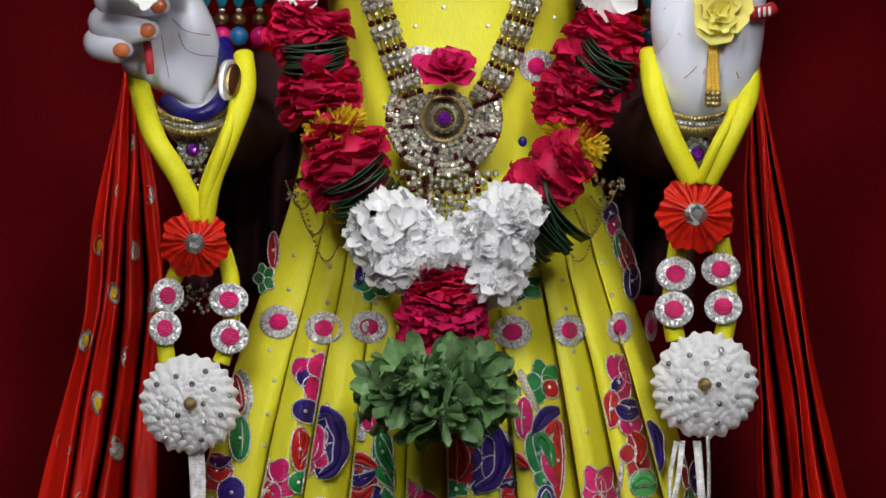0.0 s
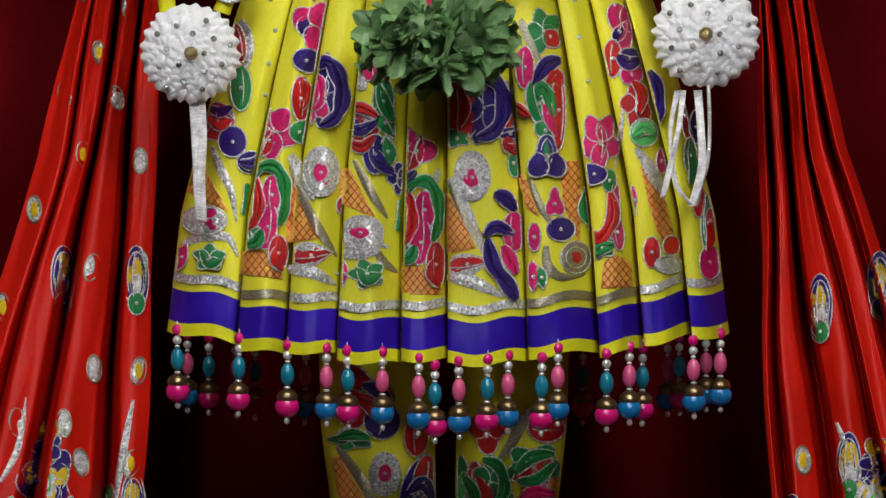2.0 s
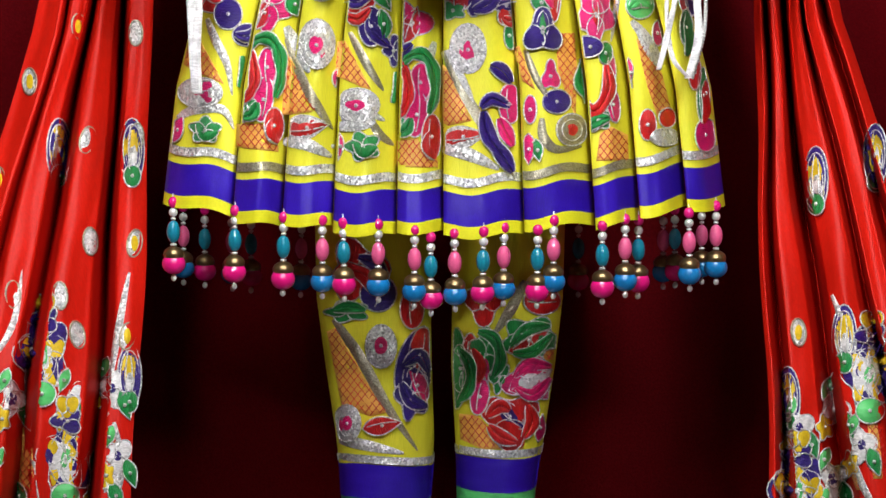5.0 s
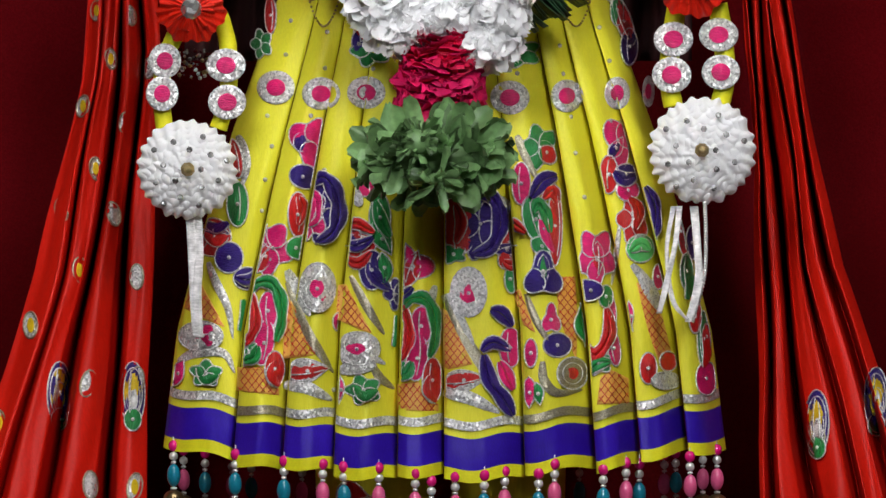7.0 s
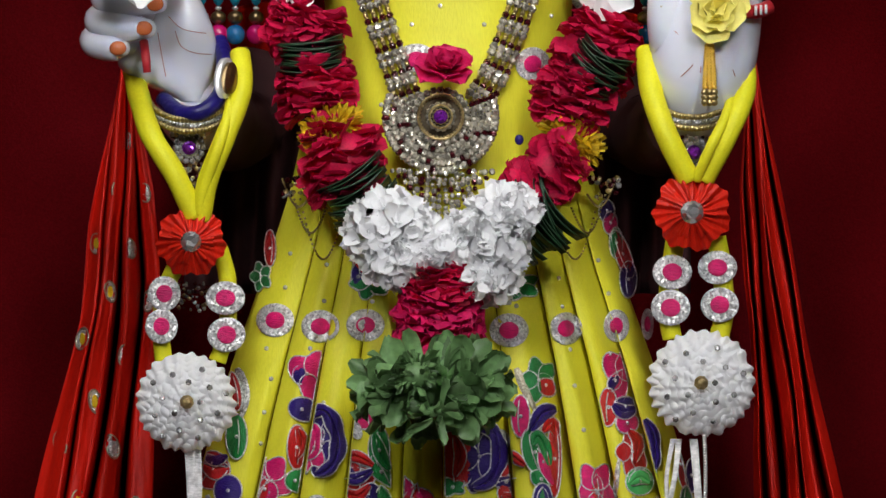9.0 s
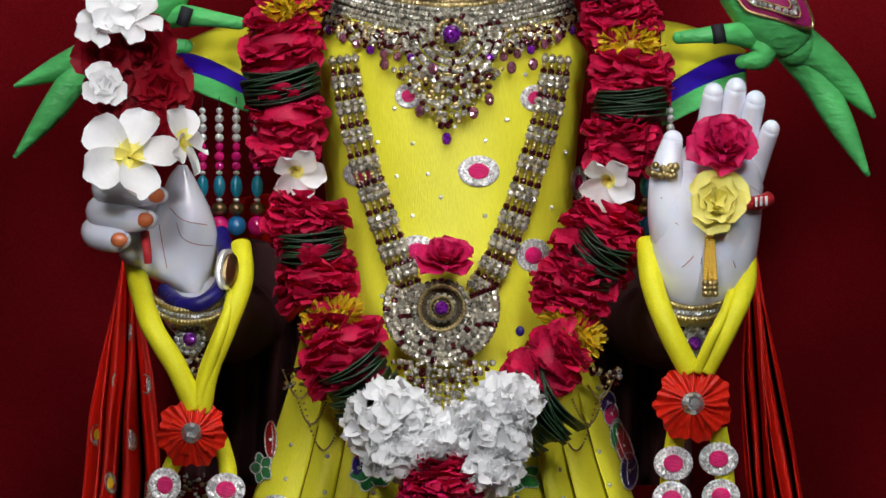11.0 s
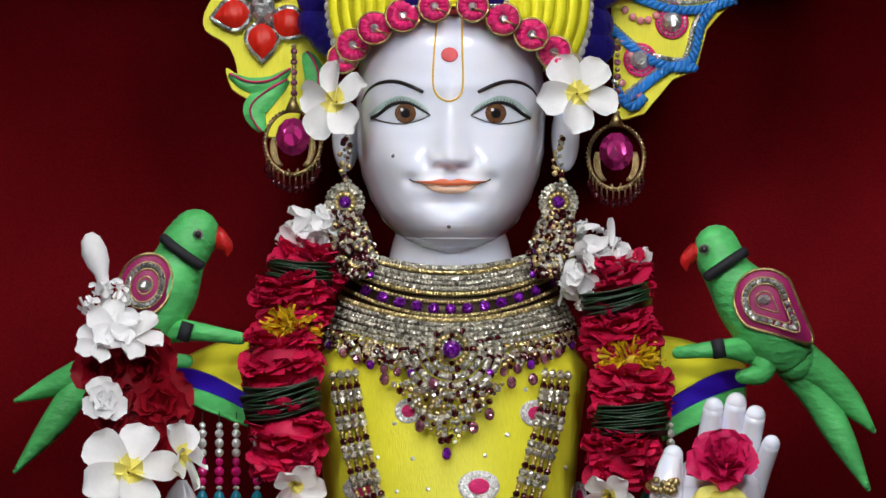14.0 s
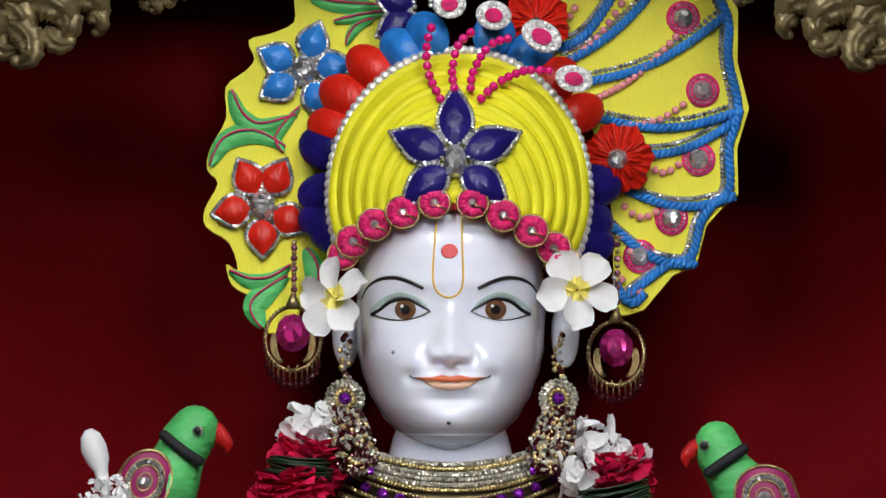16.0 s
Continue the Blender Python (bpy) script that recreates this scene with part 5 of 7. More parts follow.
# long chain with its pendant
chain = thing("long_necklace", "four-strand crystal and garnet chain with a round fan pendant", "necklace", P(*WA(780, 210), -0.13))
chain_y = lambda u, v: bodice_y(u, v) - 0.007
for path, name in (([CH(607, 445), CH(618, 520), CH(640, 620), CH(672, 720), WA(705, 130), WA(728, 190)], "strand"), ([CH(985, 445), CH(975, 520), CH(948, 620), CH(915, 720), WA(880, 120), WA(845, 182)], "strand")):
    q = curve(path, 16)
    acc, last, row = 0, q[0], 0
    bm = bmesh.new()
    for i, p in enumerate(q[1:], 1):
        acc += math.dist(p, last)
        last = p
        if acc > 8.6:
            acc, row = 0, row + 1
            a, b = q[i - 1], q[min(len(q) - 1, i + 1)]
            d = Vector((b[0] - a[0], b[1] - a[1])).normalized()
            for k in range(4):
                o = (k - 1.5) * 13.5
                u, v = p[0] - d.y * o, p[1] + d.x * o
                m = 0 if row % 4 < 2 else (2 if row % 4 == 3 else 1)
                stone(bm, P(u, v, chain_y(u, v) - 0.002), .0042 if m == 0 else (.0034 if m == 2 else .0024), m, 6)
    for k in range(4):
        pts = []
        for i in range(0, len(q), 3):
            a, b = q[max(0, i - 1)], q[min(len(q) - 1, i + 1)]
            d = Vector((b[0] - a[0], b[1] - a[1])).normalized()
            o = (k - 1.5) * 13.5
            u, v = q[i][0] - d.y * o, q[i][1] + d.x * o
            pts.append(P(u, v, chain_y(u, v)))
        tube(bm, pts, 0.0019, 5, 1)
    part(name, bm, [CHAMP, GOLD, DARKGEM], chain, "four strands of crystal and garnet stones")
pen = part("pendant", (lambda b: (stone(b, P(*WA(780, 207), -0.15), .0062, 0, 10), b)[1])(bmesh.new()), VIOLET, chain, "violet heart stone")
bm = bmesh.new()
patch(bm, [WA(780 + 100 * math.cos(a) * (1 if math.sin(a) > -.2 else .6), 215 + (88 if math.sin(a) > 0 else 45) * math.sin(a)) for a in (2 * math.pi * i / 40 for i in range(40))], lambda u, v: -0.128, 0.003, 0.004)
part("fan_plate", bm, DARKWEB, pen, "pierced gilded plate")
pen_y = lambda u, v: -0.139
for r, n, s, full in ((12, 12, .0018, 1), (22, 14, .003, 1), (38, 36, .0016, 1), (48, 24, .0036, 1), (60, 26, .0034, 0), (72, 34, .0036, 0), (84, 38, .0034, 0), (97, 40, .0040, 0)):
    bm = bmesh.new()
    for i in range(n):
        a = 2 * math.pi * i / n if full else math.pi * (-0.12 + 1.24 * i / (n - 1))
        u, v = WA(780 + r * math.cos(a), 207 + r * math.sin(a) * 0.98)
        stone(bm, P(u, v, -0.144 + r * 4e-5), s, 0 if i % 7 or r < 60 else 1, 6)
    part("stone_ring", bm, [CHAMP if r != 38 and r != 12 else GOLD, DARKGEM], pen)
for r in (40, 20):
    bm = bmesh.new()
    tube(bm, [P(*WA(780 + r * math.cos(a), 207 + r * math.sin(a)), -0.146) for a in (2 * math.pi * i / 36 for i in range(36))], 0.0011, 6, closed=True)
    part("gold_ring", bm, GOLD, pen)
bm = bmesh.new()
for j in range(9):
    y = 308 + j * 10
    half = 92 * (1 - j / 9.5)
    n = max(2, int(half / 5))
    for i in range(n):
        u, v = WA(783 - half + 2 * half * (i + .5) / n + rnd.uniform(-2, 2), y + rnd.uniform(-3, 3) - 8 * abs(i / n - .5))
        ball(bm, P(u, v, -0.142 - 0.003 * rnd.random() - 0.03 * j / 9), rnd.choice((.0022, .003)), rnd.choice((0, 1, 1, 2)), 6, 4, False)
part("fringe", bm, [CHAMP, CHAMP, DARKGEM], pen, "hanging crystal fringe")
bm = bmesh.new()
ball(bm, P(*WA(919, 248), -0.15), (0.0038, .003, .0045), 0, 12, 8)
solo(part("blue_bead", bm, NAVY), "single dark blue glass bead on a fine chain", "bead")

# ear jewels
for sg, x in ((-1, 610), (1, 988)):
    ear = thing("earring", "long crystal cascade earring with a violet stone", "earring", P(*HD(x, 706), -0.03), group="earrings")
    d0 = -0.035
    bm = bmesh.new()
    for i in range(26):
        stone(bm, P(*HD(x + rnd.uniform(-10, 10), 590 + i * 3.8), d0 + 0.01), rnd.choice((.002, .003)), rnd.choice((0, 1, 2)), 6)
    part("stem", bm, [CHAMP, GOLD, DARKGEM], ear)
    bm = bmesh.new()
    stone(bm, P(*HD(x, 706), d0 - 0.006), .0055, 0, 8)
    part("violet_stone", bm, VIOLET, ear)
    bm = bmesh.new()
    for r, n in ((15, 12), (24, 18), (31, 22)):
        for i in range(n):
            a = 2 * math.pi * i / n
            stone(bm, P(*HD(x + r * math.cos(a), 706 + r * math.sin(a)), d0 - 0.003), .0028, 0 if r != 15 else 1, 6)
    part("stone_ring", bm, [CHAMP, GOLD], ear)
    bm = bmesh.new()
    shell = bmesh.new()
    patch(shell, [HD(x - sg * 20 * t + w * q, lerp(722, 832, t)) for q, rows in ((-1, range(8)), (1, range(7, -1, -1))) for t, w in ((k / 7, 16 + 24 * math.sin(math.pi * min(1, 0.15 + 0.75 * k / 7))) for k in rows)], lambda p, q: d0 + 0.006, 0.002, 0.006)
    part("bell_shell", shell, DARKWEB, ear, "pierced gilded bell")
    for i in range(330):
        t = rnd.random()
        y = lerp(722, 838, t)
        half = lerp(24, 44, math.sin(min(1, t * 1.3) * math.pi / 2)) * (1 if t < .75 else lerp(1, .45, (t - .75) * 4))
        q = rnd.uniform(-1, 1)
        stone(bm, P(*HD(x - sg * 20 * t + half * q, y), d0 - 0.012 * (1 - q * q)), rnd.choice((.0018, .0024, .003)), rnd.choice((0, 0, 1, 2, 2)), 6)
    for i in range(3):
        ball(bm, P(*HD(x - sg * (40 + 3 * i), 790 + i * 22), d0 - .004), (.003, .0028, .0036), 3, 8, 6, False)
    part("bell", bm, [CHAMP, GOLD, DARKGEM, VIOLET], ear, "bell of crystal drops")
# hoops that hang from the crown
for x, y, top in ((518, 602, 430), (1090, 628, 420)):
    hoop = thing("crown_pendant", "antique metal hoop with pink stone and beaded fringe", "ornament", P(*HD(x, y), 0.03), group="crown pendants")
    d = 0.03
    bm = bmesh.new()
    tube(bm, [P(*HD(x + 49 * math.cos(a), y + 56 * math.sin(a) - 2), d) for a in (2 * math.pi * i / 40 for i in range(40))], 0.0017, 6, closed=True)
    for i in range(46):
        a = 2 * math.pi * i / 46
        ball(bm, P(*HD(x + 51 * math.cos(a), y + 58 * math.sin(a) - 2), d - .001), .0015, 0, 6, 4)
    part("hoop", bm, BEADGOLD, hoop)
    bm = bmesh.new()
    c = P(*HD(x, y - 12), d - 0.006)
    stone(bm, c, 0.0155, 0, 12, 0.55, 0.0175)
    part("pink_stone", bm, PINKGEM, hoop, "large faceted pink stone")
    for q in (-1, 1):
        bm = bmesh.new()
        for k in range(4):
            tube(bm, [P(*HD(x + q * (30 + 3 * k) * math.cos(a), y - 2 + (40 - 5 * k * 0) * math.sin(a) + 10), d - .001) for a in (lerp(-.5, .9, i / 10) for i in range(11))], 0.0012, 5)
        part("filigree", bm, BEADGOLD, hoop)
    bm = bmesh.new()
    for k in range(12):
        tube(bm, [P(*HD(x + 9 * math.cos(a * 1.0), y + 44 + 10 * math.sin(a)), d - .001) for a in (0, .6, 1.2, 1.8, 2.4, 3.0)], 0.001, 4) if k == 0 else None
        a = math.pi * (0.12 + 0.76 * k / 11)
        u, v = x + 50 * math.cos(a), y + 56 * math.sin(a)
        tube(bm, [P(*HD(u, v), d), P(*HD(u, v + 16), d)], 0.0008, 4)
        ball(bm, P(*HD(u, v + 24), d), (.0026, .0026, .0042), 1, 8, 6)
    part("fringe", bm, [BEADGOLD, DARKGEM], hoop)
    bm = bmesh.new()
    for i in range(11):
        ball(bm, P(*HD(x + 2, lerp(top, y - 80, i / 10)), d), .0032 if i % 2 else .0024, i % 2, 8, 6)
    tube(bm, [P(*HD(x, y - 82), d), P(*HD(x, y - 56), d)], [0.002, 0.0075], 12, 0)
    part("chain", bm, [GOLD, AMBERGEM], hoop)

# bracelets, watch, rings
for x, y, gx, gy, n in ((335, 195, 335, 262, 0), (1228, 190, 1228, 270, 1)):
    br = thing("bracelet", "gilded bracelet with crystals and a violet stone at the wrist", "bracelet", P(*WA(x, y), -0.13), group="bracelets")
    for k in range(3):
        bm = bmesh.new()
        for i in range(36):
            a = math.pi * (0.02 + 0.96 * i / 35)
            u, v = WA(x + 74 * math.cos(a), y - 30 + k * 10 + 48 * math.sin(a))
            ball(bm, P(u, v, -0.105 - 0.05 * math.sin(a)), .0028 if k != 1 else .0022, 0, 7, 5)
        part("band", bm, GOLD if k != 1 else CRYSTAL, br)
    bm = bmesh.new()
    stone(bm, P(*WA(gx, gy), -0.14), .0062, 0, 10)
    part("violet_stone", bm, VIOLET, br)
    bm = bmesh.new()
    for i in range(90):
        t = rnd.random()
        u, v = WA(gx + rnd.uniform(-34, 34) * (1 - .6 * t), gy - 30 + 105 * t)
        stone(bm, P(u, v, -0.128), rnd.choice((.002, .003)), rnd.choice((0, 1, 2)), 6)
    for r in (15, 24):
        for i in range(14):
            a = 2 * math.pi * i / 14
            stone(bm, P(*WA(gx + r * math.cos(a), gy + r * math.sin(a)), -0.135), .0028, 0, 6)
    part("lattice", bm, [CRYSTAL, GOLD, DARKGEM], br, "crystal lattice on the back of the wrist")
watch = thing("wrist_watch", "steel wrist watch with a gold dial on a dark blue strap", "watch", P(*CH(397, 825), -0.13))
bm = bmesh.new()
tube(bm, [P(*CH(x, y), d) for x, y, d in curve([(290, 862, -.115), (320, 886, -.145), (360, 884, -.155), (392, 850, -.14), (398, 790, -.12), (390, 760, -.1)], 6)], 0.007, 10)
part("strap", bm, NAVY, watch)
turn = Euler((0, radians(8), radians(58))).to_matrix()
for name, r, dep, mat in (("case", 1.0, 0.0, PEARL), ("dial", 0.78, 0.0042, BEADGOLD)):
    bm = bmesh.new()
    c = P(*CH(397, 825), -0.15)
    grid(bm, lambda s, t: c + turn @ Vector((0.012 * r * math.cos(2 * math.pi * s) * table([(0, 0), (.3, .9), (.5, 1), (.8, 1), (1, .9)], t), -0.005 * (1 if t < .6 else 0) - dep + 0.001 * (t > .2), 0.0175 * r * math.sin(2 * math.pi * s) * table([(0, 0), (.3, .9), (.5, 1), (.8, 1), (1, .9)], t))), 28, 10, wrap=True)
    part(name, bm, mat, watch)
for x, y, r in ((1175, 650, 15), (1178, 692, 17)):
    bm = bmesh.new()
    tube(bm, [P(*CH(x + 27 * math.cos(a), y + 7 * math.sin(a)), -0.142 - 0.014 * math.sin(a)) for a in (2 * math.pi * i / 24 for i in range(24))], 0.0035 if y == 650 else 0.002, 8, closed=True)
    if y == 650:
        for i in range(16):
            ball(bm, P(*CH(x + rnd.uniform(-22, 22), y + rnd.uniform(-13, 13)), -0.162), .0034, 0, 8, 6)
    solo(part("ring", bm, GOLD), "gold ring on the raised thumb", "ring", "rings")
tag = part("orange_band", (lambda b: (tube(b, [P(*CH(1310 + 52 * t, 706 - 8 * t + 6 * math.sin(t * 3)), -0.165 + .02 * t) for t in (0, .25, .5, .75, 1)], [0.0062] * 5, 10), b)[1])(bmesh.new()), REDPAINT)
tagged(tag, "orange-red printed wrist band round the palm", "band")
for i in range(3):
    bm = bmesh.new()
    tube(bm, [P(*CH(1338 + 9 * i, 697 - i), -0.168), P(*CH(1338 + 9 * i, 714 - i), -0.168)], 0.0013, 5)
    part("print_bar", bm, EWHITE, tag, "pale printed bar")
drop = thing("bead_tassel", "yellow bead tassel with gilt ends hanging from the rose", "tassel", P(*CH(1258, 780), -0.17))
for i, dx in enumerate((-8, 1, 9)):
    bm = bmesh.new()
    for k in range(15):
        ball(bm, P(*CH(1256 + dx * lerp(.5, 1, k / 14), 768 + k * 5.2), -0.172), .0024, 0, 8, 5)
    for k in range(3):
        ball(bm, P(*CH(1256 + dx, 850 + k * 9), -0.172), .0032, 1, 8, 5)
    part("strand", bm, [OCHRE, GOLD], drop)

# gold chains at the waist
for x0, sg in ((500, 1), (1090, -1)):
    ch = thing("waist_chain", "fine gold chain looped at the hip with small stones", "chain", P(*WA(x0, 360), -0.14), group="waist chains")
    for k in range(0, 5, 2):
        bm = bmesh.new()
        a, b = (x0 + sg * 18 * k * .4, 318 + 6 * k), (x0 + sg * (50 + 14 * k), 345 + 12 * k)
        for i in range(30):
            t = i / 29
            u, v = WA(lerp(a[0], b[0], t), lerp(a[1], b[1], t) + (34 + 14 * k) * math.sin(math.pi * t))
            ball(bm, P(u, v, min(-0.09, skirt_y(u, v) - 0.008)), .0011, 0, 6, 4)
        part("loop", bm, GOLD, ch)
    bm = bmesh.new()
    for i in range(24):
        u, v = WA(x0 + sg * rnd.uniform(-6, 46), rnd.uniform(315, 350))
        stone(bm, P(u, v, min(-0.09, skirt_y(u, v) - 0.01)), rnd.choice((.002, .003)), rnd.choice((0, 1, 2)), 6)
    part("gem_knot", bm, [GOLD, CRYSTAL, DARKGEM], ch)
# anklets
for x0, w in ((690, 70), (889, 66)):
    an = thing("anklet", "silver anklet strung with blue and red stones", "anklet", P(*LG(x0, 800), -0.04), group="anklets")
    for k in range(2):
        bm = bmesh.new()
        for i in range(40):
            a = math.pi * (-.1 + 1.2 * i / 39)
            u, v = LG(x0 + w * math.cos(a) + (k * 3), 822 + k * 10 - 38 * math.sin(a))
            ball(bm, P(u, v, -0.028 - 0.03 * math.sin(a) - .008 * k), .003, rnd.choice((0, 0, 1, 2)), 7, 5)
        part("strand", bm, [CRYSTAL, NAVY, REDPAINT], an)

# ---- hangings from the arms ----


def yellow_tube(pts, r, parent, name="tube"):
    bm = bmesh.new()
    q = curve(pts, 8)
    tube(bm, [P(*p) for p in q], [r * UNIT * (1 + 0.05 * noise.noise((i * .3, r, 1))) for i in range(len(q))], 14)
    return part(name, bm, YPIPE, parent, "padded yellow silk tube")


def pompom(u, v, y, R, parent):
    """A disc of gathered tulle in rings, dotted with small stones."""
    bm = bmesh.new()
    c = P(u, v, y)
    for ring, (r0, r1, waves) in enumerate(((0.03, 0.24, 6), (0.1, 0.36, 8), (0.2, 0.48, 11), (0.32, 0.6, 13), (0.43, 0.71, 16), (0.54, 0.82, 19), (0.64, 0.92, 22), (0.73, 1.0, 25))):
        ph, seed = rnd.random() * 6, rnd.random() * 40

        def frill_at(s, t):
            a = 2 * math.pi * s
            turn_ = a * waves + ph + 3.2 * noise.noise((math.cos(a) * 2.2, math.sin(a) * 2.2, seed + 9))
            w = (math.sin(turn_) + 1.1 * noise.noise((math.cos(a) * 5, math.sin(a) * 5, seed))) * (0.6 + 0.8 * abs(noise.noise((math.cos(a) * 3, seed, math.sin(a) * 3))))
            rr = R * UNIT * (lerp(r0, r1, t) + 0.042 * t * w + 0.03 * t * noise.noise((math.cos(a) * 9, math.sin(a) * 9, seed + t)))
            d = 0.020 * (1 - r0 * r0) + 0.005 * math.sin(math.pi * min(1.0, t * 0.8 + 0.1)) + 0.0016 * t * math.cos(turn_) - 0.004 * t * t
            return c + Vector((rr * math.cos(a), -d, -rr * math.sin(a)))
        grid(bm, frill_at, waves * 10, 6, wrap=True)
    ball(bm, P(u, v, y + 0.012), (R * UNIT * 0.8, 0.016, R * UNIT * 0.8), nu=24, nv=8)
    ob = part("tulle_pompom", bm, WHITETULLE, parent, "ruffled white tulle disc")
    for i in range(15):
        a, r = i * 2.4, R * math.sqrt((i + 1.5) / 17) * 0.92
        b2 = bmesh.new()
        stone(b2, P(u + r * math.cos(a), v + r * math.sin(a), y - 0.032 + 0.018 * (r / R) ** 2), .0028, 0, 6)
        part("crystal", b2, CRYSTAL, ob)
    b2 = bmesh.new()
    stone(b2, P(u, v, y - 0.031), .0062, 0, 8)
    part("heart_stone", b2, GOLD, ob)
    return ob


def ribbon(pts, w, parent, mat=EWHITE):
    bm = bmesh.new()
    q = curve(pts, 8)
    n = len(q)

    def at_(s, t):
        i = min(n - 1, int(round(t * (n - 1))))
        p = q[i]
        return P(p[0] + (2 * s - 1) * w, p[1], p[2] + 0.0012 * math.sin(3 * s + t * 9))
    grid(bm, at_, 4, n - 1)
    ob = part("ribbon", bm, mat, parent, "narrow white satin ribbon")
    ob.modifiers.new("thick", "SOLIDIFY").thickness = 0.0008
    return ob


hd = -0.13
left = thing("arm_hanging", "yellow silk loop with red rosette, mirror medallions and white tulle pompom", "hanging ornament", P(*WA(340, 430), hd), group="arm hangings")
yellow_tube([(*WA(236, 120), -.075), (*WA(246, 170), -.12), (*WA(268, 240), -.15), (*WA(310, 310), -.155), (*WA(345, 385), -.15)], 19, left)
yellow_tube([(*WA(425, 95), -.12), (*WA(428, 160), -.14), (*WA(400, 240), -.155), (*WA(368, 320), -.155), (*WA(355, 390), -.15)], 18, left)
yellow_tube([(*WA(412, 130), -.13), (*WA(408, 190), -.15), (*WA(388, 255), -.165), (*WA(362, 330), -.16), (*WA(352, 380), -.155)], 10, left)
for pts in ([(312, 470), (290, 520), (285, 580), (290, 640)], [(388, 440), (402, 490), (404, 560), (398, 600), (385, 640)]):
    yellow_tube([(*WA(*p), hd + .005) for p in pts], 15, left)
ruffle_flower(*WA(338, 428), -0.15, 60, RED, left, 18, "pleated red satin rosette")
for x, y, a, b in ((291, 520, 29, 31), (286, 578, 29, 31), (399, 528, 35, 30), (401, 593, 34, 31)):
    medallion(*WA(x, y), a, b, hd - .006, left)
pompom(*WA(331, 712), hd, 84, left)
for dx, dx2 in ((0, 6), (12, 10)):
    ribbon([(*SK(336 + dx, 380), hd), (*SK(340 + dx, 450), hd - .01), (*SK(338 + dx2, 530), hd - .015), (*SK(342 + dx2, 598), hd - .015)], 8, left)
bm = bmesh.new()
for i in range(70):
    u, v = WA(rnd.uniform(310, 375), rnd.uniform(500, 552))
    ball(bm, P(u, v, -0.08), rnd.choice((.0012, .002)), rnd.choice((0, 1, 2)), 6, 4)
part("bead_fringe", bm, [BEADGOLD, CRYSTAL, DARKGEM], left)
right = thing("arm_hanging", "yellow silk loop with red rosette, mirror medallions and white tulle pompom", "hanging ornament", P(*WA(1230, 380), hd), group="arm hangings")
yellow_tube([(*WA(1145, 90), -.12), (*WA(1152, 160), -.14), (*WA(1180, 240), -.155), (*WA(1220, 320), -.15)], 20, right)
yellow_tube([(*WA(1318, 100), -.12), (*WA(1318, 165), -.14), (*WA(1290, 235), -.155), (*WA(1245, 320), -.15)], 18, right)
yellow_tube([(*WA(1300, 150), -.13), (*WA(1285, 205), -.155), (*WA(1258, 260), -.165), (*WA(1232, 320), -.155)], 9, right)
for pts in ([(1196, 420), (1186, 490), (1182, 550), (1190, 600)], [(1268, 420), (1278, 480), (1282, 550), (1272, 600)]):
    yellow_tube([(*WA(*p), hd + .005) for p in pts], 17, right)
ruffle_flower(*WA(1225, 376), -0.15, 67, RED, right, 20, "pleated red satin rosette")
for x, y, a, b in ((1190, 482, 35, 31), (1187, 545, 35, 32), (1270, 474, 35, 30), (1274, 540, 34, 31)):
    medallion(*WA(x, y), a, b, hd - .006, right)
pompom(*WA(1241, 678), hd, 90, right)
ribbon([(*SK(1202, 365), hd), (*SK(1195, 430), hd - .02), (*SK(1180, 500), hd - .03), (*SK(1166, 555), hd - .03)], 5, right)
ribbon([(*SK(1192, 365), hd), (*SK(1180, 440), hd - .015), (*SK(1190, 530), hd - .03), (*SK(1216, 566), hd - .03)], 4, right)
ribbon([(*SK(1228, 365), hd), (*SK(1234, 440), hd - .02), (*SK(1236, 500), hd - .03), (*SK(1218, 570), hd - .03)], 7, right)
bm = bmesh.new()
q = curve([(1247, 360), (1249, 420), (1246, 490), (1226, 568)], 14)
for p in q:
    ball(bm, P(*SK(*p), hd - .025), .0019, 0, 7, 5)
part("pearl_string", bm, PEARL, right)

# ---- cap sleeves with bead strings, shade under the arms as dark cloth ----


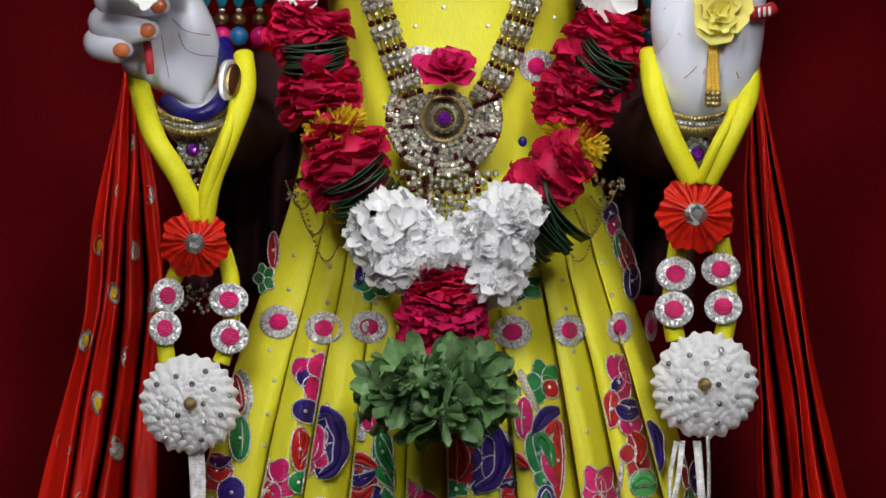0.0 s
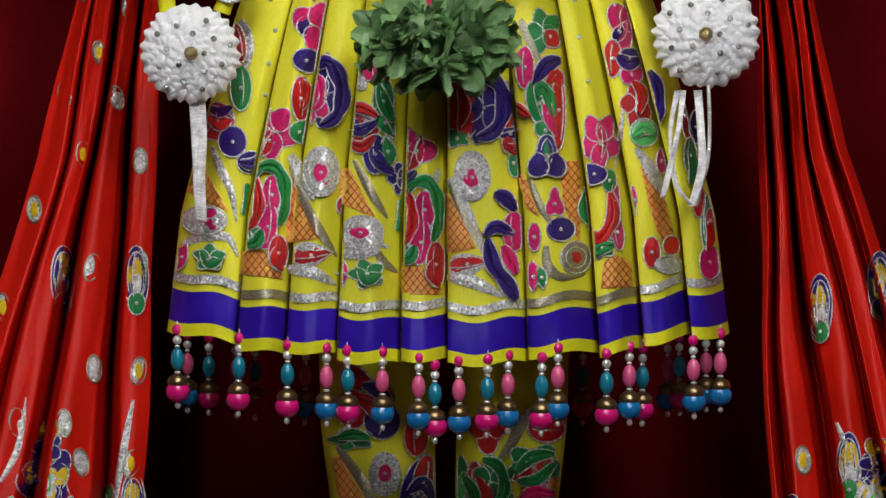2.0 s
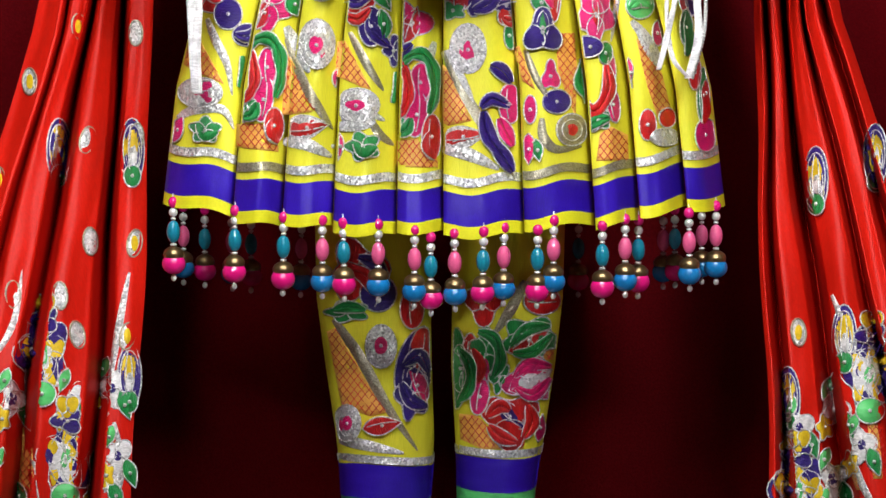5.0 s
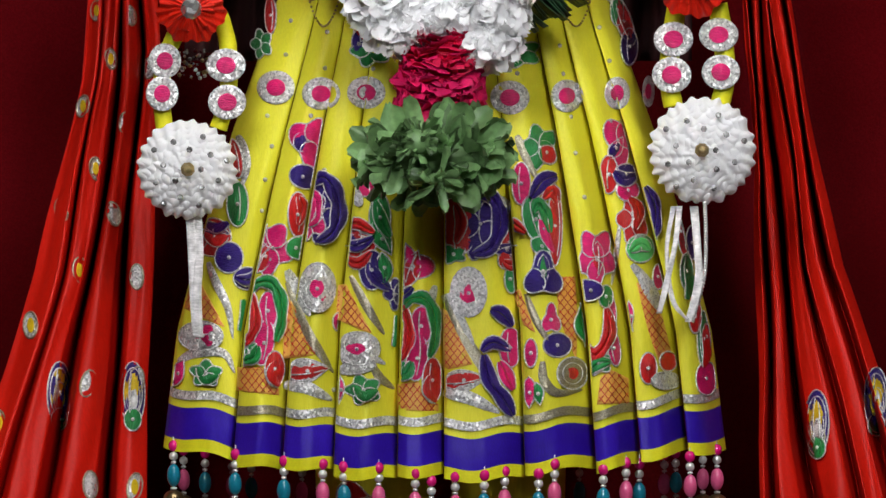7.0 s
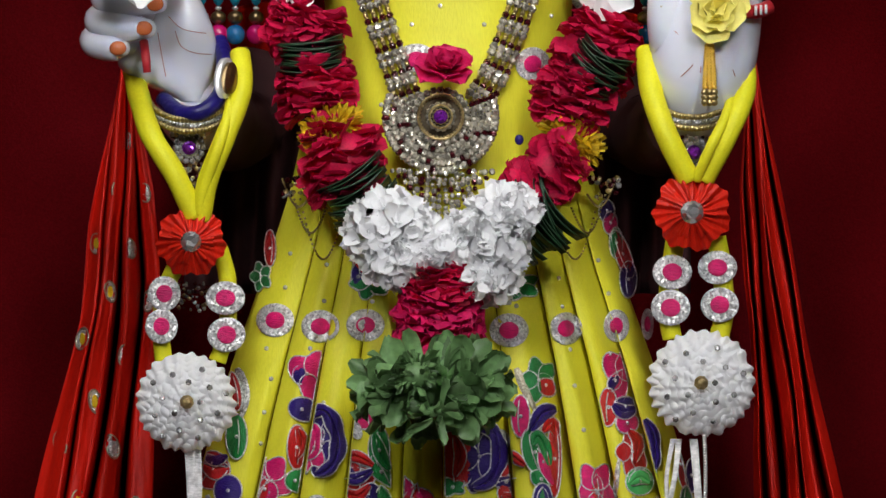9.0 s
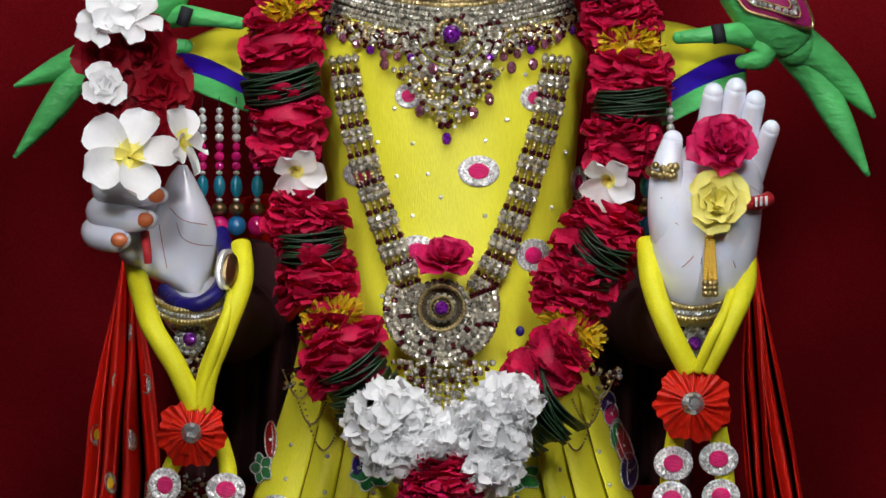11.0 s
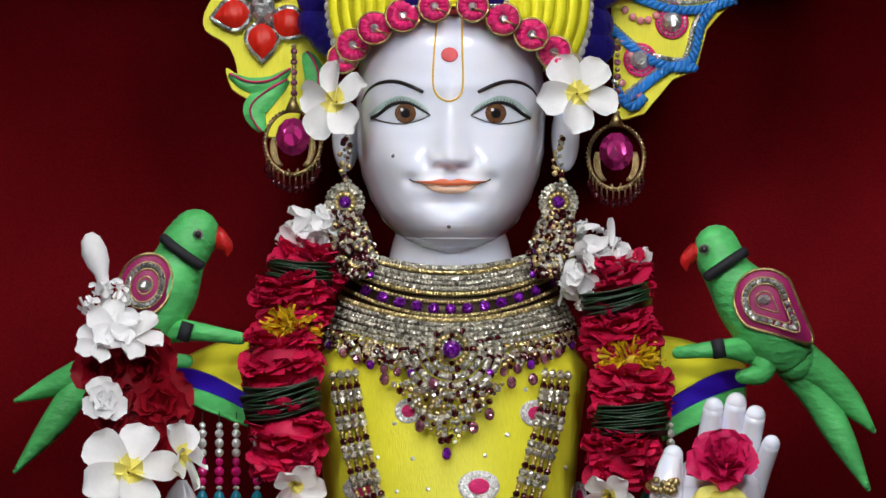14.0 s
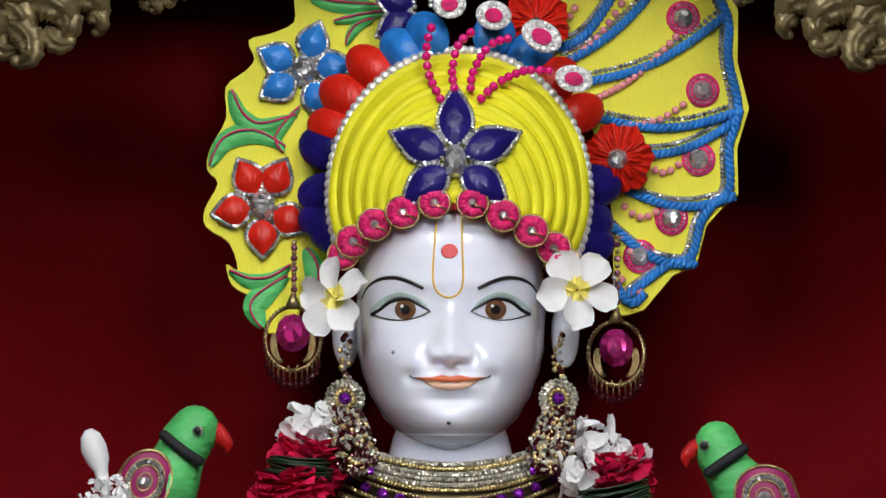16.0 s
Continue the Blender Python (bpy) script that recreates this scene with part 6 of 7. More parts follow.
def cap_sleeve(sg, cx):
    """A stiff cap sleeve in three bands, bowed outwards from the shoulder."""
    root = thing("cap_sleeve", "stiff cap sleeve of yellow, blue and green silk with bead strings", "sleeve", P(*CH(cx, 450), 0.02), group="cap sleeves")
    inner = 440 if sg < 0 else 1170
    outer = 300 if sg < 0 else 1320

    def edge(t, s):
        """t from the shoulder seam outwards and down, s from the garland to the arm's side."""
        x = lerp(inner, outer, s)
        top = 385 + 52 * s ** 1.6
        bot = 545 - 55 * s if sg < 0 else 570 - 70 * s
        return CH(x, lerp(top, bot, t))
    for name, t0, t1, mat, lift in (("yellow_band", 0, 1, YELLOW, 0), ("blue_band", 1, 2, BLUE, .0015), ("green_band", 2, 3, GREEN, .001)):
        bm = bmesh.new()

        def at_(s, t):
            cuts = (0.0, lerp(0.64, 0.12, s ** 1.4), lerp(0.84, 0.6, s), 1.0)
            q = lerp(cuts[t0], cuts[t1], t)
            u, v = edge(q, s)
            return P(u, v, 0.05 - 0.10 * q ** 0.7 * (0.75 + .25 * math.sin(math.pi * s)) + 0.05 * s - lift + .003 * math.sin(s * 14 + q * 2) * q)
        grid(bm, at_, 22, 8)
        ob = part(name, bm, mat, root)
        ob.modifiers.new("thick", "SOLIDIFY").thickness = 0.002
    xs = (358, 388, 418, 455) if sg < 0 else (1142, 1186)
    for j, x in enumerate(xs):
        bm = bmesh.new()
        y = 538
        d = -0.03 + (.02 if x > 440 and sg < 0 else 0)
        tube(bm, [P(*CH(x, 520), d), P(*CH(x, 735), d)], 0.0006, 5, 5)
        for r, rz, m in ((6, 6, 0), (8, 8, 0), (8, 9, 0), (8, 8, 0), (7, 8, 1), (9, 9, 1), (8, 8, 1), (6, 4, 0), (11, 20, 2), (6, 4, 0), (14, 12, 3), (18, 18, 4 if j % 2 == 0 else 1)):
            y += rz
            ball(bm, P(*CH(x, y), d), (r * UNIT, r * UNIT, rz * UNIT), m, 12, 8)
            y += rz
        part("bead_string", bm, [PEARL, PINKBEAD, TEALBEAD, BEADGOLD, BLUEBEAD, BLACK], root, "string of silver, pink and blue beads")
    return root


cap_sleeve(-1, 370)
cap_sleeve(1, 1245)
for sg, u0, u1, v0 in ((-1, 388, 560, 25), (1, 1020, 1160, 40)):
    bm = bmesh.new()

    def wrap_at(s, t):
        u, v = WA(lerp(u0, u1, s), lerp(v0, 125, t) - 20 * math.sin(math.pi * s))
        return P(u, v, 0.07 + 0.012 * math.sin(s * 19 + t * 3) + 0.04 * t)
    grid(bm, wrap_at, 40, 14)
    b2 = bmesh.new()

    # added dark sheet: its colour stands in for shade behind the arm
    def shade_sheet_at(s, t):
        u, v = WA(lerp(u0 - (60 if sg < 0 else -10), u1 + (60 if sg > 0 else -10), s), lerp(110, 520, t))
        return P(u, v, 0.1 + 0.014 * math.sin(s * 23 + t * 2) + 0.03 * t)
    grid(b2, shade_sheet_at, 40, 14)
    ob = part("shawl_lining", b2, CLOTH_AND_SHADE, shawls[0 if sg < 0 else 1], "dark wine lining of the shawl")
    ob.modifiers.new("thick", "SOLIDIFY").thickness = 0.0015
    ob = part("shawl_wrap", bm, SHAWLRED, shawls[0 if sg < 0 else 1], "shawl gathered behind the arm")
    ob.modifiers.new("thick", "SOLIDIFY").thickness = 0.0015
# forearm sleeves: deep shade is put into their dark colour
for pts, rs in (([at(WA, 480, 120, .1), at(WA, 425, 225, .07), at(WA, 352, 205, -.04)], [.036, .037, .038]), ([at(WA, 1090, 130, .1), at(WA, 1142, 235, .07), at(WA, 1218, 212, -.04)], [.036, .037, .038])):
    bm = bmesh.new()
    q = curve([(*p, r) for p, r in zip(pts, rs)], 8)
    tube(bm, [P(a, b, c) for a, b, c, d in q], [d * (1 + .04 * math.sin(i * 2.1)) for i, (a, b, c, d) in enumerate(q)], 20)
    solo(part("sleeve", bm, CLOTH_AND_SHADE), "close dark wine sleeve on the forearm", "sleeve", "sleeves")
bm = bmesh.new()
tube(bm, [P(*CH(256, 760), -.135), P(*CH(260, 790), -.142), P(*CH(262, 815), -.142)], [0.004, 0.004, 0.0035], 8)
solo(part("red_stick", bm, REDPAINT), "slim red stick held in the closed fingers", "stick")

# ---- bead tassels on the hem ----
bead_meshes = {}


def bead(r, rz, mat):
    key = (r, rz, mat.name)
    if key not in bead_meshes:
        bm = bmesh.new()
        ball(bm, (0, 0, 0), (r * UNIT, r * UNIT, rz * UNIT), 0, 16, 10)
        bead_meshes[key] = meshed("bead", bm, mat)
    return bead_meshes[key]


def tassel(x, y, d, blue, parent):
    k = K(d)
    bm = bmesh.new()
    tube(bm, [P(x, y - 6, d), P(x + rnd.uniform(-2, 2), y + 124, d)], 0.0005, 5)
    ob = part("tassel", bm, EWHITE, parent, "string of bright beads")
    v = y
    sway = rnd.uniform(-.02, .02)
    for r, rz, mat in ((9, 10, PINKBEAD), (8, 8, PEARL), (5, 3, PEARL), (12, 20, ROSEBEAD if blue else TEALBEAD), (6, 3, PEARL), (18, 14, BEADGOLD), (21, 19, BLUEBEAD if blue else PINKBEAD), (5, 6, PEARL)):
        v += rz * (1 if r < 18 or mat is BEADGOLD else 0.55)
        part("bead", bead(r, rz, mat if not (blue and r == 12) else PINKBEAD2), mat, ob, "", pose(*P(x + sway * (v - y), v, d)))
        v += rz * (1 if mat is not BEADGOLD else 0.45)


PINKBEAD2 = material("candy_pink_bead", (0.72, 0.1, 0.25), 0.2, vary=0.1, size=100, bump=0, grain=300, coat=0.6)
for i, (x, y) in enumerate(((312, 213), (422, 228), (508, 240), (613, 250), (768, 275), (862, 265), (958, 262), (1072, 255), (1136, 245))):
    u, v = LG(x, y)
    tassel(u, v - 12, skirt_y(u, 1230) - 0.001, False, skirt)
for x, y in ((576, 245), (675, 252), (740, 262), (810, 268), (898, 258), (986, 245), (1112, 243), (1225, 232), (1273, 220)):
    u, v = LG(x, y)
    tassel(u, v - 12, skirt_y(u, 1230) - 0.001, True, skirt)
for i, x in enumerate((330, 368, 415, 450, 540, 640, 700, 1030, 1180, 1200, 1248)):
    u, v = LG(x, 240 - 0.00015 * (x - 784) ** 2)
    tassel(u, v, 0.06 + 0.1 * (1 - ((x - 784) / 520) ** 2), i % 2 == 0, skirt)

# ---- cloth parrots on the shoulders: plain stuffed dolls ----


def parrot(name, mirror, label):
    bm = bmesh.new()

    def blob(pts, rs, mat=0, n=18):
        q = curve([(*CH(a, b), c, r * UNIT) for (a, b, c), r in zip(pts, rs)], 6)
        path = [P(a, b, c) for a, b, c, d in q]
        tube(bm, path, [d * (1 + 0.025 * noise.noise((i * .5, a * .01, 0))) for i, (a, b, c, d) in enumerate(q)], n, mat)
        ball(bm, path[0], q[0][3], mat, n, 8)
        ball(bm, path[-1], q[-1][3], mat, n, 8)
    if not mirror:
        blob([(345, 204, .0), (330, 225, 0), (318, 250, 0), (295, 300, 0), (270, 345, .0), (240, 385, .01)], [44, 47, 46, 58, 56, 38])
        blob([(245, 375, .01), (180, 425, .02), (100, 470, .03), (28, 500, .03)], [38, 24, 21, 4])
        blob([(235, 390, .02), (165, 440, .03), (95, 540, .03), (27, 625, .03)], [36, 28, 24, 4])
        blob([(300, 375, -.0), (350, 378, -.02), (425, 390, -.03)], [24, 17, 11])
        blob([(270, 390, .0), (295, 425, .0), (330, 430, 0)], [24, 16, 12])
        blob([(382, 208, -.0), (400, 228, -.0), (402, 242, 0)], [18, 13, 3], 1)
        eye, collar_pts, wing, band = (350, 206), [(288, 212), (318, 236), (356, 262)], (256, 296, 46, 55, -30), [(332, 362), (322, 394)]
    else:
        blob([(1268, 228, .0), (1275, 248, 0), (1288, 275, 0), (1325, 325, 0), (1368, 380, .0), (1405, 425, .01)], [40, 44, 44, 60, 60, 40])
        blob([(1395, 415, .01), (1450, 450, .02), (1500, 500, .03), (1545, 553, .03)], [40, 30, 24, 5])
        blob([(1400, 425, .02), (1445, 490, .03), (1490, 570, .03), (1535, 656, .03)], [38, 30, 24, 5])
        blob([(1330, 410, 0), (1280, 408, -.02), (1200, 415, -.03)], [26, 17, 11])
        blob([(1352, 420, 0), (1345, 450, 0), (1312, 458, 0)], [28, 22, 12])
        blob([(1230, 236, 0), (1214, 252, 0), (1214, 268, 0)], [16, 12, 3], 1)
        eye, collar_pts, wing, band = (1246, 232), [(1250, 282), (1284, 258), (1318, 236)], (1352, 322, 50, 58, 40), [(1268, 392), (1274, 424)]
    u, v = CH(*eye)
    yy = -0.024
    ball(bm, P(u, v, yy), .0036, 4, 10, 7)
    ball(bm, P(u, v, yy + .001), (.0048, .0022, .0048), 3, 10, 7)
    tube(bm, [P(*CH(x, y), -0.021 - .006 * math.sin(math.pi * i / 12)) for i, (x, y) in enumerate(curve(collar_pts, 6))], 0.0048, 8, 2)
    tube(bm, [P(*CH(x, y), -0.03) for x, y in band], 0.006, 8, 2)
    wy = lambda u, v: -0.027 + 0.000002 * ((u - CH(wing[0], 0)[0]) ** 2)
    u, v = CH(wing[0], wing[1])
    if mirror:
        c, s = math.cos(radians(42)), math.sin(radians(42))
        drop_line = []
        for i in range(28):
            a = 2 * math.pi * i / 28
            x, y = 62 * math.cos(a) + (44 * max(0, math.cos(a)) ** 4), 56 * math.sin(a) * (1 - .35 * max(0, math.cos(a)))
            drop_line.append((u + x * c - y * s + 6, v + x * s + y * c + 4))
    else:
        drop_line = oval(u, v, 46, 58, 25, 28)
    cu, cv = (u, v)
    patch(bm, drop_line, wy, 0.004, 0.004, 5)
    n = len(drop_line)
    tube(bm, [P(a, b, wy(a, b) - .004) for a, b in drop_line], 0.0016, 6, 6, closed=True)
    for i in range(n):
        a, b = drop_line[i]
        stone(bm, P(cu + (a - cu) * .64, cv + (b - cv) * .64, wy(cu, cv) - .0078), .003, 3, 6)
    for f in (.74, .53, .28):
        tube(bm, [P(cu + (a - cu) * f, cv + (b - cv) * f, wy(cu, cv) - .0078) for a, b in drop_line], 0.0008, 5, 6, closed=True)
    stone(bm, P(cu, cv, wy(cu, cv) - .0085), .0062, 3, 10, 0.5, 0.005)
    ob = part(name, bm, [GREEN, ERED, BLACKCLOTH, CRYSTAL, BLACK, MAROON, GOLD])
    return tagged(ob, label, "cloth parrot", "cloth parrots")


parrot("cloth_parrot", False, "stuffed green silk parrot with maroon sequined wing and black ribbons")
parrot("cloth_parrot", True, "stuffed green silk parrot with maroon sequined wing and black ribbons")

# ---- carved brass corners of the canopy, and the canopy itself ----
slab("canopy", (-1.3, -0.07, 1.655), (1.3, 0.345, 1.74), CLOTH_AND_SHADE, "dark cloth-covered canopy over the statue", "canopy")


def acanthus(name, cx, cy, sg, scale, label):
    """A carved scroll: ribbed curling leaves round a small volute."""
    root = thing(name, label, "carving", P(*HD(cx, cy), -0.02), group="brass carvings")
    y = -0.02
    for j, (x0, y0, turn0, L, curl, w) in enumerate(((-90, -35, 10, 95, 2.2, 20), (-70, 0, 25, 90, 1.8, 18), (-30, -40, 0, 100, 1.6, 22), (10, -30, 30, 80, 2.6, 18), (40, -45, -10, 80, 2.0, 18), (-40, 20, 60, 70, 2.4, 16), (-100, 20, 70, 60, -2.0, 16), (0, 10, 75, 60, -2.2, 14), (-130, -20, 20, 70, 2.0, 20), (70, -20, 20, 55, 2.4, 12), (-20, -75, 0, 120, 1.0, 22), (-110, -70, 0, 120, 1.0, 22))):
        bm = bmesh.new()
        pts, rs, ways = [], [], []
        x, z, a = x0, y0, radians(turn0)
        n = 18
        for i in range(n):
            t = i / (n - 1)
            pts.append(P(*HD(cx + sg * scale * x, cy + scale * z), y - 0.012 * math.sin(math.pi * t) - .004 * (j % 3)))
            rs.append(scale * w * UNIT * (0.45 + 0.75 * math.sin(math.pi * (0.1 + 0.8 * t))) * (1 - .4 * t) * (1 + .12 * math.sin(i * 1.9)))
            ways.append(a)
            x += L / n * math.cos(a)
            z += L / n * math.sin(a)
            a += curl / n * (0.4 + 1.4 * t)

        def leaf_at(s, t):
            i = int(round(t * (n - 1)))
            q = 2 * s - 1
            lobe = 1 + 0.45 * abs(math.sin(i * 0.9))
            across = Vector((-sg * math.sin(ways[i]), 0, -math.cos(ways[i])))
            return pts[i] + across * (q * rs[i] * 1.25 * lobe) + Vector((0, -rs[i] * (0.9 * (1 - q * q) + 0.22 * math.cos(q * 9)) + 0.004 * abs(q), 0))
        grid(bm, leaf_at, 14, n - 1)
        tube(bm, pts, [r * 0.6 for r in rs], 8)
        ball(bm, pts[-1], rs[-1] * 1.7, 0, 12, 8)
        part("scroll_leaf", bm, BRASS, root)
    bm = bmesh.new()
    c = P(*HD(cx, cy - 30 * scale), y + 0.004)
    tube(bm, [c, Vector((c.x, c.y, 1.66))], 0.012, 10)
    part("mount", bm, BRASS, root)
    return root


acanthus("brass_carving", 85, 40, 1, 1.0, "carved brass acanthus scroll at the canopy's corner")
acanthus("brass_carving", 1480, 45, -1, 1.0, "carved brass acanthus scroll at the canopy's corner")
acanthus("brass_carving", 292, -8, 1, 0.4, "small carved brass leaf tip of the canopy")
acanthus("brass_carving", 1292, -22, -1, 0.4, "small carved brass leaf tip of the canopy")

# ---- flowers laid on the dais round the feet ----
for i, (x, y, d, R) in enumerate(((300, 858, .05, 50), (365, 862, .04, 50), (480, 850, .1, 46), (545, 848, .1, 40), (1215, 868, .05, 50), (1290, 872, .05, 46), (420, 930, -.12, 46), (1120, 920, -.12, 46), (1075, 862, .06, 36))):
    d -= 0.34
    p = P(*LG(x, y), d)
    solo(put(bunch_bm(R * K(d), R * K(d), R * .6 * K(d), 90, 0.018, 0.013, ruffle=0.35, nt=4), PINKROSE if i % 3 else ROSE, "carnation", (p.x, p.y, max(0.014, p.z))), "ruffled crimson carnation laid on the dais", "flower", "carnations")
for x, y, d, R, m in ((805, 866, -.06, 50, YROSE), (700, 940, -.26, 44, WHITEPETAL), (900, 945, -.26, 44, PINKROSE)):
    p = P(*LG(x, y), d)
    solo(put(rose_bm(R * K(d) * 1.1, 24, Vector((0, -1, 0.8))), m if m is not YROSE else WHITEPETAL, "rose", (p.x, p.y, max(0.016, p.z))), "cream rose laid between the feet" if m is YROSE else "rose laid before the feet", "rose", "roses on the dais")
bm = bmesh.new()
for i in range(150):
    x, y = rnd.uniform(-.27, .27), rnd.uniform(-.32, .0)
    a = rnd.uniform(0, 6.28)
    petal(bm, Vector((x, y, rnd.uniform(.004, .02))), Vector((math.cos(a), math.sin(a), rnd.uniform(0, .5))), Vector((0, 0, 1)), rnd.uniform(.02, .045), rnd.uniform(.014, .022), curl=-.15, cup=.2, ruffle=.1)
tagged(part("leaf_litter", bm, HERB), "fresh green leaves strewn round the feet", "leaves", kind="stuff")
bm = bmesh.new()
for i in range(120):
    x, y = rnd.uniform(-.25, .25), rnd.uniform(-.32, -.04)
    a = rnd.uniform(0, 6.28)
    petal(bm, Vector((x, y, rnd.uniform(.01, .026))), Vector((math.cos(a), math.sin(a), rnd.uniform(0, .5))), Vector((0, 0, 1)), rnd.uniform(.015, .025), rnd.uniform(.014, .02), curl=-.15, cup=.3, ruffle=.1)
tagged(part("petal_litter", bm, material("lilac_petal", (0.6, 0.3, 0.5), 0.5, vary=.2, size=60, bump=.1, island=.3)), "lilac petals strewn round the feet", "petals", kind="stuff")

# ---- embroidery: padded stitches edged with silver cord ----
THREAD = {"g": EGREEN, "p": EPINK, "r": ERED, "u": EPURPLE, "o": EORANGE, "w": EWHITE, "s": SILVER, "z": OLDSILVER, "y": MARIGOLD, "G": GREEN}


def stitch(parent, surf, outline, color, lift=0.0014, dome=0.0022, cord=SILVER, name="motif", r=0.0008, lobes=0, slit=False):
    """A padded shape edged with cord; lobes draws a seam to each notch, slit a bowed seam along the middle."""
    bm = bmesh.new()
    patch(bm, outline, surf, lift, dome)
    ob = part(name, bm, THREAD[color], parent)
    if cord is not None:
        b2 = bmesh.new()
        n = len(outline)
        cu, cv = sum(q[0] for q in outline) / n, sum(q[1] for q in outline) / n
        size = max(math.dist(q, (cu, cv)) for q in outline)
        top = lambda u, v, f: P(u, v, surf(u, v) - lift - dome * (1 - f * f) - 0.0003)
        if size > 20 and color not in "szw":
            stone(b2, P(cu, cv, surf(cu, cv) - lift - dome - 0.0008), 0.0019, 0, 6)
        tube(b2, [P(u, v, surf(u, v) - lift) for u, v in outline], r, 5, closed=True)
        for k in range(lobes):
            u, v = outline[int(round(k * n / lobes)) % n]
            bend = 0.16 * (1 if k % 2 else -1)
            tube(b2, [top(lerp(cu, u, f) - (v - cv) * bend * math.sin(math.pi * f), lerp(cv, v, f) + (u - cu) * bend * math.sin(math.pi * f), f) for f in (0.12, 0.35, 0.6, 0.8, 1.0)], r * 0.8, 5)
        if slit:
            far = max(outline, key=lambda q: math.dist(q, (cu, cv)))
            du, dv = far[0] - cu, far[1] - cv
            tube(b2, [top(cu + du * f - dv * 0.12 * (1 - f * f), cv + dv * f + du * 0.12 * (1 - f * f), f) for f in (-0.75, -0.4, 0, 0.4, 0.75)], r * 0.8, 5)
        part("cord", b2, cord, ob)
    return ob


def shape_of(kind, u, v, a, b, turn):
    if kind == "o":
        return oval(u, v, a, b, turn, 20)
    if kind == "l":
        c, s = math.cos(radians(turn)), math.sin(radians(turn))
        return leafline(u - a * c, v - a * s, 2 * a, 2 * b, turn, 9)
    if kind == "h":
        return bloomline(u, v, a, 3, 0.42, turn, 30, b / a)
    return bloomline(u, v, a, 5, 0.32, turn, 40, b / a)


def motifs(parent, surf, sec, rows, clip=None, step=0.0004):
    """rows: kind, colour, place, half sizes, turn; later ones lie over earlier ones."""
    for i, (kind, color, x, y, a, b, turn) in enumerate(rows):
        u, v = sec(x, y)
        o = shape_of(kind, u, v, a * (1.1 if color in "sz" else 1.26), b * (1.1 if color in "sz" else 1.26), turn)
        if clip:
            o = [clip(p, (u, v)) for p in o]
        stitch(parent, surf, o, color, 0.0012 + step * i, lobes={"h": 3, "b": 5}.get(kind, 0) if min(a, b) > 15 else 0, slit=kind in "ol" and max(a, b) > 25 and color not in "szw")


def net(parent, surf, corners, sec):
    """A field of orange net: padded ground with crossing red cords."""
    pts = [sec(*p) for p in corners]
    dense = []
    n = len(pts)
    for i in range(n):
        a, b = pts[i], pts[(i + 1) % n]
        dense += [(lerp(a[0], b[0], k / 5), lerp(a[1], b[1], k / 5)) for k in range(5)]
    bm = bmesh.new()
    patch(bm, dense, surf, 0.0008, 0.0003)
    ob = part("net_field", bm, EORANGE, parent, "orange net stitch")
    b2 = bmesh.new()
    us, vs = [p[0] for p in pts], [p[1] for p in pts]

    def inside(u, v):
        c = False
        for i in range(n):
            (x1, y1), (x2, y2) = pts[i], pts[(i + 1) % n]
            if (y1 > v) != (y2 > v) and u < (x2 - x1) * (v - y1) / (y2 - y1) + x1:
                c = not c
        return c
    for d in (1, -1):
        k = -2000
        while k < 4000:
            run = []
            v = min(vs)
            while v <= max(vs) + 1:
                u = k + d * v * 0.8
                if inside(u, v):
                    run.append(P(u, v, surf(u, v) - 0.0014))
                elif len(run) > 1:
                    tube(b2, run, 0.0004, 4)
                    run = []
                else:
                    run = []
                v += 4
            if len(run) > 1:
                tube(b2, run, 0.0004, 4)
            k += 13
    if b2.verts:
        part("net_cord", b2, ERED, ob)
    else:
        b2.free()


def zari(parent, surf, sec, pts, w, mat=OLDSILVER, taper=True):
    """A flat band of metal thread along a line."""
    q = curve([sec(*p) for p in pts], 6)
    n = len(q)
    bm = bmesh.new()

    def at_(s, t):
        i = min(n - 1, int(round(t * (n - 1))))
        a, b = q[max(0, i - 1)], q[min(n - 1, i + 1)]
        d = Vector((b[0] - a[0], b[1] - a[1])).normalized()
        k = (2 * s - 1) * w * (max(0.12, math.sin(math.pi * (0.15 + 0.85 * i / n))) if taper else 1)
        u, v = q[i][0] - d.y * k, q[i][1] + d.x * k
        return P(u, v, surf(u, v) - 0.0012 - 0.0012 * (1 - (2 * s - 1) ** 2))
    grid(bm, at_, 4, n - 1)
    return part("zari_band", bm, mat, parent, "band of metal thread")


def pleat_clip(p, c):
    h = (c[0] - 784) / table(SKIRT_W, c[1])
    for i in range(10):
        if PLEATS[i] <= h <= PLEATS[i + 1]:
            w = table(SKIRT_W, p[1])
            return (min(max(p[0], 784 + (PLEATS[i] + 5) * w), 784 + (PLEATS[i + 1] - 5) * w), p[1])
    return p


def pl(rows):
    motifs(skirt, skirt_y, SK, rows, pleat_clip)


def nets(*fields):
    for f in fields:
        net(skirt, skirt_y, f, SK)


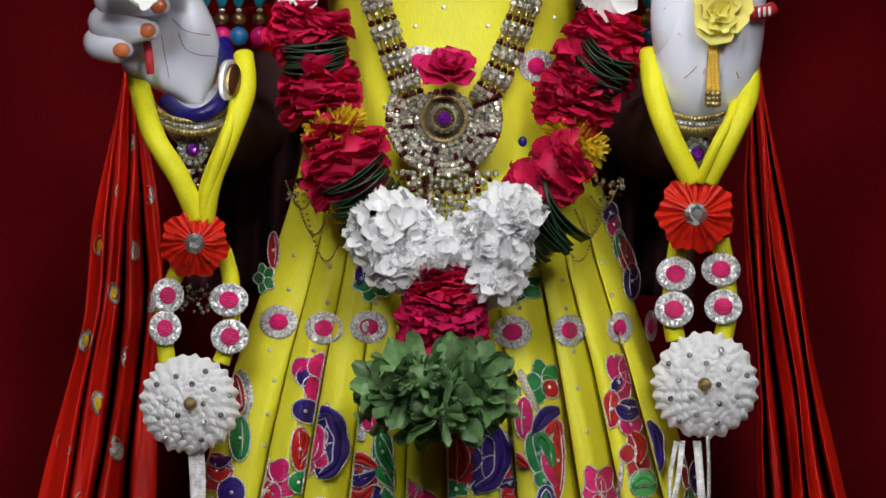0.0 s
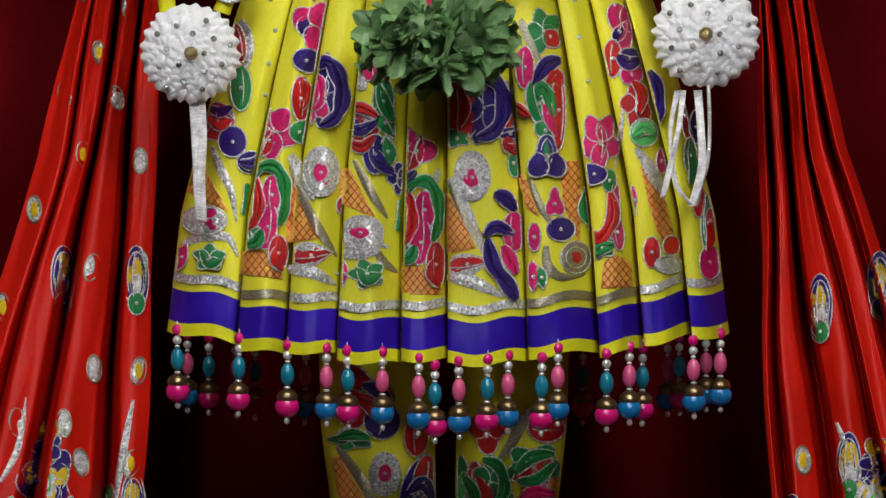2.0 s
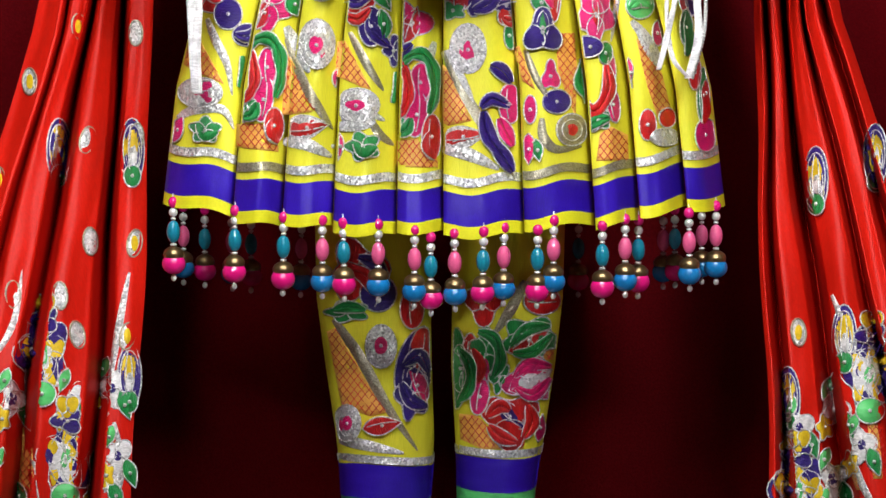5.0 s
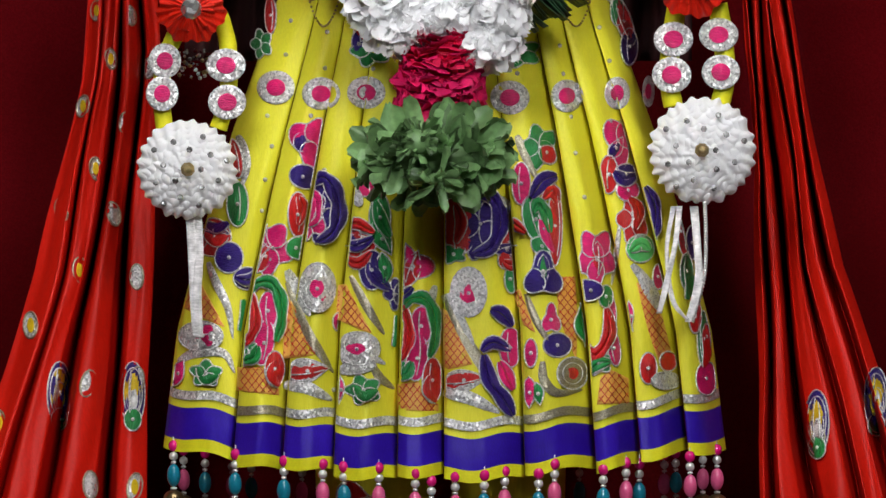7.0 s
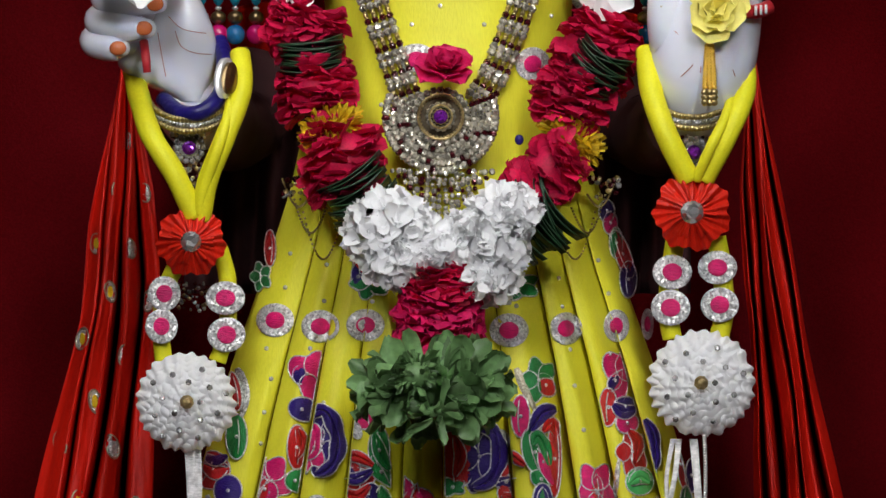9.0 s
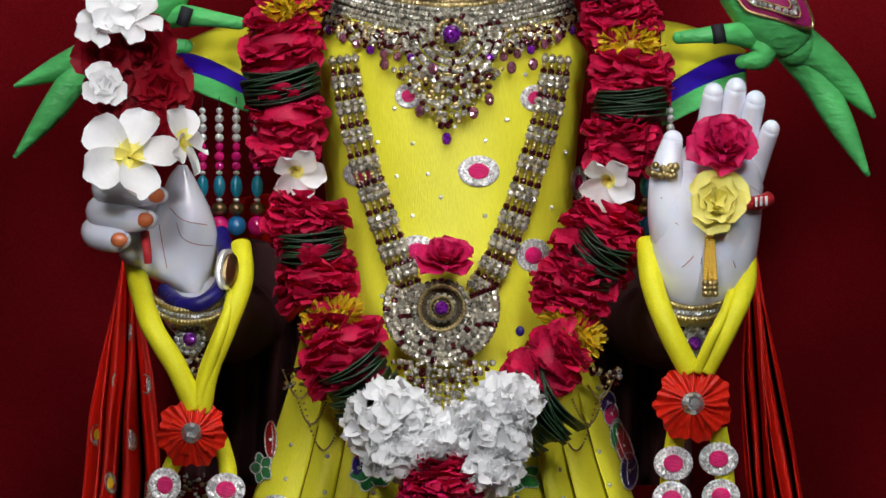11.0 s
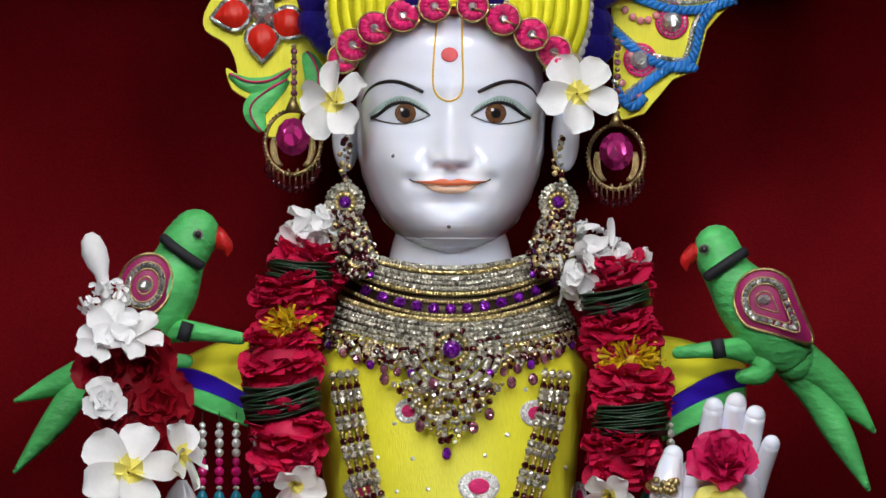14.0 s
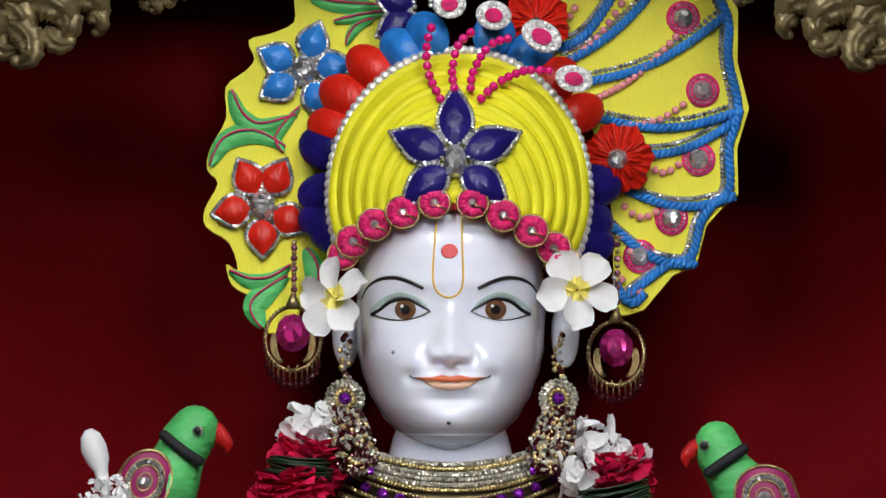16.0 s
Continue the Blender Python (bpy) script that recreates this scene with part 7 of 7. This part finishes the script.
# pleats from one side to the other
pl([("o", "r", 375, 420, 27, 27, 0), ("l", "u", 375, 408, 26, 12, 10), ("o", "u", 405, 456, 20, 22, 0), ("o", "g", 420, 361, 15, 32, 0), ("o", "r", 416, 281, 10, 28, -10), ("o", "s", 355, 595, 36, 24, 0), ("h", "p", 359, 594, 22, 18, 0), ("b", "g", 364, 661, 24, 20, 20), ("l", "p", 311, 661, 22, 12, -60)])
nets([(336, 500), (352, 495), (398, 580), (350, 560), (326, 545)])
pl([("b", "p", 473, 439, 40, 40, -90), ("l", "r", 468, 454, 26, 11, -65), ("o", "u", 438, 493, 20, 16, 0), ("o", "p", 474, 550, 13, 27, 0), ("o", "p", 467, 607, 14, 32, 8), ("b", "g", 436, 624, 18, 20, 0), ("o", "r", 486, 653, 14, 25, 0)])
nets([(420, 650), (470, 650), (494, 690), (494, 700), (418, 692)])
pl([("b", "u", 570, 372, 30, 50, 0), ("h", "p", 547, 250, 30, 42, 20), ("o", "u", 533, 252, 11, 13, 0), ("o", "u", 539, 313, 22, 17, 15), ("b", "p", 547, 380, 27, 40, 0), ("o", "r", 527, 380, 14, 32, 0), ("o", "g", 533, 439, 22, 17, 0), ("o", "s", 562, 509, 29, 40, 0), ("o", "p", 561, 511, 16, 22, 0)])
pl([("l", "s", 541, 656, 38, 20, -8), ("l", "r", 543, 657, 32, 13, -8)])
nets([(504, 533), (514, 530), (562, 628), (500, 636)])
pl([("o", "p", 639, 316, 22, 27, -30), ("o", "s", 627, 345, 20, 10, 60), ("h", "r", 626, 432, 32, 32, 180), ("l", "u", 628, 430, 28, 12, -8), ("o", "g", 672, 385, 15, 34, 0), ("l", "g", 676, 423, 26, 13, 60), ("o", "u", 658, 478, 18, 28, 0), ("l", "g", 680, 474, 22, 11, 80), ("o", "s", 633, 617, 36, 27, 0), ("o", "p", 631, 618, 18, 14, 0)])
pl([("b", "g", 643, 690, 27, 22, 0), ("l", "p", 599, 690, 20, 8, 90), ("o", "p", 600, 570, 9, 13, 0), ("o", "s", 630, 651, 32, 10, -8)])
nets([(598, 505), (612, 503), (658, 590), (640, 585), (594, 565)])
pl([("h", "p", 724, 472, 36, 36, -60), ("l", "r", 728, 476, 28, 13, -70), ("b", "u", 705, 521, 22, 24, 0), ("o", "p", 745, 577, 15, 27, 0), ("o", "p", 738, 634, 15, 32, 6), ("l", "g", 706, 650, 16, 12, 30), ("o", "r", 765, 673, 14, 32, 0)])
nets([(703, 680), (740, 675), (752, 700), (776, 715), (776, 728), (703, 726)])
pl([("b", "u", 850, 396, 38, 54, 0), ("o", "r", 806, 402, 30, 42, 0), ("b", "g", 800, 450, 22, 14, 0), ("o", "s", 829, 517, 29, 40, 0), ("o", "p", 829, 519, 17, 23, 0), ("o", "p", 903, 615, 16, 28, 0)])
pl([("l", "s", 819, 674, 38, 18, -8), ("l", "r", 820, 673, 32, 12, -8)])
nets([(783, 545), (792, 552), (836, 645), (784, 656)])
pl([("b", "g", 955, 261, 28, 34, 0), ("o", "r", 967, 270, 12, 18, -30), ("o", "p", 922, 325, 13, 30, 0), ("o", "g", 948, 388, 18, 34, -15), ("l", "p", 961, 406, 28, 11, 65), ("l", "g", 959, 436, 18, 12, 30), ("h", "r", 907, 442, 30, 30, 180), ("l", "u", 908, 440, 27, 11, -10), ("o", "r", 982, 400, 10, 56, 0), ("h", "u", 961, 488, 30, 36, 90), ("l", "g", 961, 480, 24, 8, 90)])
pl([("h", "p", 975, 566, 15, 24, 90), ("o", "u", 986, 611, 20, 17, 0), ("o", "p", 939, 625, 9, 20, 0), ("o", "z", 1013, 661, 25, 26, 0), ("o", "r", 1013, 661, 14, 15, 0), ("l", "p", 936, 695, 22, 10, 90), ("l", "g", 952, 697, 16, 8, 80), ("o", "g", 905, 494, 10, 20, 0)])
nets([(908, 515), (920, 512), (948, 590), (925, 575)], [(984, 490), (1018, 490), (1022, 560), (1020, 640), (1004, 600), (988, 560)])
pl([("h", "p", 1097, 248, 26, 42, -90), ("l", "u", 1090, 262, 18, 9, -60), ("o", "r", 1077, 309, 13, 27, 0), ("o", "u", 1108, 309, 18, 15, 0), ("o", "p", 1111, 337, 16, 15, 0), ("b", "p", 1054, 456, 30, 44, -90), ("l", "r", 1056, 460, 26, 9, 90), ("o", "u", 1038, 514, 24, 15, 0)])
pl([("o", "p", 1079, 561, 9, 30, 0), ("o", "p", 1086, 616, 9, 26, -8), ("o", "g", 1072, 525, 10, 16, 0), ("b", "g", 1056, 643, 22, 18, 0)])
nets([(1062, 668), (1082, 655), (1112, 670), (1114, 715), (1056, 716)])
pl([("b", "r", 1120, 388, 24, 36, 0), ("o", "G", 1133, 440, 20, 20, 0), ("o", "r", 1147, 652, 12, 22, 0), ("o", "s", 1178, 674, 24, 14, 0), ("o", "r", 1182, 640, 12, 14, 0), ("l", "p", 1112, 560, 22, 7, 90), ("o", "p", 1165, 490, 8, 18, 0)])
nets([(1126, 500), (1140, 505), (1172, 560), (1192, 640), (1165, 640), (1145, 580)])
pl([("o", "r", 1212, 410, 10, 34, 0), ("o", "u", 1224, 430, 8, 24, 0), ("o", "g", 1245, 600, 9, 40, 0), ("o", "r", 1250, 596, 7, 18, 0), ("o", "p", 1250, 670, 15, 24, 0), ("o", "r", 1230, 560, 9, 24, 0), ("o", "g", 1215, 480, 9, 26, 0)])
nets([(1210, 490), (1222, 486), (1232, 540), (1226, 560)])
for pts, w, m in (([(368, 464), (382, 500), (403, 545), (412, 600)], 8, SILVER), ([(420, 240), (428, 260), (425, 300)], 8, SILVER), ([(508, 500), (540, 580), (570, 630), (590, 660)], 9, OLDSILVER), ([(502, 682), (540, 685), (588, 708)], 12, SILVER), ([(620, 488), (650, 545), (680, 592)], 8, OLDSILVER), ([(655, 640), (672, 668), (698, 688)], 8, OLDSILVER),
                  ([(784, 522), (830, 610), (880, 690), (912, 748)], 10, OLDSILVER), ([(784, 695), (830, 704), (884, 730)], 12, SILVER), ([(914, 240), (930, 275), (950, 318)], 9, OLDSILVER), ([(930, 520), (950, 570), (975, 610)], 7, OLDSILVER), ([(960, 640), (962, 672), (985, 695), (1030, 690)], 9, OLDSILVER), ([(770, 505), (762, 530), (752, 540)], 8, SILVER), ([(1118, 468), (1145, 500), (1172, 540)], 9, SILVER), ([(1096, 400), (1090, 450), (1082, 505)], 5, SILVER), ([(880, 350), (895, 365), (890, 395)], 9, SILVER), ([(315, 640), (345, 625), (395, 625), (415, 660)], 9, SILVER)):
    zari(skirt, skirt_y, SK, pts, w, m)


def padded_band(parent, surf, sec, pts, w, color, clip=None, lift=0.0045):
    """A raised crescent of satin stitch between two silver cords."""
    q = curve([sec(*p) for p in pts], 5)
    n = len(q)
    mid = q[n // 2]
    lanes = ((0.0, 1.0),) if w < 9.5 else ((-0.52, 0.5), (0.52, 0.5))
    for lane, share in lanes:
        bm, b2 = bmesh.new(), bmesh.new()

        def at_(s, t):
            i = min(n - 1, int(round(t * (n - 1))))
            a, b = q[max(0, i - 1)], q[min(n - 1, i + 1)]
            d = Vector((b[0] - a[0], b[1] - a[1])).normalized()
            k = (lane + share * (2 * s - 1)) * w * max(0.2, math.sin(math.pi * (0.1 + 0.8 * i / (n - 1)))) ** 0.7 * (0.72 + 0.34 * abs(math.sin(math.pi * (n // 6) * i / (n - 1))))
            p = (q[i][0] - d.y * k, q[i][1] + d.x * k)
            p = clip(p, mid) if clip else p
            return P(*p, surf(*p) - lift - 0.0024 * math.sqrt(max(0.0, 1 - (2 * s - 1) ** 2)))
        grid(bm, at_, 6, n - 1)
        ob = part("crescent", bm, THREAD[color], parent)
        tube(b2, [at_(0.0 if lane < 0 else 1.0, i / (n - 1)) for i in range(n)], 0.0008, 5)
        part("cord", b2, SILVER, ob)


def spray(dx, dy):
    """Green and red crescents round two pink buds, as the border repeats them."""
    for color, w, pts in (("g", 12, ((440, 520), (452, 503), (478, 500), (496, 527), (498, 570), (488, 604))), ("r", 10, ((426, 505), (446, 530), (452, 570), (442, 598), (422, 612))), ("g", 9, ((430, 530), (434, 558), (424, 586))), ("u", 10, ((418, 492), (440, 496), (458, 480))), ("g", 11, ((428, 640), (448, 632), (456, 612)))):
        padded_band(skirt, skirt_y, SK, [(x + dx, y + dy) for x, y in pts], w, color, pleat_clip)


spray(0, 0)
spray(272, 28)
for color, w, pts in (("u", 15, ((546, 326), (572, 314), (592, 338), (600, 378), (588, 412), (562, 428))), ("r", 10, ((528, 348), (536, 368), (528, 398))), ("p", 12, ((540, 340), (558, 352), (556, 384), (540, 398))),
                      ("u", 15, ((840, 342), (872, 350), (886, 392), (870, 436), (838, 450))), ("r", 10, ((806, 362), (816, 395), (806, 430))),
                      ("u", 13, ((868, 548), (888, 556), (906, 578))), ("u", 15, ((856, 628), (866, 672), (890, 706), (908, 736))), ("u", 11, ((852, 622), (872, 606), (904, 620))), ("p", 12, ((884, 640), (896, 664), (908, 690))),
                      ("u", 14, ((940, 350), (962, 320), (986, 312))), ("r", 11, ((962, 352), (978, 338), (986, 360))), ("g", 12, ((944, 376), (952, 360), (966, 378), (974, 412))), ("p", 9, ((956, 390), (966, 418), (980, 446))),
                      ("r", 13, ((1074, 546), (1078, 592), (1054, 628), (1026, 612))), ("g", 13, ((1060, 548), (1036, 548), (1030, 578), (1048, 604), (1062, 590))), ("g", 11, ((1038, 660), (1058, 644), (1080, 640))),
                      ("u", 11, ((1142, 330), (1158, 360), (1160, 400), (1152, 424))), ("r", 10, ((1114, 350), (1130, 372), (1124, 405))), ("G", 12, ((1116, 444), (1134, 432), (1150, 442))), ("u", 12, ((1086, 304), (1106, 318), (1126, 310))),
                      ("r", 10, ((604, 400), (632, 396), (662, 412))), ("u", 10, ((606, 430), (632, 436), (660, 420))), ("r", 10, ((608, 456), (634, 466), (656, 446))), ("g", 11, ((664, 356), (674, 390), (690, 420))), ("g", 10, ((676, 452), (684, 476), (680, 500))), ("u", 12, ((652, 466), (664, 490), (690, 512))),
                      ("r", 10, ((884, 400), (906, 396), (930, 412))), ("u", 10, ((884, 436), (906, 440), (932, 420))), ("r", 10, ((890, 462), (908, 470), (926, 450))),
                      ("r", 9, ((360, 412), (382, 428), (402, 418))), ("u", 9, ((364, 398), (384, 404), (404, 394))), ("g", 9, ((350, 650), (364, 672), (386, 664))), ("g", 9, ((628, 684), (644, 702), (668, 690))), ("r", 9, ((486, 640), (480, 664), (494, 684))), ("r", 9, ((762, 664), (756, 690), (772, 712))),
                      ("g", 9, ((1212, 470), (1222, 500), (1216, 530))), ("r", 8, ((1244, 590), (1252, 620), (1246, 650)))):
    padded_band(skirt, skirt_y, SK, pts, w, color, pleat_clip)
for pts, w in (([(508, 478), (528, 520), (548, 560)], 12), ([(790, 520), (812, 566), (838, 612)], 11), ([(430, 250), (436, 290), (428, 330)], 8), ([(604, 640), (640, 628), (682, 644)], 9), ([(1130, 484), (1150, 520), (1168, 552)], 9)):
    zari(skirt, skirt_y, SK, pts, w, SILVER)
# row of medallions below the waist, and on the bodice
for x, y, a, b in ((488, 155, 34, 30), (568, 166, 34, 29), (648, 164, 34, 29), (902, 173, 35, 30), (1003, 170, 29, 29), (1092, 165, 23, 29), (1147, 162, 11, 28)):
    medallion(*SK(x, y), a, b, 0, skirt, 0, skirt_y)
for x, y, a, b, t in ((847, 651, 37, 28, 0), (948, 522, 28, 24, 0), (640, 656, 34, 24, 0), (738, 792, 36, 28, 0), (944, 800, 31, 30, 0), (722, 518, 24, 22, 0), (1024, 672, 14, 30, 0)):
    medallion(*CH(x, y), a, b, 0, bodice, t, bodice_y)
stud_bm = bmesh.new()
stone(stud_bm, (0, 0, 0), 0.0022, 0, 6)
stud = meshed("stud", stud_bm, PEARL)
for sec, surf, parent, spots in ((SK, skirt_y, skirt, ((473, 205), (481, 259), (469, 318), (463, 373), (574, 301), (550, 205), (515, 37), (579, 57), (506, 97), (575, 121), (990, 81), (1060, 49), (996, 131), (1078, 108), (1010, 207), (1018, 271), (1034, 349), (660, 122), (915, 130), (480, 460), (590, 690), (1080, 215))),
                                 (CH, bodice_y, bodice, ((702, 660), (757, 656), (780, 697), (730, 730), (858, 597), (858, 730), (730, 602), (698, 540), (976, 715), (1000, 618), (896, 560), (898, 560), (676, 872), (592, 500), (930, 480), (668, 600)))):
    for x, y in spots:
        u, v = sec(x, y)
        part("stud", stud, PEARL, parent, "", pose(*P(u, v, surf(u, v) - 0.0015)))
motifs(skirt, skirt_y, WA, [("o", "r", 640, 470, 12, 26, 0), ("o", "u", 634, 490, 10, 20, 0), ("b", "g", 655, 502, 30, 24, 0), ("b", "g", 918, 506, 32, 22, 0), ("o", "r", 478, 440, 8, 26, 0), ("b", "g", 462, 490, 16, 22, 0), ("o", "u", 1074, 374, 11, 16, 0), ("o", "p", 1080, 395, 10, 16, 0), ("o", "g", 1090, 430, 9, 22, 0), ("o", "r", 1102, 450, 11, 36, -20), ("o", "u", 1112, 495, 12, 26, 0)])

# trousers
for k, rows, fields, bands in ((0, [("h", "r", 640, 330, 46, 50, 60), ("o", "u", 675, 372, 26, 26, 0), ("b", "g", 620, 405, 34, 16, 0), ("o", "s", 680, 466, 25, 35, 0), ("o", "p", 680, 465, 16, 21, 0), ("o", "u", 742, 500, 28, 55, 15), ("o", "r", 748, 480, 16, 40, 10), ("b", "u", 735, 550, 26, 40, 0), ("o", "p", 745, 535, 14, 26, -20), ("o", "s", 620, 602, 22, 30, 0), ("o", "p", 620, 602, 12, 18, 0), ("l", "r", 682, 606, 28, 13, -10), ("o", "r", 735, 400, 17, 28, 0)],
                                [[(584, 440), (600, 432), (650, 520), (694, 582), (660, 590), (610, 570)]],
                                [([(596, 418), (640, 480), (690, 570), (745, 650)], 10, OLDSILVER), ([(606, 632), (650, 640), (720, 655)], 10, SILVER)]),
                               (1, [("b", "g", 822, 505, 26, 60, 0), ("o", "r", 838, 500, 14, 46, 0), ("o", "G", 820, 505, 12, 34, 0), ("h", "r", 862, 392, 32, 32, -90), ("b", "g", 866, 480, 26, 40, 20), ("l", "p", 862, 500, 26, 12, 80), ("o", "p", 855, 555, 13, 26, 10), ("b", "g", 890, 520, 16, 26, 0), ("b", "g", 945, 452, 46, 34, -25), ("l", "r", 942, 456, 34, 15, -30), ("h", "p", 945, 525, 44, 36, -20), ("l", "w", 945, 526, 34, 17, -25)],
                                [[(818, 585), (850, 588), (880, 620), (935, 635), (930, 648), (860, 648), (820, 630)], [(975, 460), (990, 440), (985, 490), (966, 490)]],
                                [([(935, 350), (910, 400), (880, 445)], 10, OLDSILVER)])):
    surf = (lambda kk: (lambda u, v: leg_y(kk, u, v)))(k)
    for f in fields:
        net(trousers, surf, f, LG)
    for pts, w, m in bands:
        zari(trousers, surf, LG, pts, w, m)

    def leg_clip(p, c, kk=k):
        y32 = p[1] - 993
        lo, hi = table([(r[0], r[1]) for r in LEGS[kk]], y32), table([(r[0], r[2]) for r in LEGS[kk]], y32)
        return (min(max(p[0], lo + 4), hi - 4), p[1])
    motifs(trousers, surf, LG, rows, leg_clip)
motifs(trousers, lambda u, v: leg_y(1, u, v), LG, [("l", "u", 945, 526, 30, 12, -25), ("h", "r", 908, 595, 46, 46, 30), ("l", "u", 908, 590, 28, 16, 40), ("l", "p", 962, 610, 20, 7, -80), ("o", "r", 965, 385, 26, 20, 0)])

for k, rows in ((0, (("r", 14, ((596, 350), (618, 330), (650, 340), (668, 372))), ("u", 12, ((640, 308), (672, 322), (690, 356))), ("u", 12, ((722, 498), (748, 482), (764, 512))), ("u", 12, ((716, 530), (734, 562), (762, 572))), ("g", 10, ((596, 402), (622, 396), (652, 402))))),
                (1, (("g", 11, ((818, 470), (838, 500), (836, 540), (818, 562))), ("r", 9, ((842, 470), (858, 500), (852, 530))), ("g", 11, ((852, 440), (880, 452), (892, 490), (878, 520))), ("g", 11, ((912, 462), (940, 436), (978, 430))), ("g", 10, ((914, 478), (948, 476), (982, 446))), ("p", 11, ((916, 520), (942, 498), (982, 502))), ("p", 11, ((920, 540), (950, 552), (980, 522))), ("r", 12, ((868, 590), (890, 572), (908, 580))), ("r", 12, ((940, 570), (948, 600), (932, 628))), ("r", 12, ((870, 606), (892, 626), (920, 636)))))):
    for color, w, pts in rows:
        padded_band(trousers, (lambda kk: (lambda u, v: leg_y(kk, u, v)))(k), LG, pts, w, color, None, 0.006)

# shawl: scattered sequins, and a flowered border above the hem
for k in (0, 1):
    surf = (lambda kk: (lambda u, v: shawl_y(kk, u, v)))(k)
    root = shawls[k]
    spots = random.Random(11 + k)
    row = 0
    v = 250
    while v < 1480:
        lo, hi = table(SHAWL[k][0], v), table(SHAWL[k][1], v)
        n = max(2, int((hi - lo) / 72))
        for i in range(n):
            s = (i + 0.5 + (0.25 if row % 2 else -0.25)) / n
            u, vv = lerp(lo, hi, s), v + spots.uniform(-16, 16)
            a = 8 + 5 * min(1, (v - 200) / 900)
            if max(shawl_gap(k, s + q, vv) for q in (-0.05, 0, 0.05)) > 0.25:
                continue
            stitch(root, surf, oval(u, vv, a, a * 1.9, spots.uniform(-14, 14), 14), "s", 0.0014, 0.0008, OLDSILVER, "sequin", 0.0011)
            if i % 3 == 0:
                stitch(root, surf, oval(u, vv, a * .5, a * 1.1, 0, 10), "y", 0.0028, 0.0006, None, "sequin_heart")
        v += 92
        row += 1
    for (x, y, big) in (((80, 480, 1), (122, 660, 1), (30, 560, 0), (205, 540, 0), (215, 660, 0), (135, 560, 0), (240, 120, 2), (110, 120, 2), (20, 700, 0), (190, 700, 0), (235, 520, 2), (-60, 560, 1)) if k == 0 else ((1545, 510, 1), (1415, 720, 1), (1485, 575, 0), (1480, 700, 0), (1420, 610, 0), (1530, 640, 0), (1450, 170, 2), (1555, 130, 2), (1400, 560, 2), (1478, 770, 0), (1500, 450, 2), (1640, 700, 1))):
        if big == 1:
            motifs(root, surf, LG, [("b", "u", x, y, 42, 66, 0), ("b", "y", x, y, 34, 54, 20), ("o", "w", x - 2, y + 4, 22, 36, 0), ("o", "G", x, y + 4, 13, 24, 10), ("o", "w", x, y + 6, 6, 12, 0), ("h", "u", x + 4, y - 62, 26, 20, 0), ("h", "y", x + 4, y - 84, 18, 26, -90), ("o", "G", x, y + 70, 20, 18, 0)])
        elif big == 0:
            motifs(root, surf, LG, [("h", "w", x, y, 22, 30, spots.uniform(0, 90)), ("o", "u", x, y, 9, 13, 0), ("l", "g", x + 22, y + 30, 22, 10, 70), ("b", "y", x - 20, y + 34, 13, 20, 0), ("l", "G", x - 16, y - 34, 18, 8, 110)])
        else:
            motifs(root, surf, LG, [("o", "u", x, y, 17, 46, 0), ("o", "y", x, y - 4, 13, 34, 0), ("o", "w", x + 1, y + 6, 9, 22, 0), ("o", "g", x, y + 44, 12, 16, 0)])
    fields = ([(40, 560), (62, 570), (66, 720), (35, 730)], [(108, 800), (128, 750), (160, 800)], [(200, 620), (215, 600), (222, 720), (205, 700)]) if k == 0 else ([(1440, 800), (1462, 760), (1490, 800), (1470, 830)], [(1492, 640), (1520, 670), (1540, 720), (1520, 720)], [(1540, 600), (1580, 610), (1580, 700), (1550, 700)])
    for f in fields:
        net(root, surf, f, LG)
    for pts in (([(75, 320), (60, 440), (58, 600), (85, 800)], [(235, 335), (215, 440), (195, 560)], [(120, 760), (90, 805), (70, 812)], [(208, 600), (222, 680), (205, 760), (230, 800)], [(0, 480), (30, 420), (45, 330)]) if k == 0 else ([(1478, 375), (1500, 450), (1470, 560), (1455, 640)], [(1500, 630), (1530, 710), (1560, 760)], [(1440, 800), (1420, 850), (1405, 862)], [(1372, 780), (1385, 830), (1410, 866)], [(1500, 740), (1530, 760), (1520, 800), (1480, 790)])):
        zari(root, surf, LG, pts, 7, SILVER)
